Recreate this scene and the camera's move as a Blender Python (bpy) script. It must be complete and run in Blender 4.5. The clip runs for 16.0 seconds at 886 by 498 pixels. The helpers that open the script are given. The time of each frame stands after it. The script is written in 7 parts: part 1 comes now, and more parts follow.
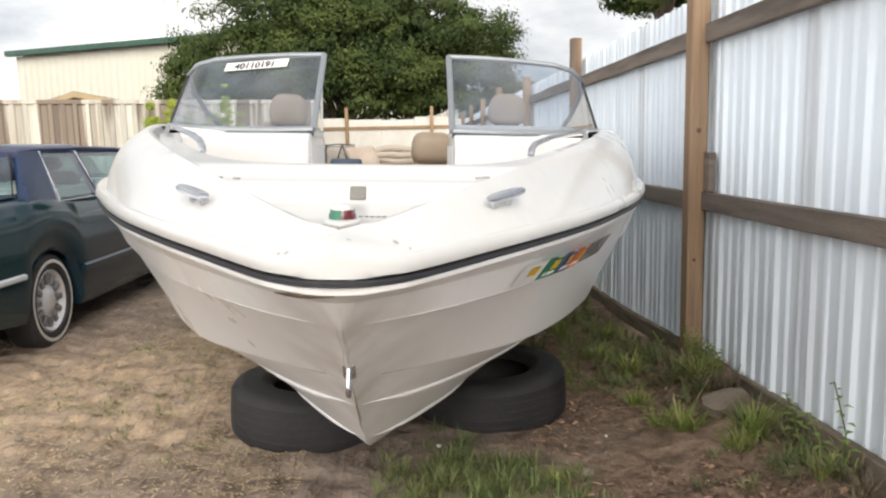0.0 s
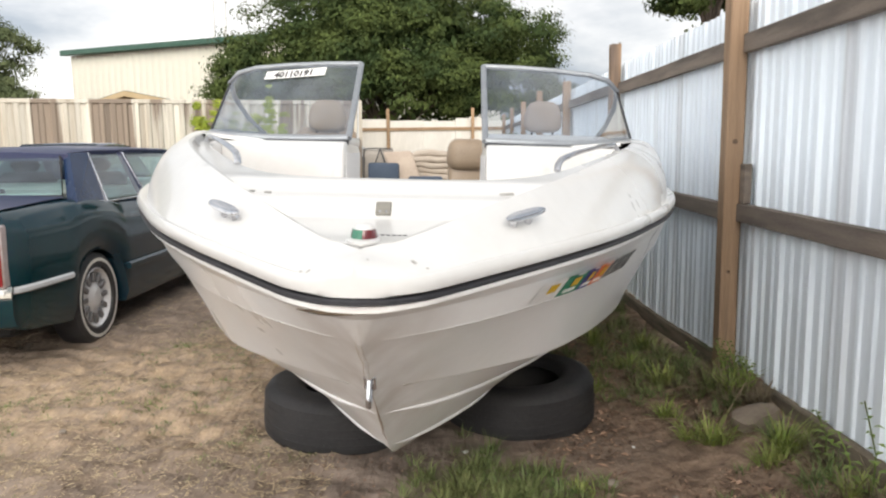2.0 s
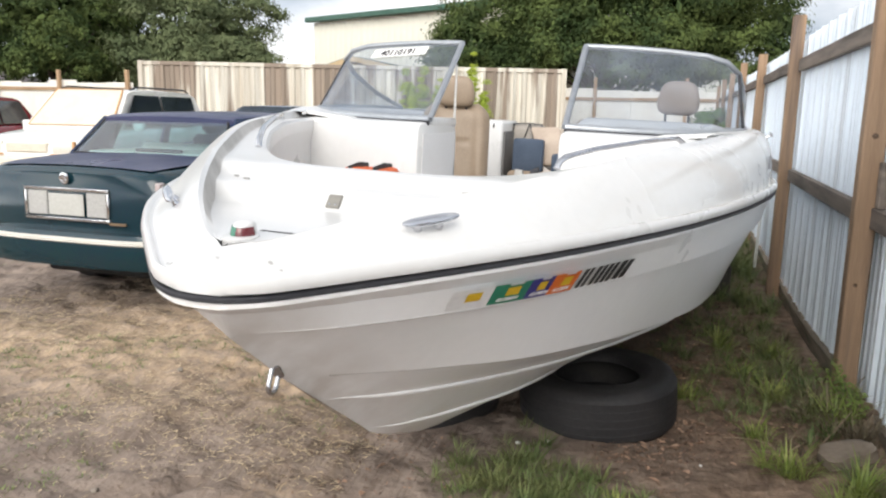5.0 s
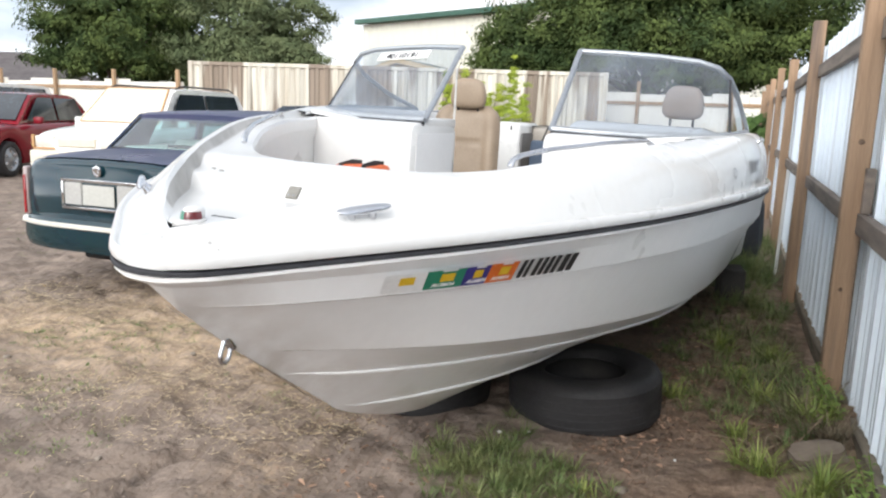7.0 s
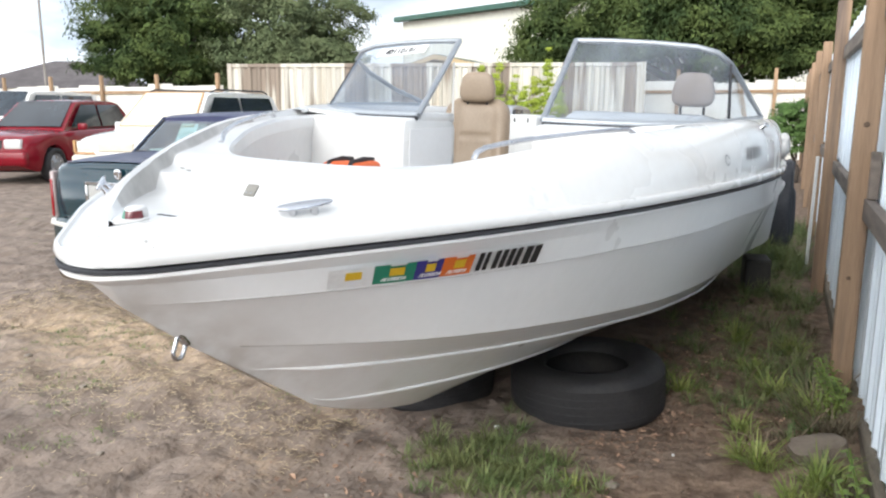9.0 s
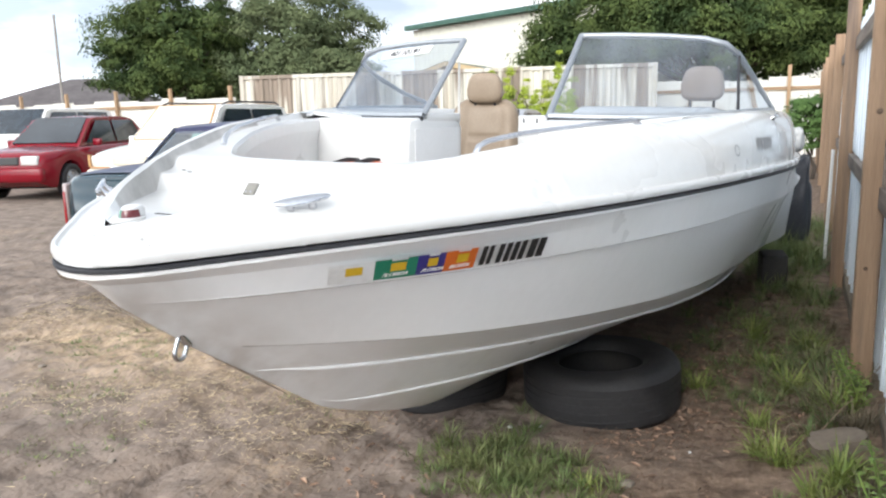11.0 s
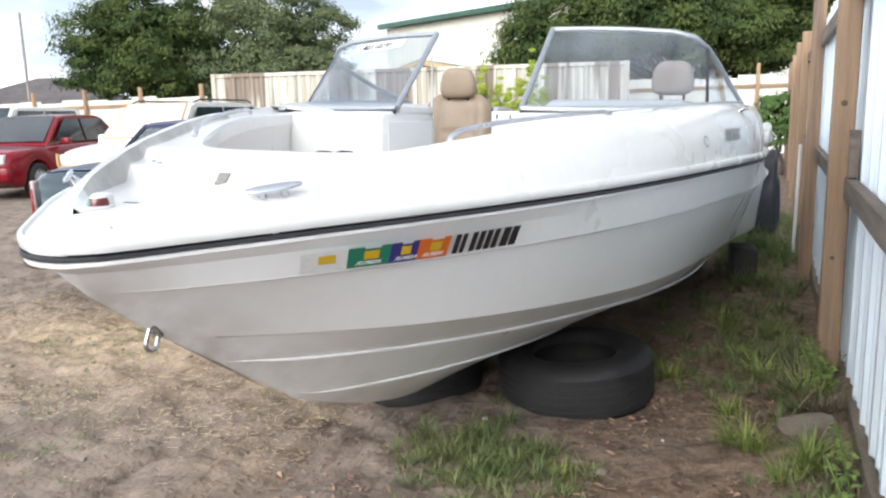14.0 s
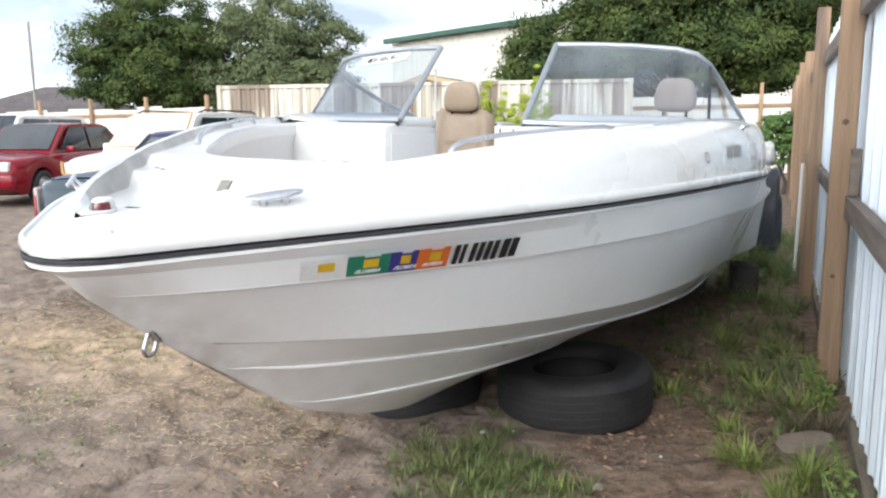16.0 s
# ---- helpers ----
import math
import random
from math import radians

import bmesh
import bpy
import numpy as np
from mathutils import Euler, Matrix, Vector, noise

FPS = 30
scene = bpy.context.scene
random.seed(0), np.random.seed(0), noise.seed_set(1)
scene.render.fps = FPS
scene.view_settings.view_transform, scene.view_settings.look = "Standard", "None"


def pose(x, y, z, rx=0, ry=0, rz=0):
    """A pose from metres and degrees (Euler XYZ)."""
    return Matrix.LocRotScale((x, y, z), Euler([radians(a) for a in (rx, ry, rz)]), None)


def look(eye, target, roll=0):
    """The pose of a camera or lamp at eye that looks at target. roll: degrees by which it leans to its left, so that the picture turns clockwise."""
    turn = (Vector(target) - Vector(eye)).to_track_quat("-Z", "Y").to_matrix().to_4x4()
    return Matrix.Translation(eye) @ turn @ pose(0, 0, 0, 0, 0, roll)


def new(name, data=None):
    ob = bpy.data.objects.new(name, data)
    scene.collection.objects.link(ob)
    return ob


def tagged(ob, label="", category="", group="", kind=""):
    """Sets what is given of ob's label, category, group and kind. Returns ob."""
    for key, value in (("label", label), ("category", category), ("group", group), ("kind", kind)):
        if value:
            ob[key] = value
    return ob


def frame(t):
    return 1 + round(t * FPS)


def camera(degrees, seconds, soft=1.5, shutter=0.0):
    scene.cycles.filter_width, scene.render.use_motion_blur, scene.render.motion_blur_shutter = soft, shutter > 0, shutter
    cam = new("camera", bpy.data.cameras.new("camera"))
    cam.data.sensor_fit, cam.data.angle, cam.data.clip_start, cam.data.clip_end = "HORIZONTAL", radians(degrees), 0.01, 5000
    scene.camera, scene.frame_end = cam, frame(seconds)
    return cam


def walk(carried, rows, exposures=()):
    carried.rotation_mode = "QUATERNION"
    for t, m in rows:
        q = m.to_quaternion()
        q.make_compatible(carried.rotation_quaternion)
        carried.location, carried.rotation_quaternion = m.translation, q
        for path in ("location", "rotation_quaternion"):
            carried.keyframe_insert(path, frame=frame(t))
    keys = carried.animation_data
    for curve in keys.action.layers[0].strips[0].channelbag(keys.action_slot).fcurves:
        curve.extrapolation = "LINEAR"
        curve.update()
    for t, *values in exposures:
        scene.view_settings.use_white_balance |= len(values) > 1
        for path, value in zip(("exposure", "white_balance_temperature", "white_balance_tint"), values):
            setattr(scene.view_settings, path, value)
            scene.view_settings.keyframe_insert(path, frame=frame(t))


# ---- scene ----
cam = camera(61.4, 16.0, soft=2.2)
PATH = [
    (0, (0.986, 0.141, 1.351), (1.067, 2.121, 1.078), -1.2),
    (0.5, (0.989, 0.137, 1.358), (1.056, 2.117, 1.085), -1.0),
    (1, (0.999, 0.125, 1.372), (1.048, 2.106, 1.1), -0.8),
    (1.5, (1.009, 0.117, 1.381), (1.024, 2.098, 1.111), -0.6),
    (2, (1.028, 0.103, 1.393), (1.002, 2.084, 1.122), -0.6),
    (2.5, (1.075, 0.091, 1.406), (0.964, 2.069, 1.132), -0.7),
    (3, (1.21, -0.032, 1.409), (0.967, 1.933, 1.13), 0.0),
    (3.5, (1.363, -0.095, 1.456), (0.99, 1.84, 1.109), 0.4),
    (4, (1.538, -0.011, 1.468), (1.033, 1.892, 1.113), 0.7),
    (4.5, (1.662, 0.112, 1.469), (1.088, 1.996, 1.122), 1.2),
    (5, (1.681, 0.238, 1.471), (1.092, 2.115, 1.11), 1.2),
    (5.2, (1.685, 0.271, 1.468), (1.082, 2.14, 1.093), 0.8),
    (7.3, (2.065, 0.148, 1.476), (1.332, 1.974, 1.117), 2.1),
    (7.5, (2.12, 0.134, 1.49), (1.37, 1.952, 1.126), 2.0),
    (8, (2.198, 0.223, 1.487), (1.429, 2.033, 1.123), 1.3),
    (8.5, (2.206, 0.264, 1.476), (1.413, 2.062, 1.106), 0.8),
    (9, (2.208, 0.281, 1.471), (1.387, 2.066, 1.099), 0.2),
    (11.5, (2.234, 0.318, 1.427), (1.377, 2.091, 1.078), -1.6),
    (12, (2.238, 0.315, 1.429), (1.399, 2.097, 1.077), -1.6),
    (12.5, (2.25, 0.323, 1.411), (1.429, 2.112, 1.056), -1.5),
    (13, (2.235, 0.315, 1.405), (1.426, 2.109, 1.048), -1.4),
    (13.5, (2.232, 0.311, 1.403), (1.428, 2.107, 1.045), -1.4),
    (14, (2.239, 0.31, 1.403), (1.438, 2.108, 1.047), -1.5),
    (14.5, (2.24, 0.319, 1.399), (1.441, 2.119, 1.047), -1.3),
    (15, (2.234, 0.322, 1.398), (1.435, 2.123, 1.054), -1.0),
    (15.5, (2.24, 0.312, 1.396), (1.438, 2.114, 1.065), -0.8),
    (16, (2.248, 0.306, 1.393), (1.44, 2.108, 1.075), -0.6),
]
walk(cam, [(t, look(eye, target, roll)) for t, eye, target, roll in PATH], exposures=[(0.0, 0.32, 7220, 11), (5.0, 0.43, 6900, 11), (9.0, 0.66, 6550, 9), (16.0, 0.69, 6520, 9)])

# ---------------------------------------------------------------- light
world = bpy.data.worlds.new("sky")
scene.world = world
world.use_nodes = True
wt = world.node_tree
wt.nodes.clear()
SUN_ELEV, SUN_ROT = 33.0, 175.0
w_out = wt.nodes.new("ShaderNodeOutputWorld")
w_bg = wt.nodes.new("ShaderNodeBackground")
w_sky = wt.nodes.new("ShaderNodeTexSky")
w_sky.sky_type = "NISHITA"
w_sky.sun_disc = False
w_sky.sun_elevation, w_sky.sun_rotation = radians(SUN_ELEV), radians(SUN_ROT)
w_sky.dust_density = 3.0
w_co = wt.nodes.new("ShaderNodeTexCoord")
w_map = wt.nodes.new("ShaderNodeMapping")
w_map.inputs["Scale"].default_value = (1.0, 1.0, 2.6)
w_noise = wt.nodes.new("ShaderNodeTexNoise")
w_noise.inputs["Scale"].default_value = 2.2
w_noise.inputs["Detail"].default_value = 7.0
w_noise.inputs["Roughness"].default_value = 0.55
w_ramp = wt.nodes.new("ShaderNodeValToRGB")
w_ramp.color_ramp.elements[0].position = 0.40
w_ramp.color_ramp.elements[0].color = (3.5, 4.1, 5.0, 1)
w_ramp.color_ramp.elements[1].position = 0.64
w_ramp.color_ramp.elements[1].color = (10.3, 10.5, 10.9, 1)
w_mix = wt.nodes.new("ShaderNodeMixRGB")
w_mix.inputs["Fac"].default_value = 0.9
wt.links.new(w_co.outputs["Generated"], w_map.inputs["Vector"])
wt.links.new(w_map.outputs["Vector"], w_noise.inputs["Vector"])
wt.links.new(w_noise.outputs["Fac"], w_ramp.inputs["Fac"])
wt.links.new(w_sky.outputs["Color"], w_mix.inputs["Color1"])
w_sep = wt.nodes.new("ShaderNodeSeparateXYZ")
w_low = wt.nodes.new("ShaderNodeMapRange")
w_low.inputs["To Min"].default_value, w_low.inputs["To Max"].default_value = 1.30, 0.56
w_fade = wt.nodes.new("ShaderNodeVectorMath")
w_fade.operation = "SCALE"
wt.links.new(w_co.outputs["Generated"], w_sep.inputs[0])
wt.links.new(w_sep.outputs["Z"], w_low.inputs["Value"])
wt.links.new(w_ramp.outputs["Color"], w_fade.inputs[0])
# the cloud is brighter round the veiled sun and darker on the far side
w_side = wt.nodes.new("ShaderNodeMapRange")
w_side.inputs["From Min"].default_value, w_side.inputs["From Max"].default_value = -1.0, 1.0
w_side.inputs["To Min"].default_value, w_side.inputs["To Max"].default_value = 1.42, 0.50
w_both = wt.nodes.new("ShaderNodeMath")
w_both.operation = "MULTIPLY"
wt.links.new(w_sep.outputs["Y"], w_side.inputs["Value"])
wt.links.new(w_low.outputs["Result"], w_both.inputs[0])
wt.links.new(w_side.outputs["Result"], w_both.inputs[1])
wt.links.new(w_both.outputs[0], w_fade.inputs["Scale"])
wt.links.new(w_fade.outputs[0], w_mix.inputs["Color2"])
wt.links.new(w_mix.outputs["Color"], w_bg.inputs["Color"])
w_bg.inputs["Strength"].default_value = 0.18
wt.links.new(w_bg.outputs["Background"], w_out.inputs["Surface"])

sun_data = bpy.data.lights.new("sun", "SUN")
sun_data.energy, sun_data.angle, sun_data.color = 1.9, radians(40), (1.0, 0.985, 0.96)
sun = new("sun", sun_data)
sun_dir = Vector((math.sin(radians(SUN_ROT)) * math.cos(radians(SUN_ELEV)),
                  math.cos(radians(SUN_ROT)) * math.cos(radians(SUN_ELEV)), math.sin(radians(SUN_ELEV))))
sun.matrix_world = look(sun_dir * 60, (0, 0, 0))

# ---------------------------------------------------------------- materials
MATS = {}


def mat(name, col, rough=0.6, metal=0.0, col2=None, big=1.5, fine=40.0, mix=0.5, bump=0.15, bump_scale=None,
        depth=0.004, coat=0.0, spec=0.5, rand=0.0, island=0.0, stain=None, stain_scale=0.6, stain_lo=0.55, stain_hi=0.7, stretch=None, rough_var=0.1):
    """A surface: two colours mixed by a large and a fine noise, stains of a third, fine relief."""
    if name in MATS:
        return MATS[name]
    m = bpy.data.materials.new(name)
    m.use_nodes = True
    nt = m.node_tree
    bsdf = nt.nodes["Principled BSDF"]
    L = nt.links.new
    co = nt.nodes.new("ShaderNodeTexCoord")
    vec = co.outputs["Object"]
    if stretch:
        mp = nt.nodes.new("ShaderNodeMapping")
        mp.inputs["Scale"].default_value = stretch
        L(vec, mp.inputs["Vector"])
        vec = mp.outputs["Vector"]

    def tex(scale, detail=5.0):
        n = nt.nodes.new("ShaderNodeTexNoise")
        n.inputs["Scale"].default_value = scale
        n.inputs["Detail"].default_value = detail
        L(vec, n.inputs["Vector"])
        return n.outputs["Fac"]

    def rng(sock, lo, hi, a=0.0, b=1.0):
        n = nt.nodes.new("ShaderNodeMapRange")
        for k, v in zip(("From Min", "From Max", "To Min", "To Max"), (lo, hi, a, b)):
            n.inputs[k].default_value = v
        L(sock, n.inputs["Value"])
        return n.outputs["Result"]

    def blend(fac, a, b, mode="MIX"):
        n = nt.nodes.new("ShaderNodeMixRGB")
        n.blend_type = mode
        for key, v in (("Fac", fac), ("Color1", a), ("Color2", b)):
            if hasattr(v, "is_linked"):
                L(v, n.inputs[key])
            elif key == "Fac":
                n.inputs[key].default_value = v
            else:
                n.inputs[key].default_value = (*v, 1)
        return n.outputs["Color"]

    col2 = col2 or tuple(c * 0.8 for c in col)
    nb, nf = tex(big), tex(fine)
    both = nt.nodes.new("ShaderNodeMath")
    both.operation = "MULTIPLY_ADD"
    L(nb, both.inputs[0])
    both.inputs[1].default_value = 0.6
    half = nt.nodes.new("ShaderNodeMath")
    half.operation = "MULTIPLY"
    L(nf, half.inputs[0])
    half.inputs[1].default_value = 0.4
    L(half.outputs[0], both.inputs[2])
    c = blend(rng(both.outputs[0], 0.5 - 0.25 * mix, 0.5 + 0.25 * mix), col, col2)
    if stain:
        c = blend(rng(tex(stain_scale, 8.0), stain_lo, stain_hi), c, stain)
    if rand or island:
        src = nt.nodes.new("ShaderNodeObjectInfo").outputs["Random"] if rand else nt.nodes.new("ShaderNodeNewGeometry").outputs["Random Per Island"]
        k = rand or island
        hsv = nt.nodes.new("ShaderNodeHueSaturation")
        L(rng(src, 0, 1, 1 - k, 1 + k), hsv.inputs["Value"])
        L(c, hsv.inputs["Color"])
        c = hsv.outputs["Color"]
    L(c, bsdf.inputs["Base Color"])
    L(rng(nb, 0.3, 0.7, max(0.02, rough - rough_var), min(1.0, rough + rough_var)), bsdf.inputs["Roughness"])
    bsdf.inputs["Metallic"].default_value = metal
    bsdf.inputs["Specular IOR Level"].default_value = spec
    bsdf.inputs["Coat Weight"].default_value = coat
    bsdf.inputs["Coat Roughness"].default_value = 0.08
    if bump:
        bn = nt.nodes.new("ShaderNodeBump")
        bn.inputs["Strength"].default_value = bump
        bn.inputs["Distance"].default_value = depth
        L(tex(bump_scale or fine, 6.0), bn.inputs["Height"])
        L(bn.outputs["Normal"], bsdf.inputs["Normal"])
    MATS[name] = m
    return m


def sheet_glass(name, tint, gloss=0.1, sky_veil=0.06):
    """Thin tinted pane: sees straight through, with a clear reflection and a dusty film, coloured blue as a painted sky
    reflection.
    """
    m = bpy.data.materials.new(name)
    m.use_nodes = True
    nt = m.node_tree
    nt.nodes.clear()
    L = nt.links.new
    out = nt.nodes.new("ShaderNodeOutputMaterial")
    tr = nt.nodes.new("ShaderNodeBsdfTransparent")
    tr.inputs["Color"].default_value = (*tint, 1)
    gl = nt.nodes.new("ShaderNodeBsdfGlossy")
    gl.inputs["Roughness"].default_value = 0.03
    df = nt.nodes.new("ShaderNodeBsdfDiffuse")
    df.inputs["Color"].default_value = (0.48, 0.55, 0.65, 1)
    fr = nt.nodes.new("ShaderNodeFresnel")
    fr.inputs["IOR"].default_value = 1.5
    mr = nt.nodes.new("ShaderNodeMapRange")
    mr.inputs["To Min"].default_value, mr.inputs["To Max"].default_value = gloss * 0.4, 1.0
    L(fr.outputs["Fac"], mr.inputs["Value"])
    m1, m2 = nt.nodes.new("ShaderNodeMixShader"), nt.nodes.new("ShaderNodeMixShader")
    nz = nt.nodes.new("ShaderNodeTexNoise")
    nz.inputs["Scale"].default_value = 5.0
    nz.inputs["Detail"].default_value = 8.0
    co = nt.nodes.new("ShaderNodeTexCoord")
    L(co.outputs["Object"], nz.inputs["Vector"])
    dr = nt.nodes.new("ShaderNodeMapRange")
    dr.inputs["From Min"].default_value, dr.inputs["From Max"].default_value = 0.35, 0.75
    dr.inputs["To Min"].default_value, dr.inputs["To Max"].default_value = sky_veil * 0.4, sky_veil * 1.8
    L(nz.outputs["Fac"], dr.inputs["Value"])
    L(dr.outputs["Result"], m1.inputs["Fac"])
    L(tr.outputs[0], m1.inputs[1])
    L(df.outputs[0], m1.inputs[2])
    L(mr.outputs["Result"], m2.inputs["Fac"])
    L(m1.outputs[0], m2.inputs[1])
    L(gl.outputs[0], m2.inputs[2])
    L(m2.outputs[0], out.inputs["Surface"])
    return m


# ---------------------------------------------------------------- mesh helpers
def lerp_tab(tab, v):
    """Smooth value of a small table [(x, value), ...]."""
    xs = [p[0] for p in tab]
    ys = [p[1] for p in tab]
    if v <= xs[0]:
        return ys[0]
    if v >= xs[-1]:
        return ys[-1]
    k = max(i for i in range(len(xs) - 1) if xs[i] <= v)

    def slope(i):
        a, b = max(i - 1, 0), min(i + 1, len(xs) - 1)
        return (ys[b] - ys[a]) / (xs[b] - xs[a])
    h = xs[k + 1] - xs[k]
    t = (v - xs[k]) / h
    return ((2 * t**3 - 3 * t**2 + 1) * ys[k] + (t**3 - 2 * t**2 + t) * h * slope(k)
            + (-2 * t**3 + 3 * t**2) * ys[k + 1] + (t**3 - t**2) * h * slope(k + 1))


def box(bm, lo, hi, bevel=0.0, m=None, seg=1):
    lo, hi = Vector(lo), Vector(hi)
    res = bmesh.ops.create_cube(bm, size=1.0)
    vs = res["verts"]
    for v in vs:
        v.co = Vector((lo[i] + (v.co[i] + 0.5) * (hi[i] - lo[i]) for i in range(3)))
    if bevel:
        es = list({e for v in vs for e in v.link_edges})
        r = bmesh.ops.bevel(bm, geom=es, offset=bevel, segments=seg, affect="EDGES", profile=0.5)
        vs = list({v for f in r["faces"] for v in f.verts} | {v for v in vs if v.is_valid})
    if m is not None:
        bmesh.ops.transform(bm, matrix=m, verts=[v for v in vs if v.is_valid])
    return vs


def tube(bm, pts, r, n=8, cap=True, flat=1.0, up=None):
    """A tube along points; r may be a list; flat squeezes it along the binormal."""
    pts = [Vector(p) for p in pts]
    rs = r if isinstance(r, (list, tuple)) else [r] * len(pts)
    rings = []
    side = None
    for i, p in enumerate(pts):
        d = (pts[min(i + 1, len(pts) - 1)] - pts[max(i - 1, 0)]).normalized()
        ref = Vector(up) if up else (side if side is not None else (Vector((0, 0, 1)) if abs(d.z) < 0.9 else Vector((1, 0, 0))))
        a = (ref - d * ref.dot(d)).normalized()
        b = d.cross(a)
        side = a
        rings.append([bm.verts.new(p + (a * math.cos(t) * flat + b * math.sin(t)) * rs[i]) for t in (2 * math.pi * k / n for k in range(n))])
    for u, v in zip(rings, rings[1:]):
        for k in range(n):
            bm.faces.new((u[k], u[(k + 1) % n], v[(k + 1) % n], v[k]))
    if cap:
        bm.faces.new(rings[0][::-1])
        bm.faces.new(rings[-1])
    return rings


def lathe(bm, prof, n=32, m=None, closed=False):
    """Turns a profile of (radius, height) round z."""
    rings = []
    for r, z in prof:
        rings.append([bm.verts.new((r * math.cos(t), r * math.sin(t), z)) for t in (2 * math.pi * k / n for k in range(n))])
    pairs = list(zip(rings, rings[1:])) + ([(rings[-1], rings[0])] if closed else [])
    for u, v in pairs:
        for k in range(n):
            bm.faces.new((u[k], u[(k + 1) % n], v[(k + 1) % n], v[k]))
    if m is not None:
        bmesh.ops.transform(bm, matrix=m, verts=[v for ring in rings for v in ring])
    return rings


def skin(bm, rows, close=False):
    """Faces between rows of points (all of one length); points in one place are merged later."""
    vs = [[bm.verts.new(p) for p in row] for row in rows]
    for u, v in zip(vs, vs[1:]):
        n = len(u)
        for k in range(n if close else n - 1):
            bm.faces.new((u[k], u[(k + 1) % n], v[(k + 1) % n], v[k]))
    return vs


def part(name, bm, material, parent=None, label="", smooth=None, m=None, merge=0.0):
    if merge:
        bmesh.ops.remove_doubles(bm, verts=bm.verts, dist=merge)
        bmesh.ops.dissolve_degenerate(bm, edges=bm.edges, dist=1e-5)
    bmesh.ops.recalc_face_normals(bm, faces=bm.faces)
    me = bpy.data.meshes.new(name)
    bm.to_mesh(me)
    bm.free()
    for mm in (material if isinstance(material, (list, tuple)) else [material]):
        me.materials.append(mm)
    if smooth is not None:
        me.shade_smooth()
        me.set_sharp_from_angle(angle=radians(smooth))
    ob = new(name, me)
    if m is not None:
        ob.matrix_basis = m
    if parent is not None:
        ob.parent = parent
    if label:
        tagged(ob, label)
    return ob


def facing_out(ob, out):
    """Turns a thin pane so that its face looks along the vector out."""
    total = sum((p.normal * p.area for p in ob.data.polygons), Vector())
    if total.dot(Vector(out)) < 0:
        ob.data.flip_normals()
    ob.visible_shadow = False
    return ob


def thing(name, m, label, category, group="", kind=""):
    ob = new(name)
    ob.empty_display_size = 0.1
    ob.matrix_basis = m
    return tagged(ob, label, category, group, kind)


def text_mesh(body, size, width=1.0, bold=0.0):
    """A flat mesh of built-in lettering in the xy plane, its lower left corner at the origin."""
    cu = bpy.data.curves.new("lettering", "FONT")
    cu.body, cu.size = body, size
    cu.extrude = 0.0006
    cu.offset = bold
    ob = bpy.data.objects.new("lettering", cu)
    scene.collection.objects.link(ob)
    me = bpy.data.meshes.new_from_object(ob.evaluated_get(bpy.context.evaluated_depsgraph_get()))
    bpy.data.objects.remove(ob)
    for v in me.vertices:
        v.co.x *= width
    return me


# palette
M_GEL = mat("white_gelcoat", (0.63, 0.63, 0.62), 0.32, col2=(0.59, 0.59, 0.58), big=1.2, fine=25, bump=0.03, coat=0.4, stain=(0.50, 0.48, 0.45), stain_scale=1.3, stain_lo=0.72, stain_hi=1.1)
M_GRIME_SHADE = mat("grimy_shaded_gelcoat", (0.36, 0.35, 0.335), 0.5, col2=(0.22, 0.212, 0.20), big=9, fine=60, mix=0.9, bump=0.1, stain=(0.56, 0.55, 0.53), stain_scale=4, stain_lo=0.40, stain_hi=0.8)
M_HULL = mat("hull_gelcoat", (0.86, 0.865, 0.86), 0.30, col2=(0.82, 0.825, 0.82), big=1.5, fine=30, bump=0.03, coat=0.3, stain=(0.50, 0.46, 0.40), stain_scale=2.2, stain_lo=0.66, stain_hi=0.95, stretch=(1, 1, 0.5))
M_BLACK = mat("black_rubber_trim", (0.012, 0.013, 0.017), 0.6, col2=(0.03, 0.03, 0.034), fine=60)
M_TYRE = mat("worn_tyre_rubber", (0.011, 0.011, 0.0125), 0.62, col2=(0.026, 0.025, 0.026), big=6, fine=60, bump=0.4, stain=(0.06, 0.052, 0.044), stain_scale=3, stain_lo=0.6, stain_hi=0.9)
M_STEEL = mat("polished_steel", (0.62, 0.63, 0.65), 0.22, 1.0, col2=(0.5, 0.5, 0.52), fine=30, bump=0.05)
M_ALU = mat("anodised_frame", (0.42, 0.445, 0.465), 0.4, 0.8, col2=(0.33, 0.35, 0.375), fine=40, bump=0.05)
M_WOOD = mat("weathered_post_wood", (0.36, 0.235, 0.145), 0.8, col2=(0.22, 0.145, 0.092), big=4, fine=30, mix=0.8, bump=0.8, stretch=(9, 9, 0.5), stain=(0.13, 0.095, 0.075), stain_scale=1.2, rand=0.15)
M_RAIL = mat("grey_rail_wood", (0.22, 0.18, 0.145), 0.85, col2=(0.13, 0.105, 0.09), big=3, fine=60, bump=0.6, stretch=(6, 0.6, 6), stain=(0.10, 0.085, 0.07), stain_scale=1.5, rand=0.12)
M_METAL = mat("galvanised_sheet", (0.84, 0.92, 0.98), 0.36, 0.0, col2=(0.78, 0.855, 0.925), big=1.6, fine=24, bump=0.06, stain=(0.62, 0.66, 0.70), stain_scale=1.4, stretch=(1, 3.0, 0.16))
M_GLASS_W = sheet_glass("windshield_glass", (0.66, 0.71, 0.765), 0.10, 0.11)
M_TAN = mat("tan_vinyl", (0.29, 0.22, 0.155), 0.5, col2=(0.24, 0.18, 0.125), big=6, fine=80, bump=0.2)
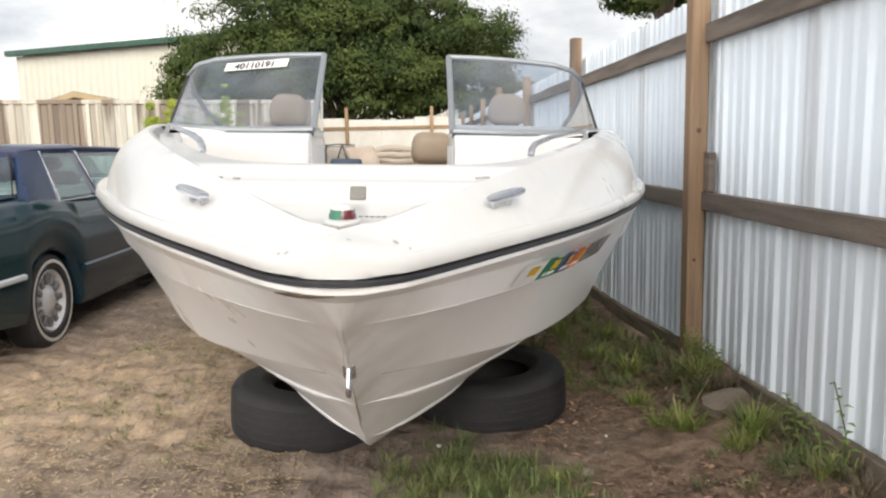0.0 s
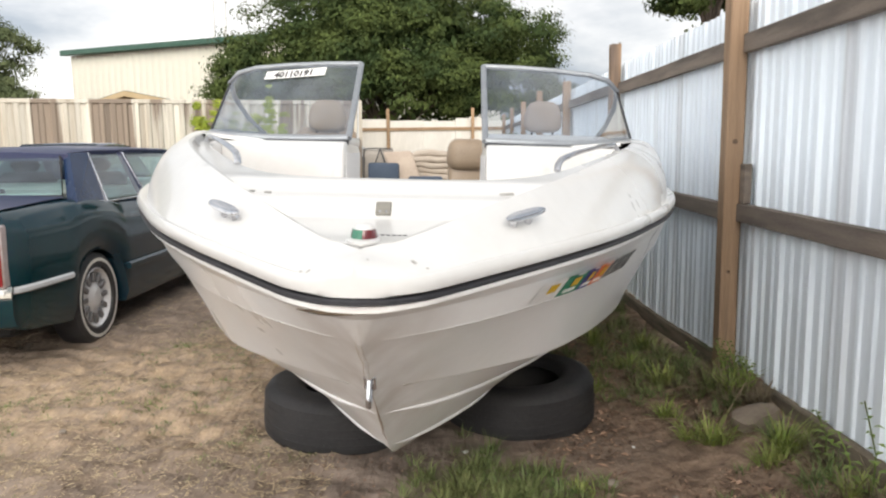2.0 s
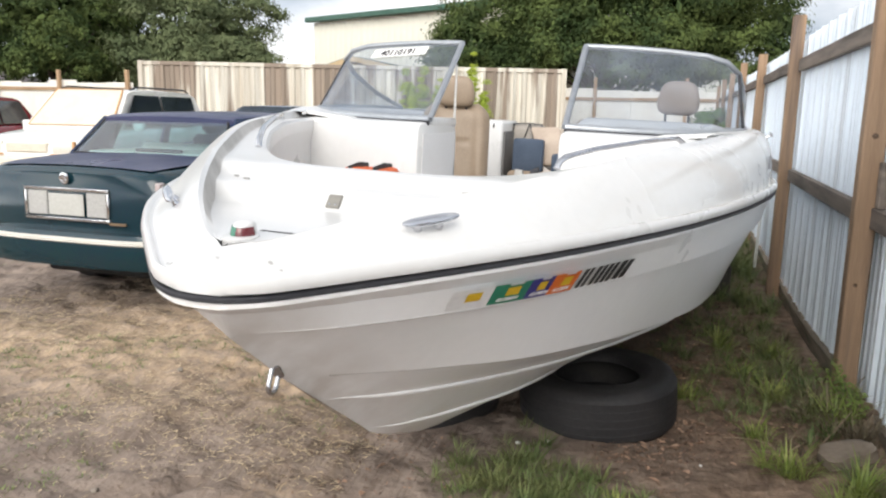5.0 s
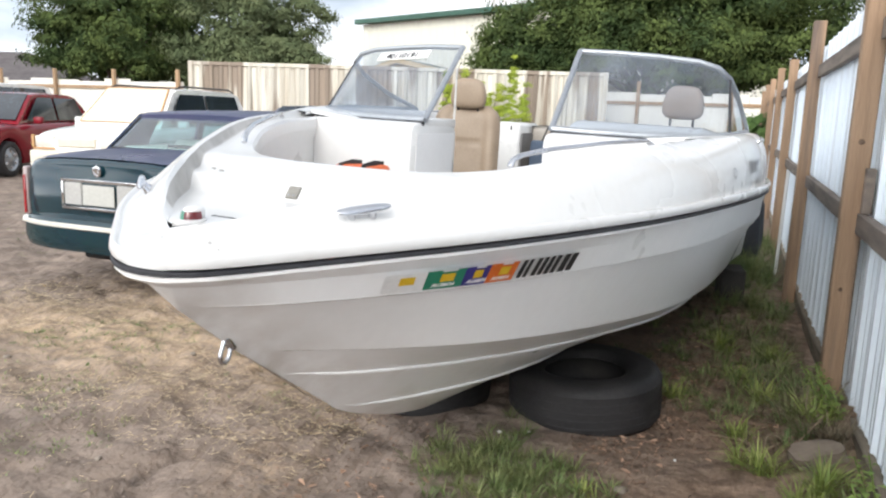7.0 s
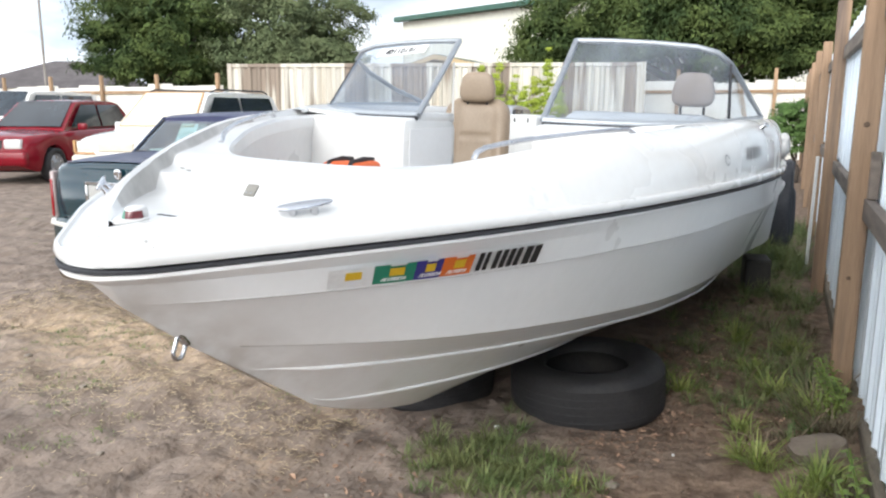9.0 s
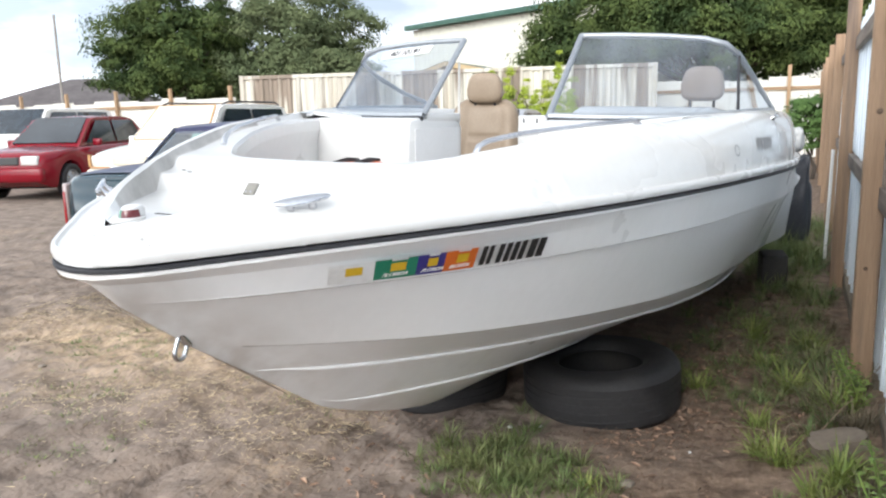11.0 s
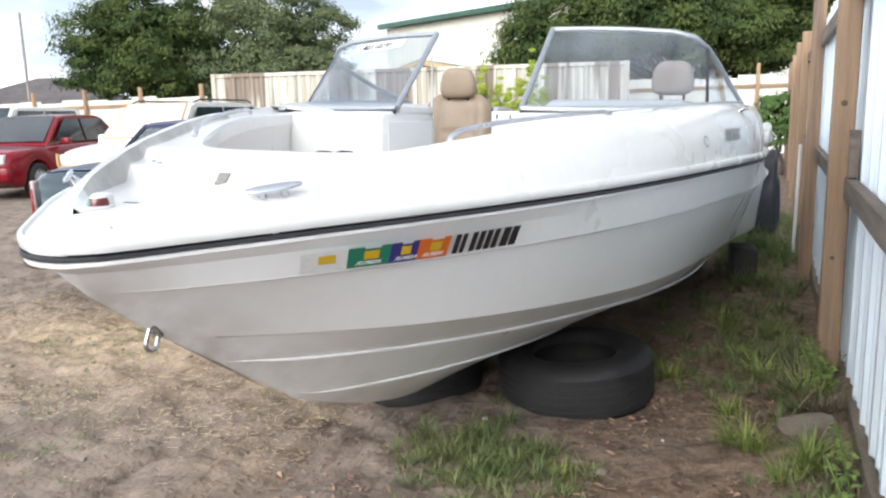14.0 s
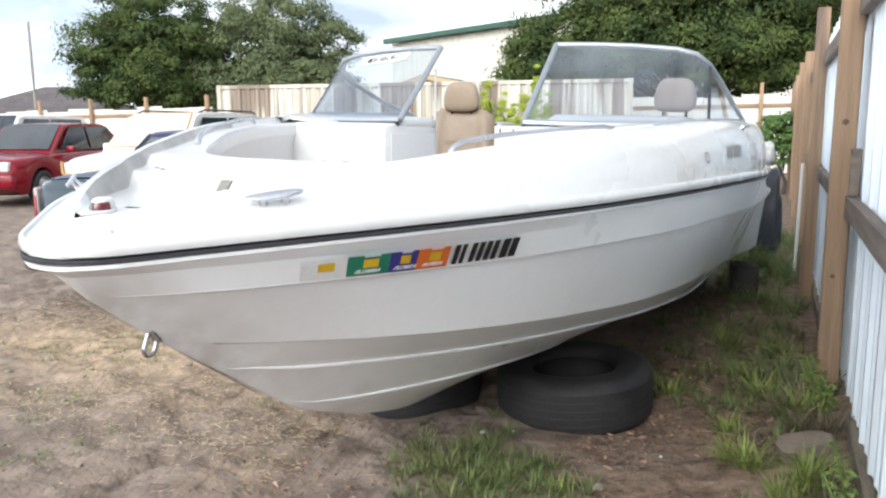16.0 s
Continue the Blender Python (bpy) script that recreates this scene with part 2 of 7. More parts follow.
M_GREYV = mat("grey_tan_vinyl", (0.31, 0.25, 0.21), 0.55, col2=(0.25, 0.20, 0.165), big=6, fine=80, bump=0.2)
M_CARPET = mat("grey_carpet", (0.25, 0.24, 0.23), 0.95, col2=(0.17, 0.16, 0.155), big=4, fine=150, bump=0.6)
M_GLASS_CAR = mat("dark_car_glass", (0.013, 0.018, 0.024), 0.06, col2=(0.030, 0.040, 0.050), big=2.5, fine=8, bump=0, spec=0.6, rough_var=0.02)
M_CHROME = mat("chrome_trim", (0.75, 0.75, 0.76), 0.15, 1.0, col2=(0.6, 0.6, 0.6), fine=20, bump=0.03)



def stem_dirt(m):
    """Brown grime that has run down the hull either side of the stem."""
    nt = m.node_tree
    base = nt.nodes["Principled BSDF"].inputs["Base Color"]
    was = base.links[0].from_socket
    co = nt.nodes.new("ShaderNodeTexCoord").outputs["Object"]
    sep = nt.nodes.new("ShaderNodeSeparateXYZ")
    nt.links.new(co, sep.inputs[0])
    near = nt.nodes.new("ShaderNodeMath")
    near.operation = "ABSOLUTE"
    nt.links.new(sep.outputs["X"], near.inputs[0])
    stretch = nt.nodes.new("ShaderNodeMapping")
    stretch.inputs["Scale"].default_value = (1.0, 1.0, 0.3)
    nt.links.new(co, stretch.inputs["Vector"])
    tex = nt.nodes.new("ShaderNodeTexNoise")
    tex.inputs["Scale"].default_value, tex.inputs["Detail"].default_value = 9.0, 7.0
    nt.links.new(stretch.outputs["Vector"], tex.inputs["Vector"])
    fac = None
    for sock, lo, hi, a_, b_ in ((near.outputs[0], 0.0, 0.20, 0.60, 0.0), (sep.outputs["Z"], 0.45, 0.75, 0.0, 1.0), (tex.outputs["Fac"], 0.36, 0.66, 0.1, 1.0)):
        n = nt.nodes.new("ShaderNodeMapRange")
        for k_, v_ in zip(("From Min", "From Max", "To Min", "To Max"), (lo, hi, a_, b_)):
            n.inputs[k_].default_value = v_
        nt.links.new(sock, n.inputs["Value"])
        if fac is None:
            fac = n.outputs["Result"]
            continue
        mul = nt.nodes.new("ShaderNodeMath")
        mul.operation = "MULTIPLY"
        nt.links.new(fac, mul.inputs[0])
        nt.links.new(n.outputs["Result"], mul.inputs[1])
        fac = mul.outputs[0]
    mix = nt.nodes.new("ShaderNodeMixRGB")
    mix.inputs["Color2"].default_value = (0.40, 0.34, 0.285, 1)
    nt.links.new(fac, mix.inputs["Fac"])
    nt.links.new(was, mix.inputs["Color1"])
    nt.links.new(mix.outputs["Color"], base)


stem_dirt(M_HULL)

# ---------------------------------------------------------------- ground
def gz(x, y):
    """Height of the yard: rough sand, a low bank along the fence, level far off."""
    near = 1.0 / (1.0 + (math.hypot(x, y - 4) / 14.0) ** 4)
    z = 0.026 * noise.noise((x * 0.9, y * 0.9, 0.3)) + 0.018 * noise.noise((x * 2.7, y * 2.7, 1.7))
    z += 0.013 * noise.noise((x * 7.0, y * 7.0, 5.0)) + 0.006 * noise.noise((x * 15.0, y * 15.0, 9.0))
    # tyre ruts along the yard and trodden ridges
    rut = noise.fractal((x * 1.5 + 0.9 * y, y * 2.6 - 0.5 * x, 2.0), 0.9, 2.1, 4)
    clod = noise.fractal((x * 6.4, y * 6.4, 7.0), 0.8, 2.2, 3)
    calm = min(max((1.5 - x) / 1.2, 0.25), 1.0)
    z += (0.042 * rut + 0.014 * clod) * calm
    # long drag marks left by what was pulled across the sand
    for ca, sa, amp, seed in ((0.15, 0.989, 0.050, 31.0), (0.62, 0.785, 0.045, 47.0)):
        along, over = ca * x + sa * y, -sa * x + ca * y
        where = min(max(0.35 + 1.5 * noise.noise((x * 0.7, y * 0.7, seed)), 0.0), 1.0)
        z += amp * where * calm * min(max((3.1 - y) / 0.7, 0.25), 1.0) * (noise.noise((along * 1.7, over * 8.0, seed)) - 0.5 * abs(noise.noise((along * 1.2, over * 5.0, seed + 5))))
    # pressed tyre treads: lugs in bands that cross the yard
    for ox, slope, pitch in ((-1.55, 0.20, 0.115), (-0.35, -0.34, 0.10), (-2.7, 0.10, 0.125)):
        across = x - ox - slope * (y - 3.0) + 0.10 * noise.noise((x * 0.8, y * 0.8, ox))
        band = max(0.0, 1.0 - (across / 0.17) ** 4) if abs(across) < 0.17 else 0.0
        worn = min(max(0.5 + 1.6 * noise.noise((x * 1.3, y * 1.3, 3.0 + ox)), 0.0), 1.0)
        lug = math.sin((y + 1.3 * abs(across)) * 6.283 / pitch + 1.5 * noise.noise((x * 2, y * 2, 8.0)))
        z += band * worn * (0.024 * max(lug, -0.4) - 0.016)
    # scattered heel and hoof-sized pits
    pit = noise.noise((x * 5.2 + 2.0, y * 5.2, 21.0))
    z -= 0.07 * max(0.0, pit - 0.25) * calm
    bank = min(max((x - 1.95) / 0.5, 0.0), 1.0)
    bank = bank * bank * (3 - 2 * bank) * min(max((5.5 - y) / 1.7, 0.0), 1.0) * min(max((y + 3) / 2, 0.0), 1.0)
    lift = 0.012 * min(max((x - 2.2) / 0.3, 0.0), 1.0) * min(max((3.7 - y) / 1.1, 0.0), 1.0) * min(max((y + 3) / 2, 0.0), 1.0) * (1.0 if x < 6 else 0.0)
    lift += 0.075 * math.exp(-((x - 2.54) / 0.16) ** 2 - ((y - 3.98) / 0.34) ** 2)
    return lift + z * near + (0.065 * bank + 0.075 * min(max((x - 2.25) / 0.25, 0.0), 1.0) * min(bank * 2.0, 1.0) * min(max((5.5 - y) / 1.7, 0.0), 1.0)) * (1.0 if x < 6 else 0.0)


def spaced(lo, hi, fine_lo, fine_hi, step, grow=1.16):
    """Coordinates, fine in the middle and ever wider towards both ends."""
    mid = list(np.arange(fine_lo, fine_hi + 1e-6, step))
    d, v, right = step, fine_hi, []
    while v < hi:
        d *= grow
        v += d
        right.append(min(v, hi))
    d, v, left = step, fine_lo, []
    while v > lo:
        d *= grow
        v -= d
        left.append(max(v, lo))
    return left[::-1] + mid + right


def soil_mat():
    """Sand with trodden lumps, pale straw-coloured drifts, and darker leaf-litter soil along the fence, with shade put
    into its tone too.
    """
    m = bpy.data.materials.new("sandy_soil")
    m.use_nodes = True
    nt = m.node_tree
    L = nt.links.new
    bsdf = nt.nodes["Principled BSDF"]
    bsdf.inputs["Roughness"].default_value = 0.95
    bsdf.inputs["Specular IOR Level"].default_value = 0.2
    co = nt.nodes.new("ShaderNodeTexCoord").outputs["Object"]

    def tex(scale, detail=6.0, rough=0.55):
        n = nt.nodes.new("ShaderNodeTexNoise")
        n.inputs["Scale"].default_value, n.inputs["Detail"].default_value, n.inputs["Roughness"].default_value = scale, detail, rough
        L(co, n.inputs["Vector"])
        return n.outputs["Fac"]

    def rng_(sock, lo, hi, a_=0.0, b_=1.0):
        n = nt.nodes.new("ShaderNodeMapRange")
        for k_, v_ in zip(("From Min", "From Max", "To Min", "To Max"), (lo, hi, a_, b_)):
            n.inputs[k_].default_value = v_
        L(sock, n.inputs["Value"])
        return n.outputs["Result"]

    def blend(fac, c1, c2):
        n = nt.nodes.new("ShaderNodeMixRGB")
        L(fac, n.inputs["Fac"])
        for key, c in (("Color1", c1), ("Color2", c2)):
            if isinstance(c, tuple):
                n.inputs[key].default_value = (*c, 1)
            else:
                L(c, n.inputs[key])
        return n.outputs["Color"]

    def maths(op, a_, b_):
        n = nt.nodes.new("ShaderNodeMath")
        n.operation = op
        for i, v_ in enumerate((a_, b_)):
            if isinstance(v_, (int, float)):
                n.inputs[i].default_value = v_
            else:
                L(v_, n.inputs[i])
        return n.outputs[0]
    c = blend(rng_(tex(4.5, 7.0, 0.52), 0.36, 0.64), (0.162, 0.127, 0.104), (0.268, 0.214, 0.176))
    c = blend(rng_(tex(15.0, 7.0, 0.6), 0.52, 0.74, 0.0, 0.28), c, (0.17, 0.118, 0.090))
    c = blend(rng_(tex(38.0, 6.0, 0.7), 0.55, 0.75, 0.0, 0.30), c, (0.17, 0.118, 0.090))
    straw = maths("MULTIPLY", rng_(tex(0.55, 5.0), 0.54, 0.66), rng_(tex(16.0, 6.0, 0.75), 0.42, 0.66, 0.0, 0.7))
    xs_ = nt.nodes.new("ShaderNodeSeparateXYZ")
    L(co, xs_.inputs[0])
    wob_y = maths("ADD", xs_.outputs["Y"], maths("MULTIPLY", maths("SUBTRACT", tex(0.9, 5.0), 0.5), 2.2))
    drift = maths("MULTIPLY", rng_(wob_y, 2.9, 3.6), rng_(xs_.outputs["X"], 0.5, -0.2))
    drift = maths("MULTIPLY", drift, rng_(maths("ADD", wob_y, maths("MULTIPLY", xs_.outputs["X"], -0.9)), 7.0, 5.8))
    straw = maths("MAXIMUM", straw, maths("MULTIPLY", drift, rng_(tex(11.0, 7.0, 0.75), 0.34, 0.64, 0.05, 0.80)))
    c = blend(straw, c, (0.53, 0.390, 0.256))
    c = blend(rng_(tex(55.0, 4.0, 0.8), 0.62, 0.74, 0.0, 0.28), c, (0.36, 0.29, 0.21))
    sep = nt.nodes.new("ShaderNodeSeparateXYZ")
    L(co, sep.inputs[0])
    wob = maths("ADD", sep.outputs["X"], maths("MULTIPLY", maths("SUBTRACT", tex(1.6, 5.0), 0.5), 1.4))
    # strip from the fence to under the hull: litter soil, its dark tone also painted shade
    humus_shade = maths("MULTIPLY", rng_(wob, 1.35, 1.95), rng_(sep.outputs["X"], 3.0, 2.8))
    c = blend(humus_shade, c, blend(rng_(tex(12.0, 7.0, 0.7), 0.38, 0.64), (0.128, 0.088, 0.063), (0.285, 0.205, 0.150)))
    L(c, bsdf.inputs["Base Color"])
    h = maths("ADD", maths("MULTIPLY", tex(6.0, 4.0, 0.45), 0.9), maths("MULTIPLY", tex(38.0, 4.0, 0.5), 0.12))
    for turn, weight in ((12, 0.55), (-24, 0.45)):
        mp = nt.nodes.new("ShaderNodeMapping")
        mp.inputs["Rotation"].default_value = (0, 0, radians(turn))
        mp.inputs["Scale"].default_value = (9.0, 1.6, 1.0)
        L(co, mp.inputs["Vector"])
        drag = nt.nodes.new("ShaderNodeTexNoise")
        drag.inputs["Scale"].default_value, drag.inputs["Detail"].default_value, drag.inputs["Roughness"].default_value = 1.0, 3.0, 0.5
        L(mp.outputs["Vector"], drag.inputs["Vector"])
        h = maths("ADD", h, maths("MULTIPLY", drag.outputs["Fac"], weight))
    bp = nt.nodes.new("ShaderNodeBump")
    bp.inputs["Strength"].default_value, bp.inputs["Distance"].default_value = 1.0, 0.075
    L(h, bp.inputs["Height"])
    L(bp.outputs["Normal"], bsdf.inputs["Normal"])
    return m


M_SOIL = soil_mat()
gx = spaced(-900, 900, -4.2, 2.7, 0.032)
gy = spaced(-900, 1500, 0.9, 6.4, 0.032)
g_verts = [(x, y, gz(x, y)) for y in gy for x in gx]
nx = len(gx)
g_faces = [(j * nx + i, j * nx + i + 1, (j + 1) * nx + i + 1, (j + 1) * nx + i) for j in range(len(gy) - 1) for i in range(nx - 1)]
g_me = bpy.data.meshes.new("ground")
g_me.from_pydata(g_verts, [], g_faces)
g_me.shade_smooth()
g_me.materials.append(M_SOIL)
ground = tagged(new("ground", g_me), "bare sandy yard soil with dry straw and tyre ruts", "ground", kind="structure")

# ---------------------------------------------------------------- sheet-metal fence beside the boat
FX = 2.60
M_BASE = mat("rotting_base_timber", (0.25, 0.205, 0.15), 0.9, col2=(0.13, 0.108, 0.08), big=4, fine=50, bump=0.7, stretch=(6, 0.6, 6), stain=(0.07, 0.085, 0.035), stain_scale=2.0, rand=0.12)
POST_Y = [1.185 + 2.92 * k for k in range(-1, 8)]


def rib(v):
    """Depth of the sheet's profile at the place v along it: a tall rib each 30 cm, two low ones between."""
    u = (v - 2.74 + 0.15) % 0.30 - 0.15
    d = abs(u)
    tall = min(max((0.030 - d) / 0.017, 0.0), 1.0)
    low = min(max((0.020 - abs(d - 0.10)) / 0.012, 0.0), 1.0)
    return -0.021 * tall * tall * (3 - 2 * tall) - 0.0115 * low * low * (3 - 2 * low)


def fence_panel(y0, y1, z0, z1):
    bm = bmesh.new()
    n = int((y1 - y0) / 0.0065)
    ys = [y0 + (y1 - y0) * k / n for k in range(n + 1)]
    rows = [[(FX + rib(y), y, z0 + 0.01 * noise.noise((y * 3, 0, 0))), (FX + rib(y), y, z1)] for y in ys]
    skin(bm, rows)
    rows = [[(FX + rib(y) + 0.0012, y, z0), (FX + rib(y) + 0.0012, y, z1)] for y in ys]
    skin(bm, rows)
    return bm


fence = thing("metal_fence", pose(FX, 8, 0), "galvanised corrugated sheet fence on timber posts and rails", "fence", kind="structure")
to_fence = pose(-FX, -8, 0)
for a, b in zip(POST_Y, POST_Y[1:]):
    top = 2.12 + 0.012 * math.sin(a * 5)
    part("sheet_panel", fence_panel(a + 0.012, b - 0.004 + 0.012, 0.10, top), M_METAL, fence, "ribbed galvanised sheet", smooth=25, m=to_fence)


def plank_bm(lo, hi, bevel=0.004, cuts=6, wob=0.003, axis=1, seed=0.0):
    """A sawn board with slightly uneven faces."""
    bm = bmesh.new()
    box(bm, lo, hi, bevel)
    if cuts:
        es = [e for e in bm.edges if abs((e.verts[0].co - e.verts[1].co)[axis]) > 0.8 * abs(hi[axis] - lo[axis])]
        bmesh.ops.subdivide_edges(bm, edges=es, cuts=cuts)
    for v in bm.verts:
        p = v.co
        off = noise.noise_vector((p.x * 1.3 + seed, p.y * 1.3, p.z * 1.3 + seed)) * wob
        off[axis] = 0
        v.co = p + Vector(off)
    return bm


for k, py in enumerate(POST_Y):
    topz = (2.30, 2.34, 2.62, 2.294, 2.21, 2.31, 2.30, 2.33, 2.3)[k]
    lean = (0, 0, 0.0, 0.006, -0.02, 0.015, 0.0, 0.01, 0)[k]
    bm = plank_bm((2.463, py - 0.047, -0.1), (2.558, py + 0.047, topz), 0.006, 10, 0.004, 2, k * 3.1)
    for v in bm.verts:
        v.co.y += lean * v.co.z
    part("fence_post", bm, M_WOOD, fence, "square brown timber post", m=to_fence, smooth=40)
for a, b in zip(POST_Y, POST_Y[1:]):
    for z0, z1 in ((0.985, 1.08), (1.862, 1.957)):
        dz = 0.012 * math.sin(a * 7 + z0)
        part("fence_rail", plank_bm((2.53, a + 0.049, z0 + dz), (2.574, b - 0.049, z1 + dz), 0.004, 10, 0.005, 1, a + z0), M_RAIL, fence, "grey weathered timber rail", m=to_fence, smooth=40)
    # old round timber lying half buried along the foot
    bm = plank_bm((2.556, a - 0.02, -0.11), (2.596, b - 0.022, 0.0), 0.008, 14, 0.008, 1, a)
    for v in bm.verts:
        v.co.z += lerp_tab([(1.0, 0.27), (2.5, 0.248), (4.0, 0.195), (4.7, 0.165), (5.8, 0.115), (8.0, 0.08), (30.0, 0.08)], v.co.y)
    part("base_timber", bm, M_BASE, fence, "half-buried grey timber", m=to_fence, smooth=40)
# splice block by the near post
part("splice_block", plank_bm((2.535, 3.985, 1.083), (2.575, 4.045, 1.29), 0.004, 0, 0.002, 2, 5.0), M_RAIL, fence, "short dark timber block", m=to_fence)
# galvanised stake leaning against a post
bm = bmesh.new()
tube(bm, [(2.44, 7.9, 0.05), (2.45, 7.85, 1.05)], 0.014, 8)
part("stake", bm, mat("white_pipe", (0.68, 0.68, 0.66), 0.5), fence, "thin white pipe leaning on the post", m=to_fence, smooth=50)
# knots in the posts
M_KNOT = mat("dark_knot", (0.12, 0.078, 0.05), 0.85, fine=60, bump=0.3)
for py, kz, kr in ((4.105, 1.425, 0.018), (4.10, 0.735, 0.010)):
    bm = bmesh.new()
    lathe(bm, [(0.0, 0.003), (kr * 0.6, 0.002), (kr, -0.004)], 14)
    part("knot", bm, M_KNOT, fence, "dark knot", m=to_fence @ pose(2.49 + kr, py - 0.0565 + (0.01 if py > 4.1 else 0.012), kz - 0.02, 90, 0, 0), smooth=60)

# ---------------------------------------------------------------- the boat
boat = thing("bowrider_boat", pose(0.8558, 4.0, 1.1, 0, 1.861, -0.05) @ pose(0, 0, -1.1), "white fibreglass bowrider motorboat propped on two old tyres", "boat")


def lp(b, y, z):
    """Place on the boat: half breadth (to port), place along it, height."""
    return Vector((b, y - 4.0, z))


KEEL = [(1.368, 1.105), (1.40, 1.07), (1.48, 1.01), (1.63, 0.905), (1.78, 0.80), (1.93, 0.697), (2.08, 0.592), (2.23, 0.50), (2.40, 0.42), (2.69, 0.308), (2.85, 0.257), (3.0, 0.215), (3.2, 0.178), (3.5, 0.158), (7.5, 0.15)]
STC_B = [(2.17, 0), (2.3, 0.04), (2.55, 0.155), (2.9, 0.302), (3.35, 0.394), (4, 0.432), (5, 0.485), (7.2, 0.528)]
STC_Z = [(2.17, 0.541), (2.3, 0.499), (2.55, 0.47), (2.9, 0.444), (3.35, 0.393), (4, 0.303), (5, 0.236), (7.2, 0.187)]
STB_B = [(1.88, 0), (1.95, 0.036), (2.07, 0.119), (2.25, 0.224), (2.5, 0.345), (2.85, 0.508), (3.3, 0.685), (3.9, 0.865), (5, 0.988), (7.2, 1.054)]
STB_Z = [(1.88, 0.733), (1.95, 0.722), (2.07, 0.703), (2.25, 0.681), (2.5, 0.652), (2.85, 0.622), (3.3, 0.592), (3.9, 0.55), (5, 0.453), (7.2, 0.335)]
CH_B = [(1.69, 0), (1.74, 0.022), (1.83, 0.09), (1.98, 0.232), (2.2, 0.425), (2.5, 0.575), (2.9, 0.742), (3.4, 0.925), (4, 1.045), (4.7, 1.12), (5.5, 1.175), (6.5, 1.245), (7.2, 1.271)]
CH_Z = [(1.69, 0.859), (1.74, 0.852), (1.83, 0.84), (1.98, 0.827), (2.2, 0.812), (2.5, 0.782), (2.9, 0.748), (3.4, 0.722), (4, 0.692), (4.7, 0.655), (5.5, 0.595), (6.5, 0.49), (7.2, 0.422)]
KN_B = [(1.47, 0), (1.49, 0.02), (1.54, 0.092), (1.63, 0.2), (1.78, 0.325), (2, 0.478), (2.3, 0.635), (2.7, 0.832), (3.2, 1.017), (3.9, 1.167), (4.8, 1.256), (6.3, 1.3), (7.2, 1.317)]
KN_Z = [(1.47, 1.023), (1.49, 1.026), (1.54, 1.031), (1.63, 1.036), (1.78, 1.037), (2, 1.037), (2.3, 1.034), (2.7, 1.038), (3.2, 1.037), (3.9, 1.022), (4.8, 0.96), (6.3, 0.883), (7.2, 0.844)]
RB_B = [(1.368, 0), (1.371, 0.039), (1.379, 0.065), (1.41, 0.114), (1.47, 0.172), (1.57, 0.262), (1.72, 0.392), (1.95, 0.554), (2.25, 0.714), (2.65, 0.895), (3.2, 1.076), (3.9, 1.231), (4.8, 1.309), (5.5, 1.326), (6.3, 1.321), (6.9, 1.288), (7.35, 1.212), (7.55, 1.114)]
RB_Z = [(1.368, 1.137), (1.47, 1.144), (1.57, 1.152), (1.72, 1.163), (1.95, 1.173), (2.25, 1.179), (2.65, 1.186), (3.2, 1.191), (3.9, 1.189), (4.8, 1.158), (5.5, 1.131), (6.3, 1.105), (6.9, 1.09), (7.35, 1.08), (7.55, 1.077)]
RG_B = [(1.47, 0), (1.485, 0.045), (1.53, 0.096), (1.6, 0.155), (1.72, 0.245), (1.95, 0.388), (2.3, 0.572), (2.75, 0.765), (3.3, 0.915), (3.9, 1.093), (4.5, 1.154), (5.5, 1.194), (6, 1.19), (6.4, 1.17), (7, 1.08), (7.5, 0.989)]
RG_Z = [(1.35, 1.188), (1.4, 1.202), (1.47, 1.213), (1.485, 1.217), (1.53, 1.227), (1.6, 1.245), (1.72, 1.273), (1.95, 1.308), (2.3, 1.352), (2.75, 1.398), (3.3, 1.425), (3.9, 1.453), (4.5, 1.456), (5.5, 1.449), (6, 1.435), (6.4, 1.405), (7, 1.29), (7.5, 1.163)]
STERN = 7.5


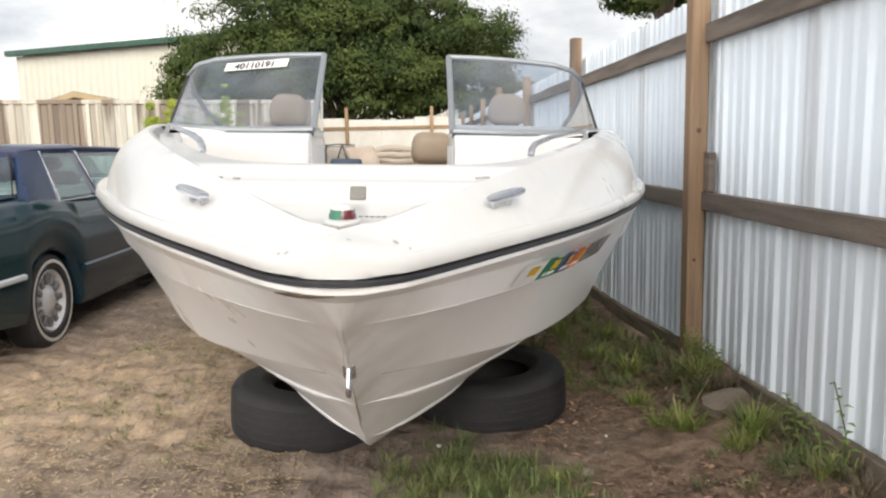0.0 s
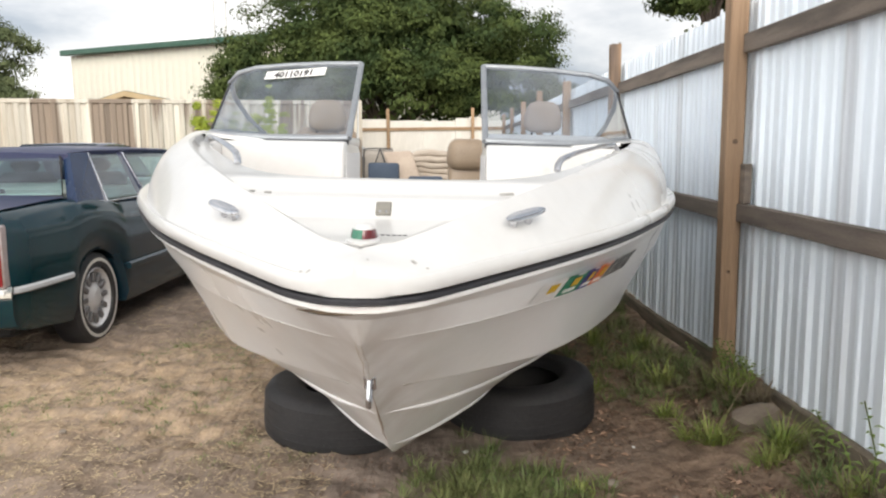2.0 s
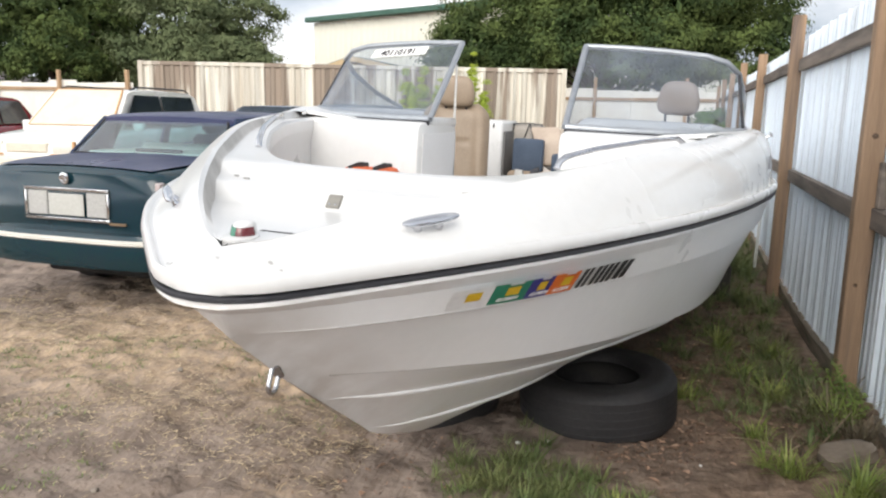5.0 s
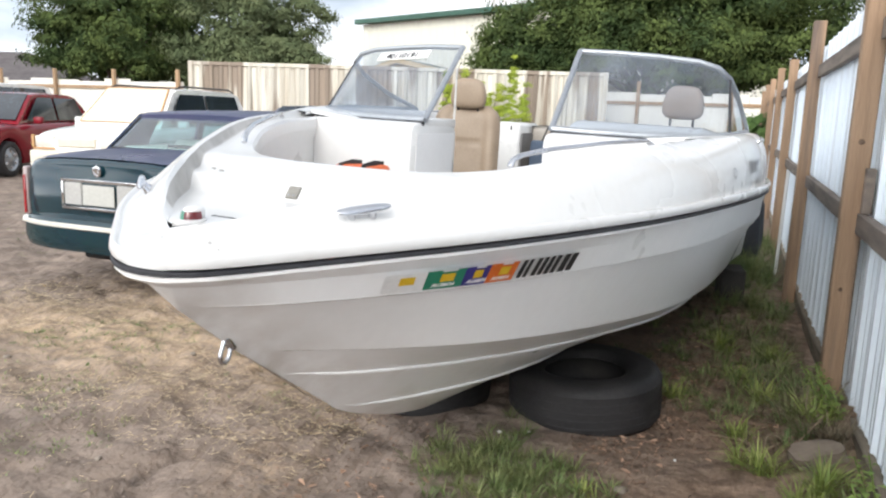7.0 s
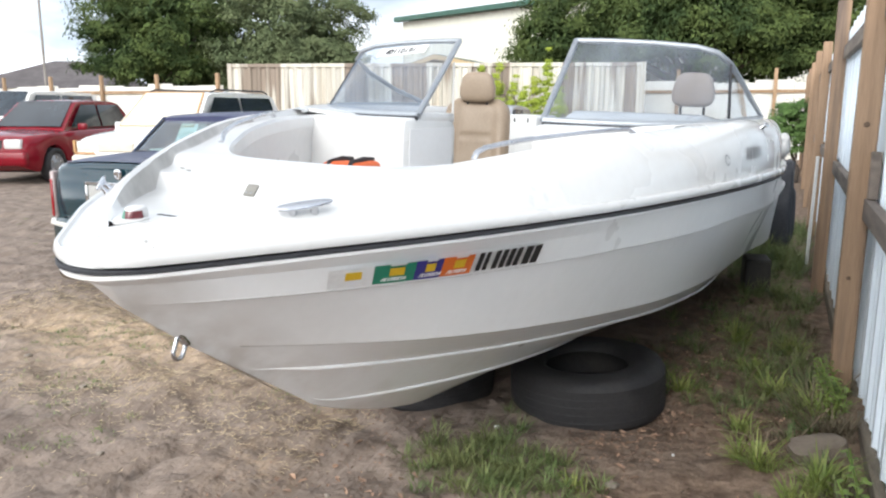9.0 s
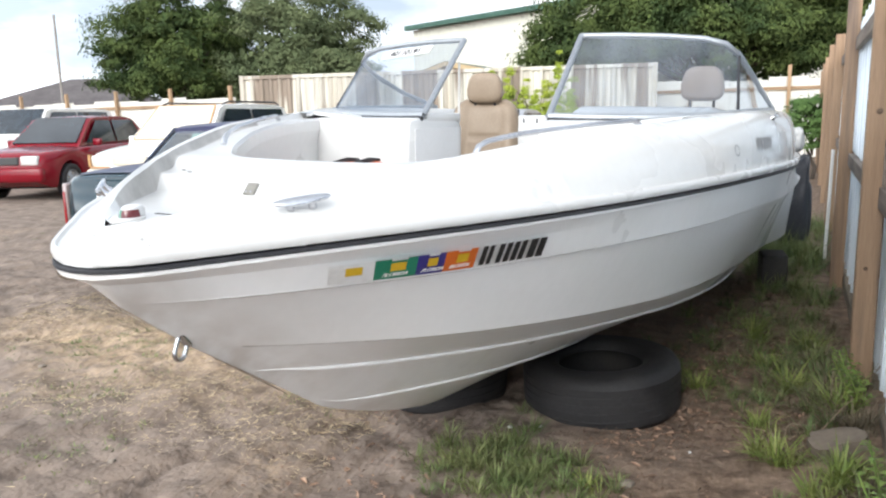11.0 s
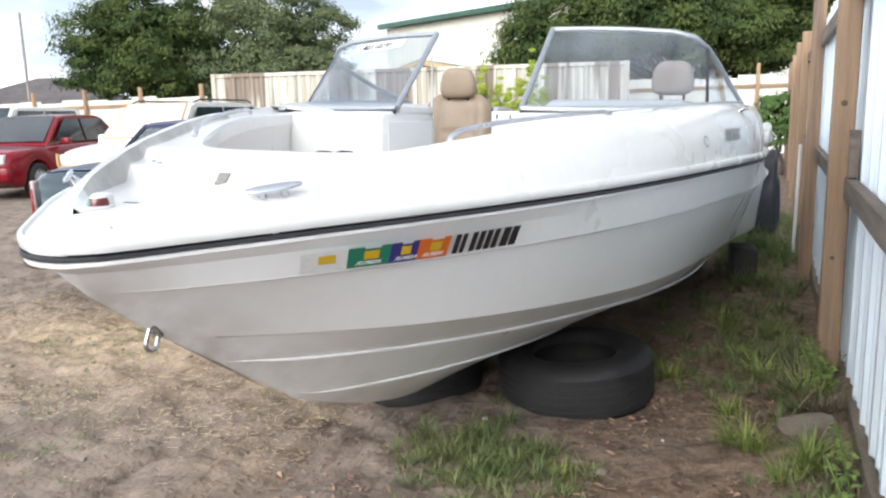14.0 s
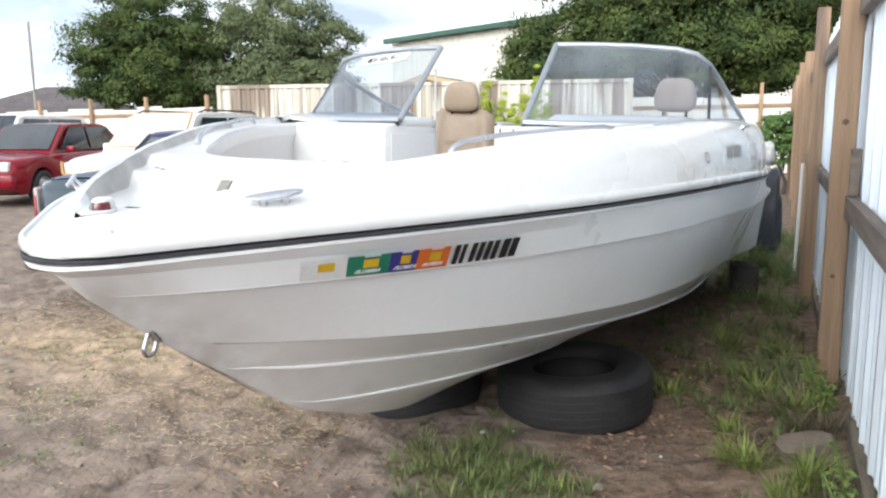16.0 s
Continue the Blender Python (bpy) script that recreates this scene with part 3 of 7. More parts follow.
def hull_row(s):
    """Half section of the hull from keel to rail at the share s of the way aft: (breadth, y, height). Each line starts at its own place on the stem."""
    def at(tb, tz):
        y = tb[0][0] + (STERN - tb[0][0]) * s * s
        return Vector((max(lerp_tab(tb, y), 0.0), y, lerp_tab(tz, y)))
    ky = 2.22 + (STERN - 2.22) * s * s
    k = Vector((0.0, ky, lerp_tab(KEEL, ky)))
    c, t, a, n, r = at(STC_B, STC_Z), at(STB_B, STB_Z), at(CH_B, CH_Z), at(KN_B, KN_Z), at(RB_B, RB_Z)

    def off(p, db, dz):
        g = min(1.0, p.x / 0.12)
        return p + Vector((db * g, 0, dz * g))

    def strake(p):
        return [off(p, -0.013, -0.005), off(p, 0.004, -0.008), off(p, 0.0075, -0.002), off(p, 0.003, 0.003)]
    row = [k, k.lerp(c, 0.5)] + strake(c) + [c.lerp(t, 0.5)] + strake(t) + [t.lerp(a, 0.5), off(a, -0.012, -0.003), off(a, 0.004, -0.003)]
    row += [a.lerp(n, 0.3), a.lerp(n, 0.6), a.lerp(n, 0.85)]
    w = min(max((n.y - 3.4) / 1.4, 0.0), 1.0)
    row += [off(n, -0.001, -0.003), off(n, 0.009, -0.003), off(n, 0.0093 + 0.020 * w, -0.0026 + 0.036 * w), off(n, 0.0098 + 0.021 * w, -0.001 + 0.039 * w)]
    row += [off(n.lerp(r, 0.55), 0.006, 0), off(r, -0.007, 0) - Vector((0, 0, 0.029)), off(r, 0.002, 0) - Vector((0, 0, 0.026)), off(r, 0.004, 0) - Vector((0, 0, 0.021)), off(r, 0.003, 0) - Vector((0, 0, 0.014))]
    return row


stations = [1.368, 1.3685, 1.3695, 1.371, 1.3745, 1.379, 1.385, 1.393, 1.403, 1.415, 1.43, 1.45] + [1.48 + 0.04 * k for k in range(50)] + [3.5 + 0.1 * k for k in range(40)] + [STERN]
bm = bmesh.new()
for sgn in (1, -1):
    skin(bm, [[lp(sgn * p.x, p.y, p.z) for p in hull_row(k / 110)] for k in range(111)])
tr = [lp(p.x, p.y, p.z) for p in hull_row(1.0)]
face = [bm.verts.new(p) for p in tr] + [bm.verts.new((-p.x, p.y, p.z)) for p in tr[:0:-1]]
bm.faces.new(face)
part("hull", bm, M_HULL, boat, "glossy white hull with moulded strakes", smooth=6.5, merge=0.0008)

# dark lines drawn under the steps of the hull moulding in place of their shade
M_STEP_SHADE = mat("step_shade", (0.30, 0.285, 0.26), 0.9, col2=(0.42, 0.40, 0.37), big=9, fine=50, bump=0.2)
for sgn in (1, -1):
    for tb, tz, y0, y1, db in ((KN_B, KN_Z, 1.60, 7.2, 0.004), (CH_B, CH_Z, 1.80, 7.2, -0.002)):
        bm = bmesh.new()
        pts = [(y0 + (y1 - y0) * (k / 70) ** 1.5) for k in range(71)]
        tube(bm, [lp(sgn * (lerp_tab(tb, y) + db), y, lerp_tab(tz, y) - 0.0035) for y in pts], [0.0006] + [0.0017] * 69 + [0.0006], 6)
        part("dirt_line", bm, M_STEP_SHADE, boat, "thin dark line standing for the shade under a moulded step", smooth=60)


def side_row(y, n=12):
    """Half section of the deck moulding from its crest down to the rail flange."""
    rb, rz = lerp_tab(RB_B, y), lerp_tab(RB_Z, y)
    gb, gzz = (lerp_tab(RG_B, y) if y > RG_B[0][0] else 0.0), lerp_tab(RG_Z, y)
    gb = min(gb, rb * 0.93)
    row = []
    g = min(1.0, rb / 0.1)
    ob, oz = max(rb - 0.018 * g, 0.0), rz + 0.026
    p = lerp_tab([(1.3, 0.86), (1.6, 0.71), (2.2, 0.645), (2.8, 0.735), (3.6, 0.8)], y)
    straight = lerp_tab([(1.3, 0.7), (1.6, 0.95), (2.0, 0.85), (2.5, 0.6), (3.2, 0.25), (3.8, 0.05)], y)
    for k in range(n + 1):
        t = math.pi / 2 * k / n
        q = straight
        row.append((gb + (ob - gb) * ((1 - q) * math.sin(t) ** p + q * k / n), oz + (gzz - oz) * ((1 - q) * max(math.cos(t), 0.0) ** p + q * (1 - k / n))))
    row += [(rb - 0.010 * g, rz + 0.0265), (rb - 0.002 * g, rz + 0.033), (rb + 0.007 * g, rz + 0.034), (rb + 0.013 * g, rz + 0.029), (rb + 0.015 * g, rz + 0.020), (rb + 0.016 * g, rz + 0.012), (rb + 0.010 * g, rz + 0.002), (rb - 0.01 * g, rz - 0.002)]
    return row


def plat_z(y):
    """Height of the foredeck between the crests."""
    return lerp_tab([(1.4, 1.20), (1.5, 1.216), (1.910, 1.220), (1.922, 1.224), (1.956, 1.262), (1.972, 1.268), (2.05, 1.272), (2.075, 1.277), (2.115, 1.301), (2.14, 1.306), (2.3, 1.315), (2.5, 1.335), (2.75, 1.365), (3.1, 1.39), (3.6, 1.405)], y)


def well_b(y):
    """Half breadth of the bow cockpit's opening."""
    if y <= 2.17:
        return 0.0
    return min(lerp_tab([(2.17, 0.0), (2.173, 0.10), (2.19, 0.20), (2.23, 0.29), (2.30, 0.37), (2.40, 0.45), (2.5, 0.515), (2.75, 0.65), (3.1, 0.79), (3.4, 0.87), (3.6, 0.90)], y), 0.90)


WELL_Y = [2.17, 2.173, 2.178, 2.185, 2.195, 2.21, 2.235, 2.265] + [2.30 + 0.04 * k for k in range(34)]


bm = bmesh.new()
deck_st = stations
for sgn in (1, -1):
    skin(bm, [[lp(sgn * b, y, z) for b, z in side_row(y)] for y in deck_st])
    # foredeck and the rolled rim of the bow cockpit
    rows = []
    ys = sorted([1.45 + 0.02 * k for k in range(36)] + [1.895, 1.916, 1.922, 1.956, 1.964, 1.972, 2.075, 2.095, 2.115]) + [2.16] + WELL_Y
    for y in ys:
        gb, gh = lerp_tab(RG_B, y), lerp_tab(RG_Z, y)
        gb = min(max(gb, 0.0), lerp_tab(RB_B, y) * 0.93)
        wb, pc = well_b(y), plat_z(y)
        pz = min(pc, gh - 0.004)
        pc = pz + (pc - pz) * (1.0 if wb == 0 else 0.3)
        k_ = min(1.0, gb / 0.12)
        inner = max(gb - 0.034 * k_, 0.0)
        if wb > 0:
            inner = max(min(inner, gb - 0.02), wb + 0.055)
            gb = max(gb, inner + 0.02)
            row = [(wb, pz - 0.06), (wb + 0.003, pz - 0.012), (wb + 0.014, pz - 0.001), (wb + 0.05, pz)]
        else:
            row = [(0.0, pc), (inner * 0.35, pc), (inner * 0.6, pc), (inner * 0.8, pz)]
        foot = pz
        # the wall of the raised crest
        row += [(row[-1][0] * 0.2 + inner * 0.8, foot), (inner, foot + 0.002), (inner + 0.22 * (gb - inner), foot + 0.22 * (gh - foot)), (inner + 0.62 * (gb - inner), gh - 0.12 * (gh - foot)), (gb, gh)]
        rows.append([lp(sgn * b, y, z) for b, z in row])
    n0 = len(bm.faces)
    skin(bm, rows)
    bm.faces.ensure_lookup_table()
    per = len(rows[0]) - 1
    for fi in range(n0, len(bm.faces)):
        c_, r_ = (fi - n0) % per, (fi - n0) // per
        # crest walls take a mottled grey: grime, with the wall's shade painted in
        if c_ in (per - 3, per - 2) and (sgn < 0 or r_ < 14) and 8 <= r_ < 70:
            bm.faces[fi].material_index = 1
    # coaming strip aft
    rows = []
    for y in [3.46, 3.52, 3.58, 3.592, 3.65, 3.7, 3.8, 3.9, 4.0, 4.1, 4.4, 4.8, 5.2, 5.6, 6.0, 6.4, 6.8, 7.1, 7.3]:
        gb, gh = lerp_tab(RG_B, y), lerp_tab(RG_Z, y)
        inside = ((gb - 0.052, gh - 0.004), (gb - 0.054, gh - 0.01), (gb - 0.056, gh - 0.02)) if y < 3.59 else ((0.74, 1.416), (0.66, 1.40), (0.655, 1.39)) if y < 4.05 else ((gb - 0.13, gh - 0.004), (gb - 0.15, gh - 0.03), (gb - 0.16, 0.80))
        rows.append([lp(sgn * b, y, z) for b, z in ((gb, gh), (gb - 0.05, gh - 0.003)) + inside])
    skin(bm, rows)
# sun-deck and engine hatch at the stern
rows = []
for y in [7.10, 7.12, 7.2, 7.3, 7.4, STERN]:
    gb, gh = lerp_tab(RG_B, y), lerp_tab(RG_Z, y)
    z0 = gh - 0.02 if y > 7.1 else 0.8
    rows.append([lp(b * gb, y, z0 + 0.05 * abs(b) ** 4) for b in (-1, -0.9, -0.5, 0, 0.5, 0.9, 1)])
skin(bm, rows)
tr = [lp(b, STERN, z) for b, z in side_row(STERN)]
face = [bm.verts.new(p) for p in tr] + [bm.verts.new((-p.x, p.y, p.z)) for p in tr[::-1]]
bm.faces.new(face)
deck = part("deck", bm, [M_GEL, M_GRIME_SHADE], boat, "sun-bleached white moulded deck", smooth=38, merge=0.0008)

# rub rail
bm = bmesh.new()
for sgn in (1, -1):
    rows = []
    for y in deck_st:
        b, z = lerp_tab(RB_B, y), lerp_tab(RB_Z, y)
        fwd = max(0.0, 1.0 - b / 0.13)
        rows.append([lp(sgn * (b + db * (1 - fwd)), y - db * fwd, z + dz) for db, dz in ((-0.012, -0.0155), (0.007, -0.0155), (0.012, -0.0135), (0.012, -0.007), (0.008, -0.0045), (-0.012, -0.004))])
    skin(bm, rows)
part("rub_rail", bm, M_BLACK, boat, "black rubber rub rail", smooth=40, merge=0.0006)

# bow cockpit liner, seat and cockpit sole
bm = bmesh.new()
for sgn in (1, -1):
    rows = []
    for y in WELL_Y:
        wb, pz = well_b(y), min(plat_z(y), lerp_tab(RG_Z, y))
        rows.append([lp(sgn * max(wb - d, 0.0), y + d * 0.4, z) for d, z in ((0.0, pz - 0.055), (-0.012, pz - 0.12), (-0.01, 1.02), (0.03, 0.985), (wb, 0.985))])
    skin(bm, rows)
part("bow_cockpit_liner", bm, M_GEL, boat, "white moulded bow cockpit", smooth=50, merge=0.0008)
bm = bmesh.new()
box(bm, (-0.78, -0.56, 0.66), (0.78, 3.1, 0.69), 0.005)
part("cockpit_sole", bm, M_CARPET, boat, "worn grey carpeted sole")


# consoles either side of the walk-through
for sgn in (1, -1):
    bm = bmesh.new()
    inner, outer = 0.318, 0.93
    prof = [(3.44, 0.70), (3.44, 1.30), (3.452, 1.385), (3.475, 1.405), (3.56, 1.412), (3.95, 1.40), (4.02, 1.385), (4.05, 1.35), (4.05, 0.70)]
    rows = []
    for b, inset in ((inner, 0.012), (inner + 0.004, 0.004), (inner + 0.014, 0.0), (0.55, 0.0), (0.78, 0.0), (outer, 0.0), (0.98, 0.006), (1.03, 0.014)):
        push = 0.10 * max(0.0, (min(b, 0.98) - 0.40) / 0.5) ** 1.4
        rows.append([lp(sgn * b, min(max(y + push * (1 if y < 3.9 else 0), 3.44 + inset), 4.05 - inset), max(z - inset * (z > 1.3), 1.12 if b > 0.9 else 0.0)) for y, z in prof])
    skin(bm, rows)
    bm.faces.new([bm.verts.new(p) for p in rows[0]])
    console = part("console", bm, M_GEL, boat, "white console with a grey side panel", smooth=35, merge=0.0005)
    bm = bmesh.new()
    box(bm, (sgn * 0.36 - 0.042, -0.37, 1.385), (sgn * 0.36 + 0.042, 0.04, 1.432), 0.012, seg=2)
    part("console_corner", bm, M_GEL, console, smooth=40)
    bm = bmesh.new()
    box(bm, lp(sgn * inner - (0.006 if sgn > 0 else -0.002), 3.50, 0.72), lp(sgn * inner + (-0.002 if sgn > 0 else 0.006), 4.0, 1.36), 0.001)
    part("side_panel", bm, mat("pale_grey_panel", (0.70, 0.70, 0.70), 0.6, col2=(0.66, 0.66, 0.655), big=3, fine=60), console, "pale grey padded side panel")

# windshields
BASE = [(0.316, 3.59, 1.426), (0.50, 3.63, 1.422), (0.72, 3.70, 1.422), (0.92, 3.79, 1.428), (1.02, 3.87, 1.436), (1.08, 3.97, 1.443)]
TOP = [(0.318, 4.07, 1.814), (0.50, 4.095, 1.813), (0.70, 4.135, 1.806), (0.89, 4.17, 1.791), (0.985, 4.18, 1.765), (1.045, 4.22, 1.716)]
WING_T = [(1.045, 4.22, 1.716), (1.082, 4.42, 1.652), (1.125, 4.85, 1.555), (1.165, 5.45, 1.458)]
WING_B = [(1.08, 3.97, 1.443), (1.11, 4.3, 1.449), (1.142, 4.8, 1.451), (1.165, 5.45, 1.452)]
for sgn in (1, -1):
    def w(p):
        return lp(sgn * p[0], p[1], p[2])
    bm = bmesh.new()
    tube(bm, [w(p) for p in BASE] + [w(p) for p in WING_B[1:]], 0.014, 8, flat=1.3)
    ws = part("windshield", bm, M_ALU, boat, "aluminium-framed tinted windshield", smooth=50)
    bm = bmesh.new()
    tube(bm, [w(p) for p in TOP] + [w(p) for p in WING_T[1:]], 0.014, 8)
    part("top_frame", bm, M_ALU, ws, smooth=50)
    bm = bmesh.new()
    tube(bm, [w(BASE[0]), w(TOP[0])], 0.015, 8)
    part("inner_stile", bm, M_ALU, ws, smooth=50)
    bm = bmesh.new()
    tube(bm, [w(BASE[-1]), w(TOP[-1])], 0.007, 8)
    part("corner_stile", bm, M_BLACK, ws, smooth=50)
    bm = bmesh.new()
    tube(bm, [w((p[0], p[1] - 0.015, p[2] - 0.018)) for p in BASE] + [w((p[0] + 0.012, p[1], p[2] - 0.018)) for p in WING_B[1:]], 0.012, 6)
    part("gasket", bm, M_BLACK, ws, "black rubber gasket", smooth=50)
    bm = bmesh.new()
    skin(bm, [[w(p) for p in BASE], [w(p) for p in TOP]])
    facing_out(part("pane", bm, M_GLASS_W, ws, "tinted front pane", smooth=60), (0, -1, 0.5))
    bm = bmesh.new()
    skin(bm, [[w(p) for p in WING_B], [w(p) for p in WING_T]])
    facing_out(part("pane", bm, M_GLASS_W, ws, "tinted side pane", smooth=60, merge=0.001), (1, -1, 0))

# padded cowl behind the helm windshield
bm = bmesh.new()
skin(bm, [[lp(b, y + 0.10 * max(0.0, (b - 0.45) / 0.5), z - 0.02 * (b < 0.34 or b > 1.0)) for y, z in ((3.80, 1.38), (3.84, 1.435), (3.95, 1.468), (4.06, 1.472), (4.10, 1.45), (4.10, 1.30))] for b in (0.33, 0.36, 0.55, 0.75, 0.95, 1.02)])
part("dash_cowl", bm, M_GEL, boat, "white dashboard cowl", smooth=50)

SCUFFS = [(0.10, 1.46), (0.125, 1.455), (0.02, 1.405), (-0.085, 1.412), (-0.10, 1.42)]
# grab rails on the deck
for sgn in (1, -1):
    pts = [(0.484, 2.375, 1.334), (0.489, 2.387, 1.354), (0.503, 2.418, 1.368), (0.532, 2.475, 1.378), (0.574, 2.56, 1.390), (0.69, 2.82, 1.410), (0.80, 3.07, 1.422), (0.822, 3.12, 1.404)]
    bm = bmesh.new()
    tube(bm, [lp(sgn * b, y, z) for b, y, z in pts], 0.0108, 8, flat=0.8)
    part("grab_rail", bm, M_STEEL, boat, "stainless grab rail", smooth=50)


bpy.context.view_layer.update()


def lay(b, y, yaw=0.0, sink=0.0):
    """A pose on the deck's surface at a place in plan, tilted with it."""
    _, at, nrm_, _ = deck.ray_cast(Vector((b, y - 4.0, 2.2)), Vector((0, 0, -1)))
    if nrm_.z < 0:
        nrm_ = -nrm_
    q = Vector((0, 0, 1)).rotation_difference(nrm_).to_matrix().to_4x4()
    return Matrix.Translation(at - nrm_ * sink) @ q @ pose(0, 0, 0, 0, 0, yaw)


def cleat_bm():
    bm = bmesh.new()
    tube(bm, [(-0.068, 0, 0.0295), (-0.060, 0, 0.029), (-0.038, 0, 0.028), (0, 0, 0.027), (0.038, 0, 0.028), (0.060, 0, 0.029), (0.068, 0, 0.0295)], [0.003, 0.008, 0.012, 0.0135, 0.012, 0.008, 0.003], 10, flat=0.5)
    for sx in (-0.026, 0.026):
        lathe(bm, [(0.0, -0.012), (0.011, -0.012), (0.0105, 0.004), (0.0066, 0.010), (0.007, 0.025), (0.0, 0.025)], 10, pose(sx, 0, 0))
    return bm


for sgn in (1, -1):
    part("cleat", cleat_bm(), M_STEEL, boat, "stainless mooring cleat", smooth=50, m=lay(sgn * 0.318, 1.735, sgn * 52, 0.001) @ pose(0, 0, 0, 0, -6 * sgn, 0))
    part("cleat", cleat_bm(), M_STEEL, boat, "stainless mooring cleat", smooth=50, m=lay(sgn * 1.21, 4.28, sgn * 85, 0.001))

# bow light
bm = bmesh.new()
lathe(bm, [(0.0, -0.03), (0.033, -0.03), (0.033, 0.003), (0.029, 0.005), (0.0, 0.005)], 24)
lathe(bm, [(0.022, 0.005), (0.0215, 0.021), (0.018, 0.028), (0.011, 0.031), (0.0, 0.032)], 20, pose(0, 0.012, 0))
for v in bm.verts:
    v.co.y *= 1.3
light = part("bow_light", bm, M_GEL, boat, "white bow light base", smooth=40, m=pose(0, 1.515 - 4, 1.2175, 2, 0, 0))
for sgn, nm, c in ((1, "red_lens", (0.13, 0.018, 0.022)), (-1, "green_lens", (0.01, 0.16, 0.09))):
    bm = bmesh.new()
    rows = []
    for t in [math.pi / 2 * k / 8 for k in range(9)]:
        dx, dy = math.sin(t), -math.cos(t) * 1.2
        rows.append([(sgn * dx * r, dy * r + 0.012, z) for r, z in ((0.0262, 0.004), (0.0255, 0.011), (0.024, 0.017), (0.0225, 0.0215), (0.012, 0.023))])
    skin(bm, rows)
    part(nm, bm, mat(nm, c, 0.15, col2=tuple(k * 0.7 for k in c), fine=50, coat=0.5), light, smooth=60, merge=0.0005)
# deck latch
bm = bmesh.new()
box(bm, (-0.019, -0.020, -0.003), (0.019, 0.020, 0.004), 0.002)
latch = part("deck_latch", bm, mat("dull_steel", (0.26, 0.25, 0.22), 0.55, 0.4, col2=(0.20, 0.19, 0.17), fine=60), boat, "square steel hatch latch", m=pose(0.0, 1.9370 - 4, 1.2440, 48, 0, 0))
for sx in (-0.008, 0.008):
    bm = bmesh.new()
    lathe(bm, [(0.003, 0.0), (0.0026, 0.0015), (0.0, 0.002)], 8)
    part("rivet", bm, M_STEEL, latch, m=pose(sx, -0.012, 0.004), smooth=60)
# maker's badge behind the bow light, as plain marks
bm = bmesh.new()
box(bm, (-0.040, -0.005, 0), (-0.028, 0.006, 0.001))
for k in range(6):
    box(bm, (-0.022 + k * 0.0115, -0.005, 0), (-0.014 + k * 0.0115, 0.005, 0.001))
part("maker_mark", bm, M_BLACK, boat, "small dark maker's marks", m=pose(0.035, 1.60 - 4, 1.2185, 1, 0, 0))
# cup recess covers and small fittings on the crests
for sgn in (1, -1):
    bm = bmesh.new()
    lathe(bm, [(0.0, 0.004), (0.022, 0.004), (0.030, 0.0), (0.030, -0.004)], 20)
    for v in bm.verts:
        v.co.x *= 1.4
    part("fuel_cap" if sgn > 0 else "drain_cap", bm, M_GEL, boat, "oval moulded cap", smooth=40, m=lay(sgn * 0.236, 1.935, sgn * -30, 0.001))
M_PAD = mat("tarnished_steel", (0.40, 0.395, 0.38), 0.55, 0.3, col2=(0.27, 0.265, 0.25), fine=60)
for b, y, half, yaw in ((0.312, 2.073, 0.019, 12), (-0.307, 2.024, 0.009, -20), (-0.355, 2.050, 0.007, -20)):
    bm = bmesh.new()
    box(bm, (-half, -0.005, 0), (half, 0.005, 0.005), 0.0015)
    part("pad_eye", bm, M_PAD, boat, "small tarnished fitting", m=lay(b, y, yaw, 0.001))
# towing eye on the stem
bm = bmesh.new()
box(bm, (-0.013, -0.004, -0.026), (0.013, 0.010, 0.026), 0.004)
eye = part("bow_eye", bm, M_STEEL, boat, "stainless bow eye plate", m=pose(0, 1.655 - 4, 0.890, 38, 0, 0))
bm = bmesh.new()
tube(bm, [(0, 0.006, 0.017), (0, -0.018, 0.018)] + [(0, -0.032 - 0.018 * math.sin(math.pi * k / 10), 0.018 * math.cos(math.pi * k / 10)) for k in range(11)] + [(0, -0.018, -0.018), (0, 0.006, -0.017)], 0.0058, 10)
part("u_bolt", bm, M_STEEL, eye, smooth=60, m=pose(0, 0, 0, 30, 0, 0))

# rust-stained seam under the rail at the bow
bm = bmesh.new()
tube(bm, [lp(b, lerp_tab([(0.0, 1.368), (0.042, 1.371), (0.071, 1.379), (0.122, 1.41)], abs(b)) + 0.004, 1.106) for b in (-0.105, -0.085, -0.06, -0.04, -0.02, 0.0)], [0.001, 0.003, 0.0045, 0.0045, 0.003, 0.001], 6)
part("rusty_seam", bm, mat("rust_stain", (0.05, 0.034, 0.022), 0.9, col2=(0.14, 0.10, 0.06), big=20, fine=60), boat, "dark rust-stained seam")
# grime running down the stem below the eye
bm = bmesh.new()
tube(bm, [lp(0.002 * math.sin(y * 40), y - 0.001, lerp_tab(KEEL, y) - 0.001) for y in (1.72, 1.80, 1.88, 1.95, 2.02, 2.08)], [0.001, 0.0015, 0.0028, 0.0035, 0.002, 0.0005], 6)
part("stem_grime", bm, mat("brown_grime", (0.22, 0.16, 0.11), 0.9, col2=(0.38, 0.32, 0.26), big=18, fine=70), boat, "brown grime streak")
for off_b, r_ in ((-0.004, 0.0007), (0.006, 0.0005)):
    bm = bmesh.new()
    tube(bm, [lp(off_b + 0.003 * math.sin(y * 50), y, lerp_tab(KEEL, y) - 0.0005) for y in (1.42, 1.46, 1.50, 1.54, 1.58, 1.62)], [r_ * 0.3, r_, r_ * 1.2, r_, r_ * 1.2, r_ * 0.4], 6)
    part("stem_streak", bm, mat("pale_streak", (0.40, 0.34, 0.27), 0.9, col2=(0.55, 0.50, 0.43), big=18, fine=70), boat, "faint brown streak on the stem")
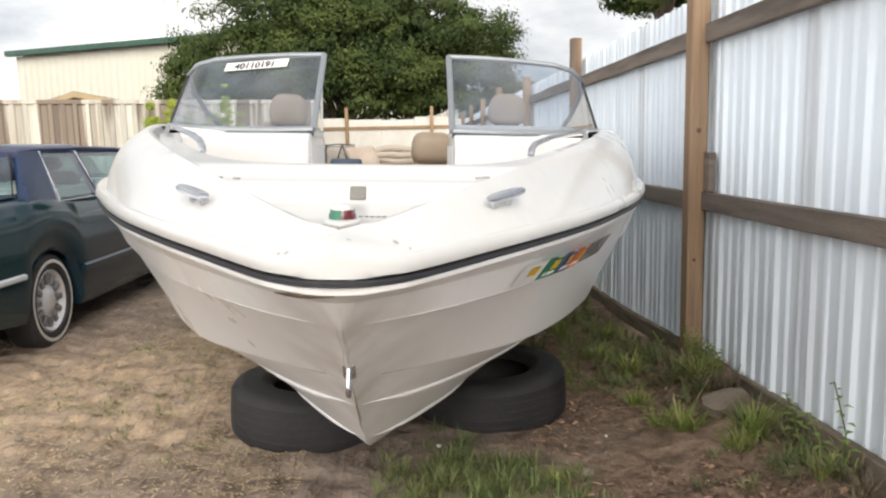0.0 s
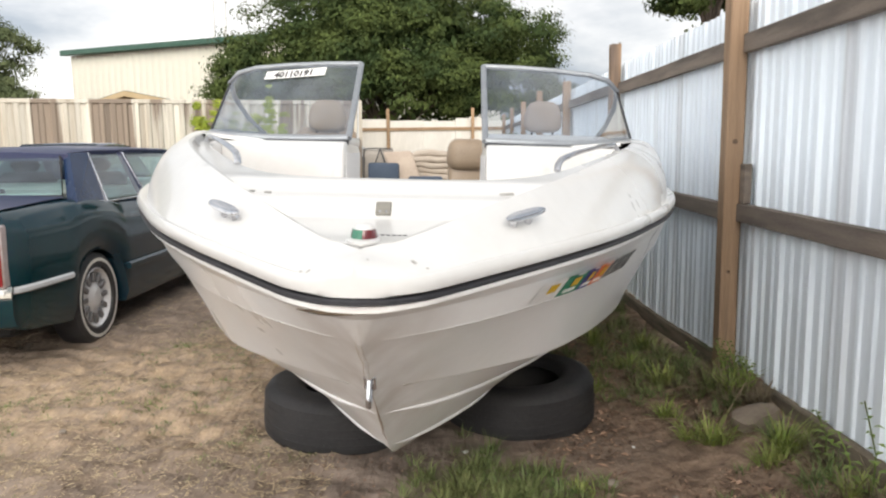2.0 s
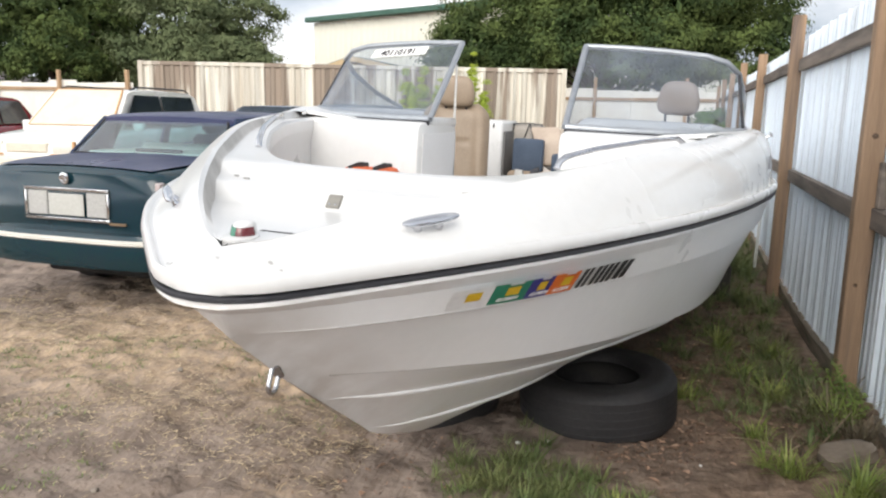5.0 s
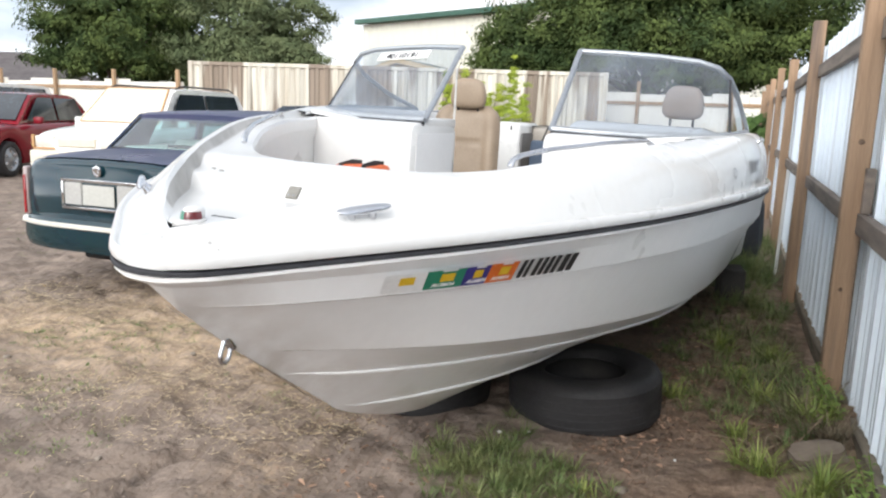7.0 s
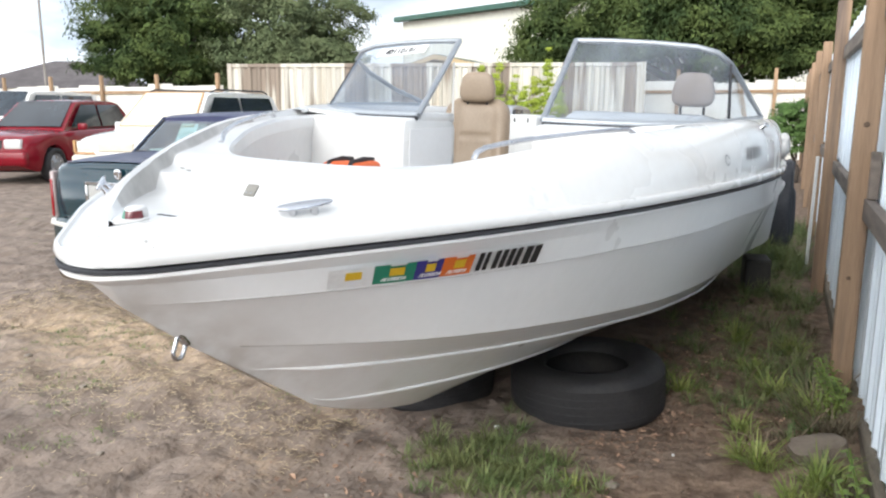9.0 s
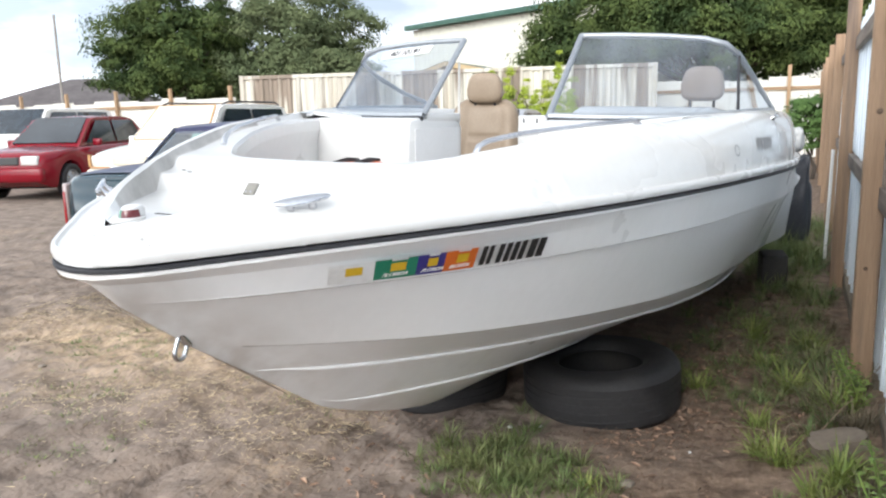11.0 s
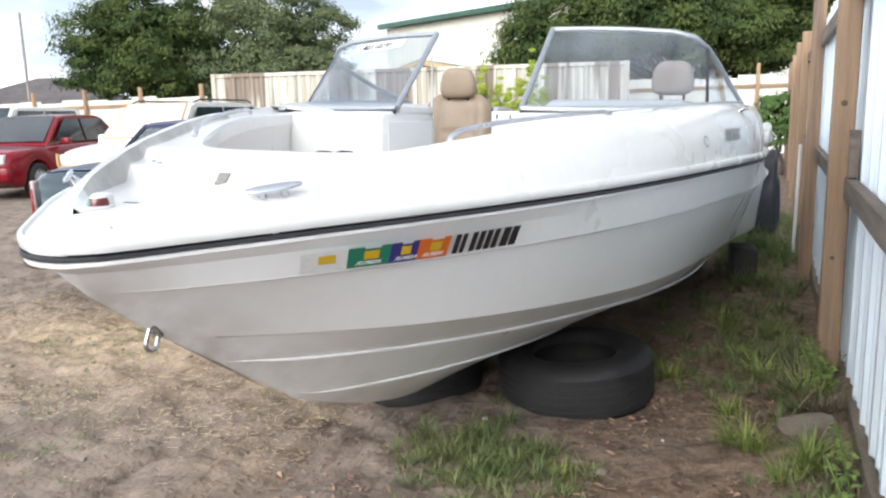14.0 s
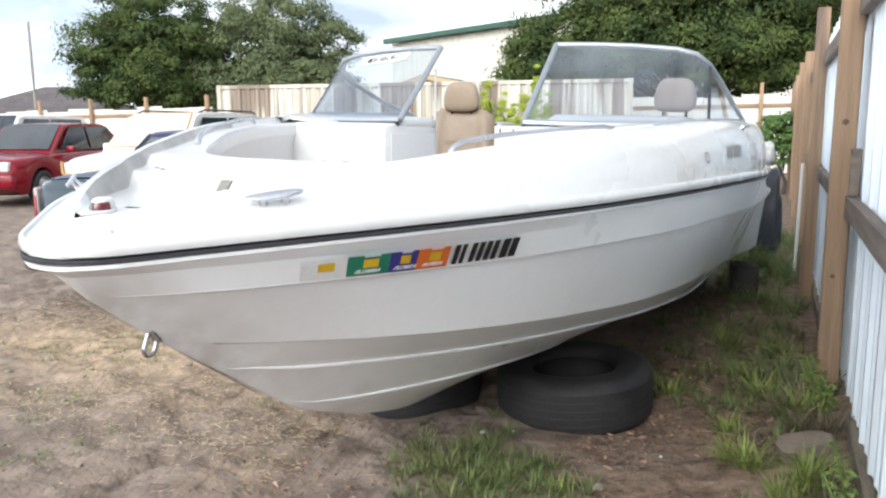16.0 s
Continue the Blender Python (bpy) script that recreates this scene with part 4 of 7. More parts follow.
# scuffs on the foredeck
rng_s = random.Random(77)
for b, y in SCUFFS:
    r = rng_s.uniform(0.003, 0.007)
    bm = bmesh.new()
    bm.faces.new([bm.verts.new((r * (1.6 if k % 2 else 0.7) * rng_s.uniform(0.6, 1.2) * math.cos(k * 0.785), r * 0.8 * rng_s.uniform(0.6, 1.2) * math.sin(k * 0.785), 0)) for k in range(8)])
    part("scuff", bm, M_GRIME_SHADE, boat, "worn grey scuff", m=lay(b, y, rng_s.uniform(0, 180), -0.0012))
# registration stickers and marks on the port bow
M_DECAL = {n: mat("sticker_" + n, c, 0.5, col2=tuple(k * 0.85 for k in c), fine=60, bump=0.03) for n, c in (("white", (0.83, 0.83, 0.82)), ("green", (0.01, 0.22, 0.13)), ("blue", (0.035, 0.03, 0.22)), ("orange", (0.75, 0.16, 0.02)), ("yellow", (0.75, 0.48, 0.02)), ("ink", (0.012, 0.012, 0.014)))}


def hull_at(u, v):
    """A place on the flat band below the rail: u runs aft in metres of the boat's length, v from the knuckle (0) to the rail (1)."""
    nb, nz, rb, rz = lerp_tab(KN_B, u), lerp_tab(KN_Z, u), lerp_tab(RB_B, u), lerp_tab(RB_Z, u)
    nb, nz, rz, rb = nb + 0.013, nz + 0.004, rz - 0.030, rb - 0.002
    return Vector((nb + (rb - nb) * v, u - 4.0, nz + (rz - nz) * v))


def on_band(u0, u1, v0, v1, slant, off, nu=6):
    bm = bmesh.new()
    rows = []
    for k in range(nu + 1):
        u = u0 + (u1 - u0) * k / nu
        rows.append([hull_at(u + slant * v, v) + Vector((off + 0.002, -off * 0.8, -0.001)) for v in (v0, (v0 + v1) / 2, v1)])
    skin(bm, rows)
    return bm


SLANT = -0.062
for nm, u, du in (("white", 1.788, 0.097), ("green", 1.885, 0.099), ("blue", 1.984, 0.073), ("orange", 2.057, 0.092)):
    st = part("registration_sticker", on_band(u, u + du, 0.02, 0.62, SLANT, 0.003), M_DECAL[nm], boat, nm + " validation sticker")
    part("sticker_centre", on_band(u + du * 0.36, u + du * 0.72, 0.25, 0.50, SLANT, 0.005, 3), M_DECAL["yellow"], st, "yellow centre mark")
    if nm != "white":
        part("sticker_line", on_band(u + du * 0.36, u + du * 0.74, 0.57, 0.63, SLANT, 0.005, 3), M_DECAL["white"], st)
        me = text_mesh("FLORIDA", 0.0145, 1.0, 0.0004)
        for v in me.vertices:
            v.co = hull_at(u + du * 0.20 + v.co.x + SLANT * 0.1, 0.08 + v.co.y / 0.10) + Vector((0.005 + v.co.z, -0.004, 0))
        me.materials.append(M_DECAL["white"])
        ob = new("sticker_word", me)
        ob.parent = st
for u, wd in ((2.158, 0.016), (2.181, 0.014), (2.212, 0.017), (2.237, 0.017), (2.262, 0.018), (2.287, 0.018), (2.318, 0.025), (2.350, 0.025)):
    part("registration_bar", on_band(u + 0.006, u + wd + 0.006, 0.05, 0.62, SLANT, 0.003, 2), M_DECAL["ink"], boat, "plain black mark")

# paper label with the lot number behind the starboard pane
L0, L1 = lp(-0.835, 4.118, 1.757), lp(-0.510, 4.064, 1.782)
ax = (L1 - L0).normalized()
upv = (lp(-0.50, 4.095, 1.808) - lp(-0.50, 3.635, 1.418)).normalized()
upv = (upv - ax * upv.dot(ax)).normalized()
nrm = ax.cross(upv)
face_m = Matrix((ax, upv, nrm)).transposed().to_4x4()
face_m.translation = L0 - upv * 0.068 + ax * 0.02 + nrm * 0.012
bm = bmesh.new()
box(bm, (0, 0, 0), ((L1 - L0).length, 0.068, 0.001))
lot = part("lot_label", bm, mat("white_paper", (0.78, 0.78, 0.76), 0.8, fine=60), boat, "white paper label reading 40110191", m=face_m)
me = text_mesh("40110191", 0.064, 0.84, 0.0022)
me.materials.append(mat("sticker_ink", (0.012, 0.012, 0.014), 0.5))
ob = new("lot_number", me)
ob.parent = lot
ob.matrix_basis = pose(0.05, 0.010, 0.0022)
for x_ in (0.014, 0.026, 0.298):
    bm = bmesh.new()
    box(bm, (x_, 0.012, 0.001), (x_ + 0.006, 0.05, 0.002))
    part("label_mark", bm, mat("pale_print", (0.35, 0.35, 0.35), 0.7), lot)

# maker's badge on the port quarter, as plain shapes
def side_at(y, z):
    row = side_row(y)
    for (b0, z0), (b1, z1) in zip(row, row[1:]):
        if z1 <= z <= z0:
            return lp(b0 + (b1 - b0) * (z0 - z) / max(z0 - z1, 1e-6), y, z)
    return lp(row[-1][0], y, z)


def on_side(y0, y1, z0, z1, slant=0.0, off=0.003, n=3):
    bm = bmesh.new()
    skin(bm, [[side_at(y0 + (y1 - y0) * k / n + slant * j, z0 + (z1 - z0) * j) + Vector((off, 0, off * 0.3)) for j in (0, 0.5, 1)] for k in range(n + 1)])
    return bm


M_MARK = mat("grey_mark", (0.30, 0.30, 0.31), 0.5)
bm = bmesh.new()
ring = []
for k in range(20):
    t = 2 * math.pi * k / 20
    ring.append([side_at(3.50 + r * math.cos(t) * 1.1, 1.303 + r * math.sin(t)) + Vector((0.003, 0, 0.001)) for r in (0.017, 0.023)])
skin(bm, ring, close=False)
part("round_badge", bm, M_MARK, boat, "round grey badge outline")
for k in range(6):
    part("maker_letter", on_side(3.76 + k * 0.050, 3.76 + k * 0.050 + 0.028, 1.292, 1.346, 0.01), M_MARK, boat, "plain grey mark")

# ---------------------------------------------------------------- seats and gear in the boat
def cushion(bm, lo, hi, r=0.05, m=None):
    return box(bm, lo, hi, r, m, seg=3)


def helm_seat(name, m, material, label, drop=0.0, wide=0.0):
    bm = bmesh.new()
    cushion(bm, (-0.25, -0.24, 0.0), (0.25, 0.26, 0.14), 0.05)
    seat = part(name, bm, material, boat, label, smooth=50, m=m)
    # padded backrest: a dished centre between raised bolsters, seams, a rounded shoulder line
    top = 0.735 - drop
    bm = bmesh.new()
    rows = []
    for j in range(31):
        t = j / 30
        z = 0.10 + (top - 0.10) * t
        half = (0.255 + wide) * (1 - 0.06 * t) * (1 - max(0.0, (t - 0.80) / 0.20) ** 2.8 * 0.36)
        lean = 0.11 * t
        thick = 0.075 * (1 - max(0.0, (t - 0.8) / 0.2) ** 3 * 0.75)
        row = []
        for i in range(25):
            u = -1 + i / 12
            bol = math.exp(-((abs(u) - 0.80) / 0.20) ** 2)
            seam = 0.010 * math.exp(-((abs(u) - 0.56 + 0.10 * t) / 0.035) ** 2) + 0.012 * math.exp(-((t - 0.60) / 0.018) ** 2) * (abs(u) < 0.5)
            front = thick * (max(0.0, 1 - abs(u) ** 5) ** 0.5) * (0.72 + 0.55 * bol * (1 - 0.5 * t)) - seam
            row.append((half * u, 0.29 + lean - front, z))
        back = [(half * (1 - i / 12), 0.29 + lean + thick * 0.7 * max(0.0, 1 - abs(1 - i / 12) ** 4) ** 0.5, z) for i in range(1, 24)]
        rows.append(row + back)
    skinned = skin(bm, rows, close=True)
    bm.faces.new(skinned[0][::-1])
    bm.faces.new(skinned[-1])
    part("backrest", bm, material, seat, smooth=60)
    bm = bmesh.new()
    bmesh.ops.create_uvsphere(bm, u_segments=24, v_segments=14, radius=1.0)
    for v in bm.verts:
        p = v.co
        sq = [math.copysign(abs(c) ** 0.55, c) for c in p]
        wide = 0.120 if p.z > 0 else 0.128
        v.co = Vector((sq[0] * wide * (1 - 0.12 * max(p.z, 0)), 0.35 + sq[1] * 0.05, 0.825 + sq[2] * (0.115 if p.z > 0 else 0.095)))
    head = part("headrest", bm, material, seat, "padded headrest", smooth=60)
    for sx in (-0.07, 0.07):
        bm = bmesh.new()
        tube(bm, [(sx, 0.37, 0.60), (sx, 0.355, 0.75)], 0.008, 8)
        part("headrest_post", bm, M_BLACK, head, smooth=50)
    bm = bmesh.new()
    lathe(bm, [(0.0, -0.09), (0.16, -0.09), (0.16, -0.08), (0.04, -0.07), (0.035, -0.02), (0.12, 0.0), (0.0, 0.0)], 16)
    part("pedestal", bm, M_ALU, seat, smooth=40)
    return seat


helm_seat("passenger_seat", pose(-0.635, 0.93, 0.757, 0, 0, 10), M_TAN, "tan vinyl bucket seat with headrest", -0.022, -0.005)
helm_seat("driver_seat", pose(0.745, 0.86, 0.775, 0, 0, -4), M_GREYV, "greyish tan vinyl bucket seat with headrest", 0.07)
# aft seat, with the moulded end of the starboard locker
bm = bmesh.new()
cushion(bm, (-0.58, 2.45, 0.69), (0.80, 3.10, 0.98), 0.05)
part("aft_bench", bm, M_TAN, boat, "tan aft bench", smooth=50)
bm = bmesh.new()
box(bm, (-0.955, 2.50, 0.70), (-0.640, 3.12, 1.385), 0.03, seg=3)
locker = part("aft_locker", bm, M_GEL, boat, "white moulded aft locker", smooth=40)
for x_ in (-0.84, -0.72):
    bm = bmesh.new()
    box(bm, (x_ - 0.006, 2.492, 1.325), (x_ + 0.006, 2.501, 1.365), 0.002)
    part("slot", bm, M_BLACK, locker)
bm = bmesh.new()
box(bm, (-0.638, 2.53, 0.72), (-0.622, 3.10, 1.30), 0.004)
part("locker_panel", bm, mat("dark_grey_panel", (0.17, 0.165, 0.16), 0.7, col2=(0.13, 0.125, 0.12), fine=60), locker, "dark grey side panel")
# stay of the walk-through pane
bm = bmesh.new()
tube(bm, [(-0.328, 0.03, 1.38), (-0.330, 0.03, 1.70)], 0.006, 8)
part("window_stay", bm, mat("white_plastic_rod", (0.7, 0.69, 0.66), 0.5), boat, "thin white stay")
# steering wheel and lever at the helm
bm = bmesh.new()
ring = [(0.17 * math.cos(t), 0.17 * math.sin(t), 0) for t in (2 * math.pi * k / 24 for k in range(25))]
tube(bm, ring, 0.014, 8, cap=False)
for t in (0.4, 2.5, 4.7):
    tube(bm, [(0, 0, -0.03), (0.16 * math.cos(t), 0.16 * math.sin(t), 0)], 0.012, 6)
part("steering_wheel", bm, M_BLACK, boat, "black steering wheel", smooth=50, m=pose(0.60, 0.16, 1.24, 65, 0, 0))


def folds(bm, lo, hi, seed, amp=0.05, nx_=18, ny_=12):
    """A heap of creased cloth."""
    rows = []
    for j in range(ny_ + 1):
        row = []
        for i in range(nx_ + 1):
            u_, v_ = i / nx_, j / ny_
            edge = min(u_, 1 - u_, v_, 1 - v_) * 5
            h = min(edge, 1.0) ** 0.6
            x = lo[0] + (hi[0] - lo[0]) * u_
            y = lo[1] + (hi[1] - lo[1]) * v_
            z = lo[2] + (hi[2] - lo[2]) * h * (0.75 + 0.5 * noise.noise((x * 4 + seed, y * 4, seed))) + amp * h * noise.noise((x * 14, y * 14, seed))
            row.append((x, y, max(z, lo[2])))
        rows.append(row)
    skin(bm, rows)


M_COVER = mat("tan_canvas", (0.46, 0.40, 0.335), 0.9, col2=(0.36, 0.305, 0.25), big=6, fine=120, bump=0.4)


def layers(bm, lo, hi, n, seed):
    """Cloth folded over and over: rounded layers that sag and slip past one another."""
    t = (hi[2] - lo[2]) / n
    for k in range(n):
        rows = []
        x0, x1 = lo[0] + 0.05 * noise.noise((k * 1.7, seed, 0)), hi[0] + 0.05 * noise.noise((k * 1.7, seed, 5))
        push = 0.05 * noise.noise((k * 2.3, seed, 9))
        for i in range(33):
            u_ = i / 32
            x = x0 + (x1 - x0) * u_
            sag = 0.028 * noise.noise((x * 3.5, k * 0.5, seed)) + 0.010 * noise.noise((x * 11, k, seed)) - 0.035 * (2 * u_ - 1) ** 2 * k / n
            z = lo[2] + t * (k + 0.5) + sag
            r = t * 0.56 * (0.35 + 0.65 * min(1.0, 8 * u_, 8 * (1 - u_)))
            y0 = lo[1] + push + 0.012 * noise.noise((x * 6, k * 3, seed))
            row = [(x, y0 + r - r * math.sin(a_), z - r * math.cos(a_)) for a_ in [math.pi * q / 8 for q in range(9)]]
            rows.append(row + [(x, hi[1], z + r), (x, hi[1], z - r)])
        vs = skin(bm, rows, close=True)
        bm.faces.new(vs[0][::-1])
        bm.faces.new(vs[-1])


bm = bmesh.new()
layers(bm, (0.60, 6.86, 1.10), (1.16, 7.12, 1.365), 5, 6.3)
ob = part("boat_cover", bm, M_COVER, None, smooth=50)
tagged(ob, "tan canvas boat cover folded in layers on the bench", "boat cover")
# a pad leaning on the folded cover
bm = bmesh.new()
cushion(bm, (-0.125, -0.03, 0.0), (0.125, 0.03, 0.33), 0.022)
for v in bm.verts:
    v.co.x -= 0.34 * (v.co.z - 0.1)
    v.co += Vector(noise.noise_vector(v.co * 5)) * 0.01
ob = part("loose_pad", bm, mat("pinkish_tan_vinyl", (0.47, 0.385, 0.31), 0.7, col2=(0.38, 0.305, 0.245), big=6, fine=90, bump=0.3), None, smooth=60, m=pose(0.625, 6.66, 1.035, -14, 0, 0))
tagged(ob, "tan loose seat pad leaning on a folded cover", "seat pad")
M_BLUE = mat("dark_blue_cloth", (0.062, 0.088, 0.13), 0.85, col2=(0.035, 0.050, 0.075), big=5, fine=90, bump=0.4, mix=0.8)
for x, y, z, hx, hz, tilt, what in ((0.435, 6.56, 0.978, 0.135, 0.285, -8, "blue cloth cushion leaning on the bench"), (0.80, 6.50, 0.978, 0.15, 0.165, -5, "low blue cloth cushion at the front of the bench")):
    bm = bmesh.new()
    cushion(bm, (-hx, -0.035, 0.0), (hx, 0.035, hz), 0.025)
    for v in bm.verts:
        v.co += Vector(noise.noise_vector(v.co * 6 + Vector((x, 0, 0)))) * 0.012
    ob = part("blue_cushion", bm, M_BLUE, None, smooth=60, m=pose(x, y, z, tilt, 0, -4))
    tagged(ob, what, "cushion", "blue cushions")
# canvas bag with black webbing beside them
bm = bmesh.new()
cushion(bm, (-0.16, -0.10, 0.0), (0.16, 0.10, 0.37), 0.05)
for v in bm.verts:
    v.co += Vector(noise.noise_vector(v.co * 7)) * 0.022
bag = part("canvas_bag", bm, mat("grey_canvas", (0.40, 0.37, 0.33), 0.9, col2=(0.27, 0.245, 0.215), big=7, fine=110, bump=0.4), None, smooth=60, m=pose(0.335, 6.98, 1.01))
tagged(bag, "grey-tan canvas bag with black webbing straps", "bag")
for pts in ([(-0.15, -0.08, 0.365), (0.0, -0.10, 0.378), (0.155, -0.10, 0.37), (0.165, -0.115, 0.22)], [(-0.09, -0.10, 0.365), (-0.115, -0.122, 0.24), (-0.12, -0.122, 0.17)], [(0.045, -0.10, 0.368), (0.0, -0.124, 0.24), (-0.015, -0.122, 0.15)], [(0.05, -0.10, 0.368), (0.09, -0.124, 0.24), (0.105, -0.122, 0.15)]):
    bm = bmesh.new()
    tube(bm, pts, 0.013, 6, flat=0.4)
    part("strap", bm, M_BLACK, bag, "black webbing strap", smooth=50)
for x, y, r, c_, nm in ((0.40, 6.40, 0.05, (0.62, 0.61, 0.58), "pale"), (0.53, 6.38, 0.06, (0.05, 0.05, 0.055), "dark"), (0.64, 6.40, 0.05, (0.55, 0.50, 0.45), "tan")):
    bm = bmesh.new()
    folds(bm, (x - r, y - r, 0.70), (x + r, y + r, 1.06), x * 9, 0.03, 10, 8)
    ob = part("crumpled_rag", bm, mat(nm + "_rag", c_, 0.9, col2=tuple(k * 0.6 for k in c_), big=12, fine=90, bump=0.4), None, smooth=60)
    tagged(ob, nm + " crumpled rag on the cockpit floor", "rag")
# loose seat back leaning in the cockpit
bm = bmesh.new()
cushion(bm, (-0.13, -0.02, 0.0), (0.13, 0.06, 0.55), 0.03)
for v in bm.verts:
    v.co.y += 0.10 * v.co.z
jump = part("jump_seat_back", bm, M_TAN, boat, "tan seat back with a padded roll", smooth=50, m=pose(0.28, 1.18, 0.74, 0, 0, 10))
bm = bmesh.new()
cushion(bm, (-0.145, -0.075, 0.50), (0.145, 0.065, 0.715), 0.068)
for v in bm.verts:
    v.co.y += 0.10 * v.co.z
    v.co.x *= 1.0 - 0.10 * max(0.0, (v.co.z - 0.6) / 0.12)
part("padded_roll", bm, M_TAN, jump, smooth=60)
# orange life vest on the bow seat
bm = bmesh.new()
cushion(bm, (0.30, 3.0, 0.985), (0.58, 3.28, 1.10), 0.05)
cushion(bm, (0.31, 3.01, 1.09), (0.57, 3.27, 1.185), 0.045)
cushion(bm, (0.34, 3.03, 1.17), (0.55, 3.25, 1.238), 0.032)
for v in bm.verts:
    v.co += Vector(noise.noise_vector(v.co * 6)) * 0.016
    v.co.z = max(v.co.z, 0.985)
ob = part("life_vest", bm, mat("orange_cloth", (0.62, 0.12, 0.03), 0.7, col2=(0.5, 0.09, 0.02), fine=60, bump=0.3), None, smooth=50)
for x in (0.385, 0.495):
    bm = bmesh.new()
    tube(bm, [(x, 2.985, 1.0), (x, 2.985, 1.08), (x + 0.005, 3.0, 1.18), (x + 0.01, 3.03, 1.236), (x + 0.01, 3.14, 1.246), (x, 3.25, 1.236)], 0.014, 6, flat=0.3)
    part("strap", bm, M_BLACK, ob, "black webbing strap", smooth=50)
tagged(ob, "folded orange life vest on the bow seat", "life vest")


# ---------------------------------------------------------------- tyres under the hull
def flat_tyre(m, label, R=0.385, r=0.205, w=0.27, n=72):
    """A tyre lying on its side, its lower face at z = 0."""
    t = thing("old_tyre", m, label, "tyre", "tyres under the boat")
    low = [(r, 0.045), (r + 0.012, 0.02), (r + 0.04, 0.004), (r + 0.06, 0.001), (r + 0.075, 0.006), (R - 0.06, 0.0), (R - 0.022, 0.014), (R - 0.006, 0.040)]
    tread = []
    for k in range(5):
        z0, z1 = 0.040 + (w - 0.080) * k / 5, 0.040 + (w - 0.080) * (k + 1) / 5
        bulge = [0.003 * math.sin(math.pi * z / w) for z in (z0, z1)]
        tread += [(R - 0.0035 + 0.0015 * (k > 0) + bulge[0], z0), (R - 0.002 + bulge[1], z1 - 0.007), (R - 0.0035 + bulge[1], z1 - 0.005), (R - 0.0035 + bulge[1], z1 - 0.001)]
    tread = tread[:-2] + [(R - 0.006, w - 0.040)]
    bm = bmesh.new()
    lathe(bm, tread, n)
    for v in bm.verts:
        v.co.xy *= 1.0 + 0.006 * noise.noise((v.co.x * 4, v.co.y * 4, v.co.z * 4))
    part("tread", bm, M_TYRE, t, "worn smooth tread", smooth=35)
    for nm, prof in (("lower_sidewall", low), ("upper_sidewall", [(a_, w - z) for a_, z in low])):
        bm = bmesh.new()
        lathe(bm, prof, n)
        part(nm, bm, M_TYRE, t, smooth=50)
    bm = bmesh.new()
    lathe(bm, [(r, w - 0.045), (r + 0.006, w - 0.05), (R - 0.05, w - 0.06), (R - 0.018, w * 0.5), (R - 0.05, 0.06), (r + 0.006, 0.05), (r, 0.045)], n)
    part("inner_liner", bm, M_TYRE, t, "dark inner liner", smooth=50)
    return t


for x, y, z, ty, R_ in ((1.375, 3.87, -0.030, -3, 0.385), (0.475, 3.745, -0.035, 3, 0.405)):
    flat_tyre(pose(x, y, z, 0, ty, 20 * x), "worn black truck tyre lying flat under the hull", R_)
# block under the stern
bm = bmesh.new()
box(bm, (-0.04, -0.2, 0.0), (0.16, 0.1, 0.27), 0.012)
ob = part("support_block", bm, mat("tarred_block", (0.03, 0.03, 0.032), 0.8, col2=(0.06, 0.055, 0.05), fine=40, bump=0.5), None, m=pose(1.97, 6.95, -0.01, 0, 0, 8))
tagged(ob, "dark support block under the stern", "block")

# ---------------------------------------------------------------- cars
def wheel_set(parent, spots, R, w, rim_style, whitewall=False):
    """Four wheels at (x, y, side), each a tyre with its rim."""
    for x, y, side in spots:
        bm = bmesh.new()
        prof = [(R * 0.66, -w * 0.40), (R * 0.70, -w * 0.5), (R * 0.9, -w * 0.52), (R * 0.985, -w * 0.42), (R, -w * 0.2), (R, w * 0.2), (R * 0.985, w * 0.42), (R * 0.9, w * 0.52), (R * 0.70, w * 0.5), (R * 0.66, w * 0.40)]
        lathe(bm, prof, 40, closed=True)
        turn = pose(x, y, R - 0.012) @ pose(0, 0, 0, 0, 90 * side, 0)
        wh = part("wheel", bm, M_TYRE, parent, smooth=35, m=turn)
        bm = bmesh.new()
        d = w * 0.42
        lathe(bm, [(R * 0.665, d), (R * 0.64, d + 0.008), (R * 0.60, d - 0.004), (R * 0.55, d - 0.035), (R * 0.30, d - 0.020), (R * 0.20, d + 0.004), (R * 0.14, d + 0.010), (0.0, d + 0.010)], 40)
        part("rim", bm, mat("bright_alloy", (0.66, 0.66, 0.67), 0.35, 0.35, col2=(0.56, 0.56, 0.57), fine=40, bump=0.03) if rim_style == "chrome" else M_ALU, wh, "metal wheel rim", smooth=30)
        n = 12 if rim_style == "chrome" else 6
        for k in range(n):
            a = 2 * math.pi * k / n
            bm = bmesh.new()
            box(bm, (R * 0.34, -R * 0.055, d - 0.03), (R * 0.57, R * 0.055, d - 0.008 + 0.004), 0.004, pose(0, 0, 0, 0, 0, math.degrees(a)))
            part("rim_slot", bm, mat("rim_shadow_metal", (0.30, 0.30, 0.31), 0.4, 0.7) if rim_style == "chrome" else M_CHROME, wh)
        if whitewall:
            bm = bmesh.new()
            lathe(bm, [(R * 0.80, w * 0.525), (R * 0.845, w * 0.532), (R * 0.87, w * 0.525)], 40)
            part("whitewall", bm, mat("whitewall_rubber", (0.62, 0.60, 0.56), 0.7), wh, "narrow white sidewall band", smooth=40)


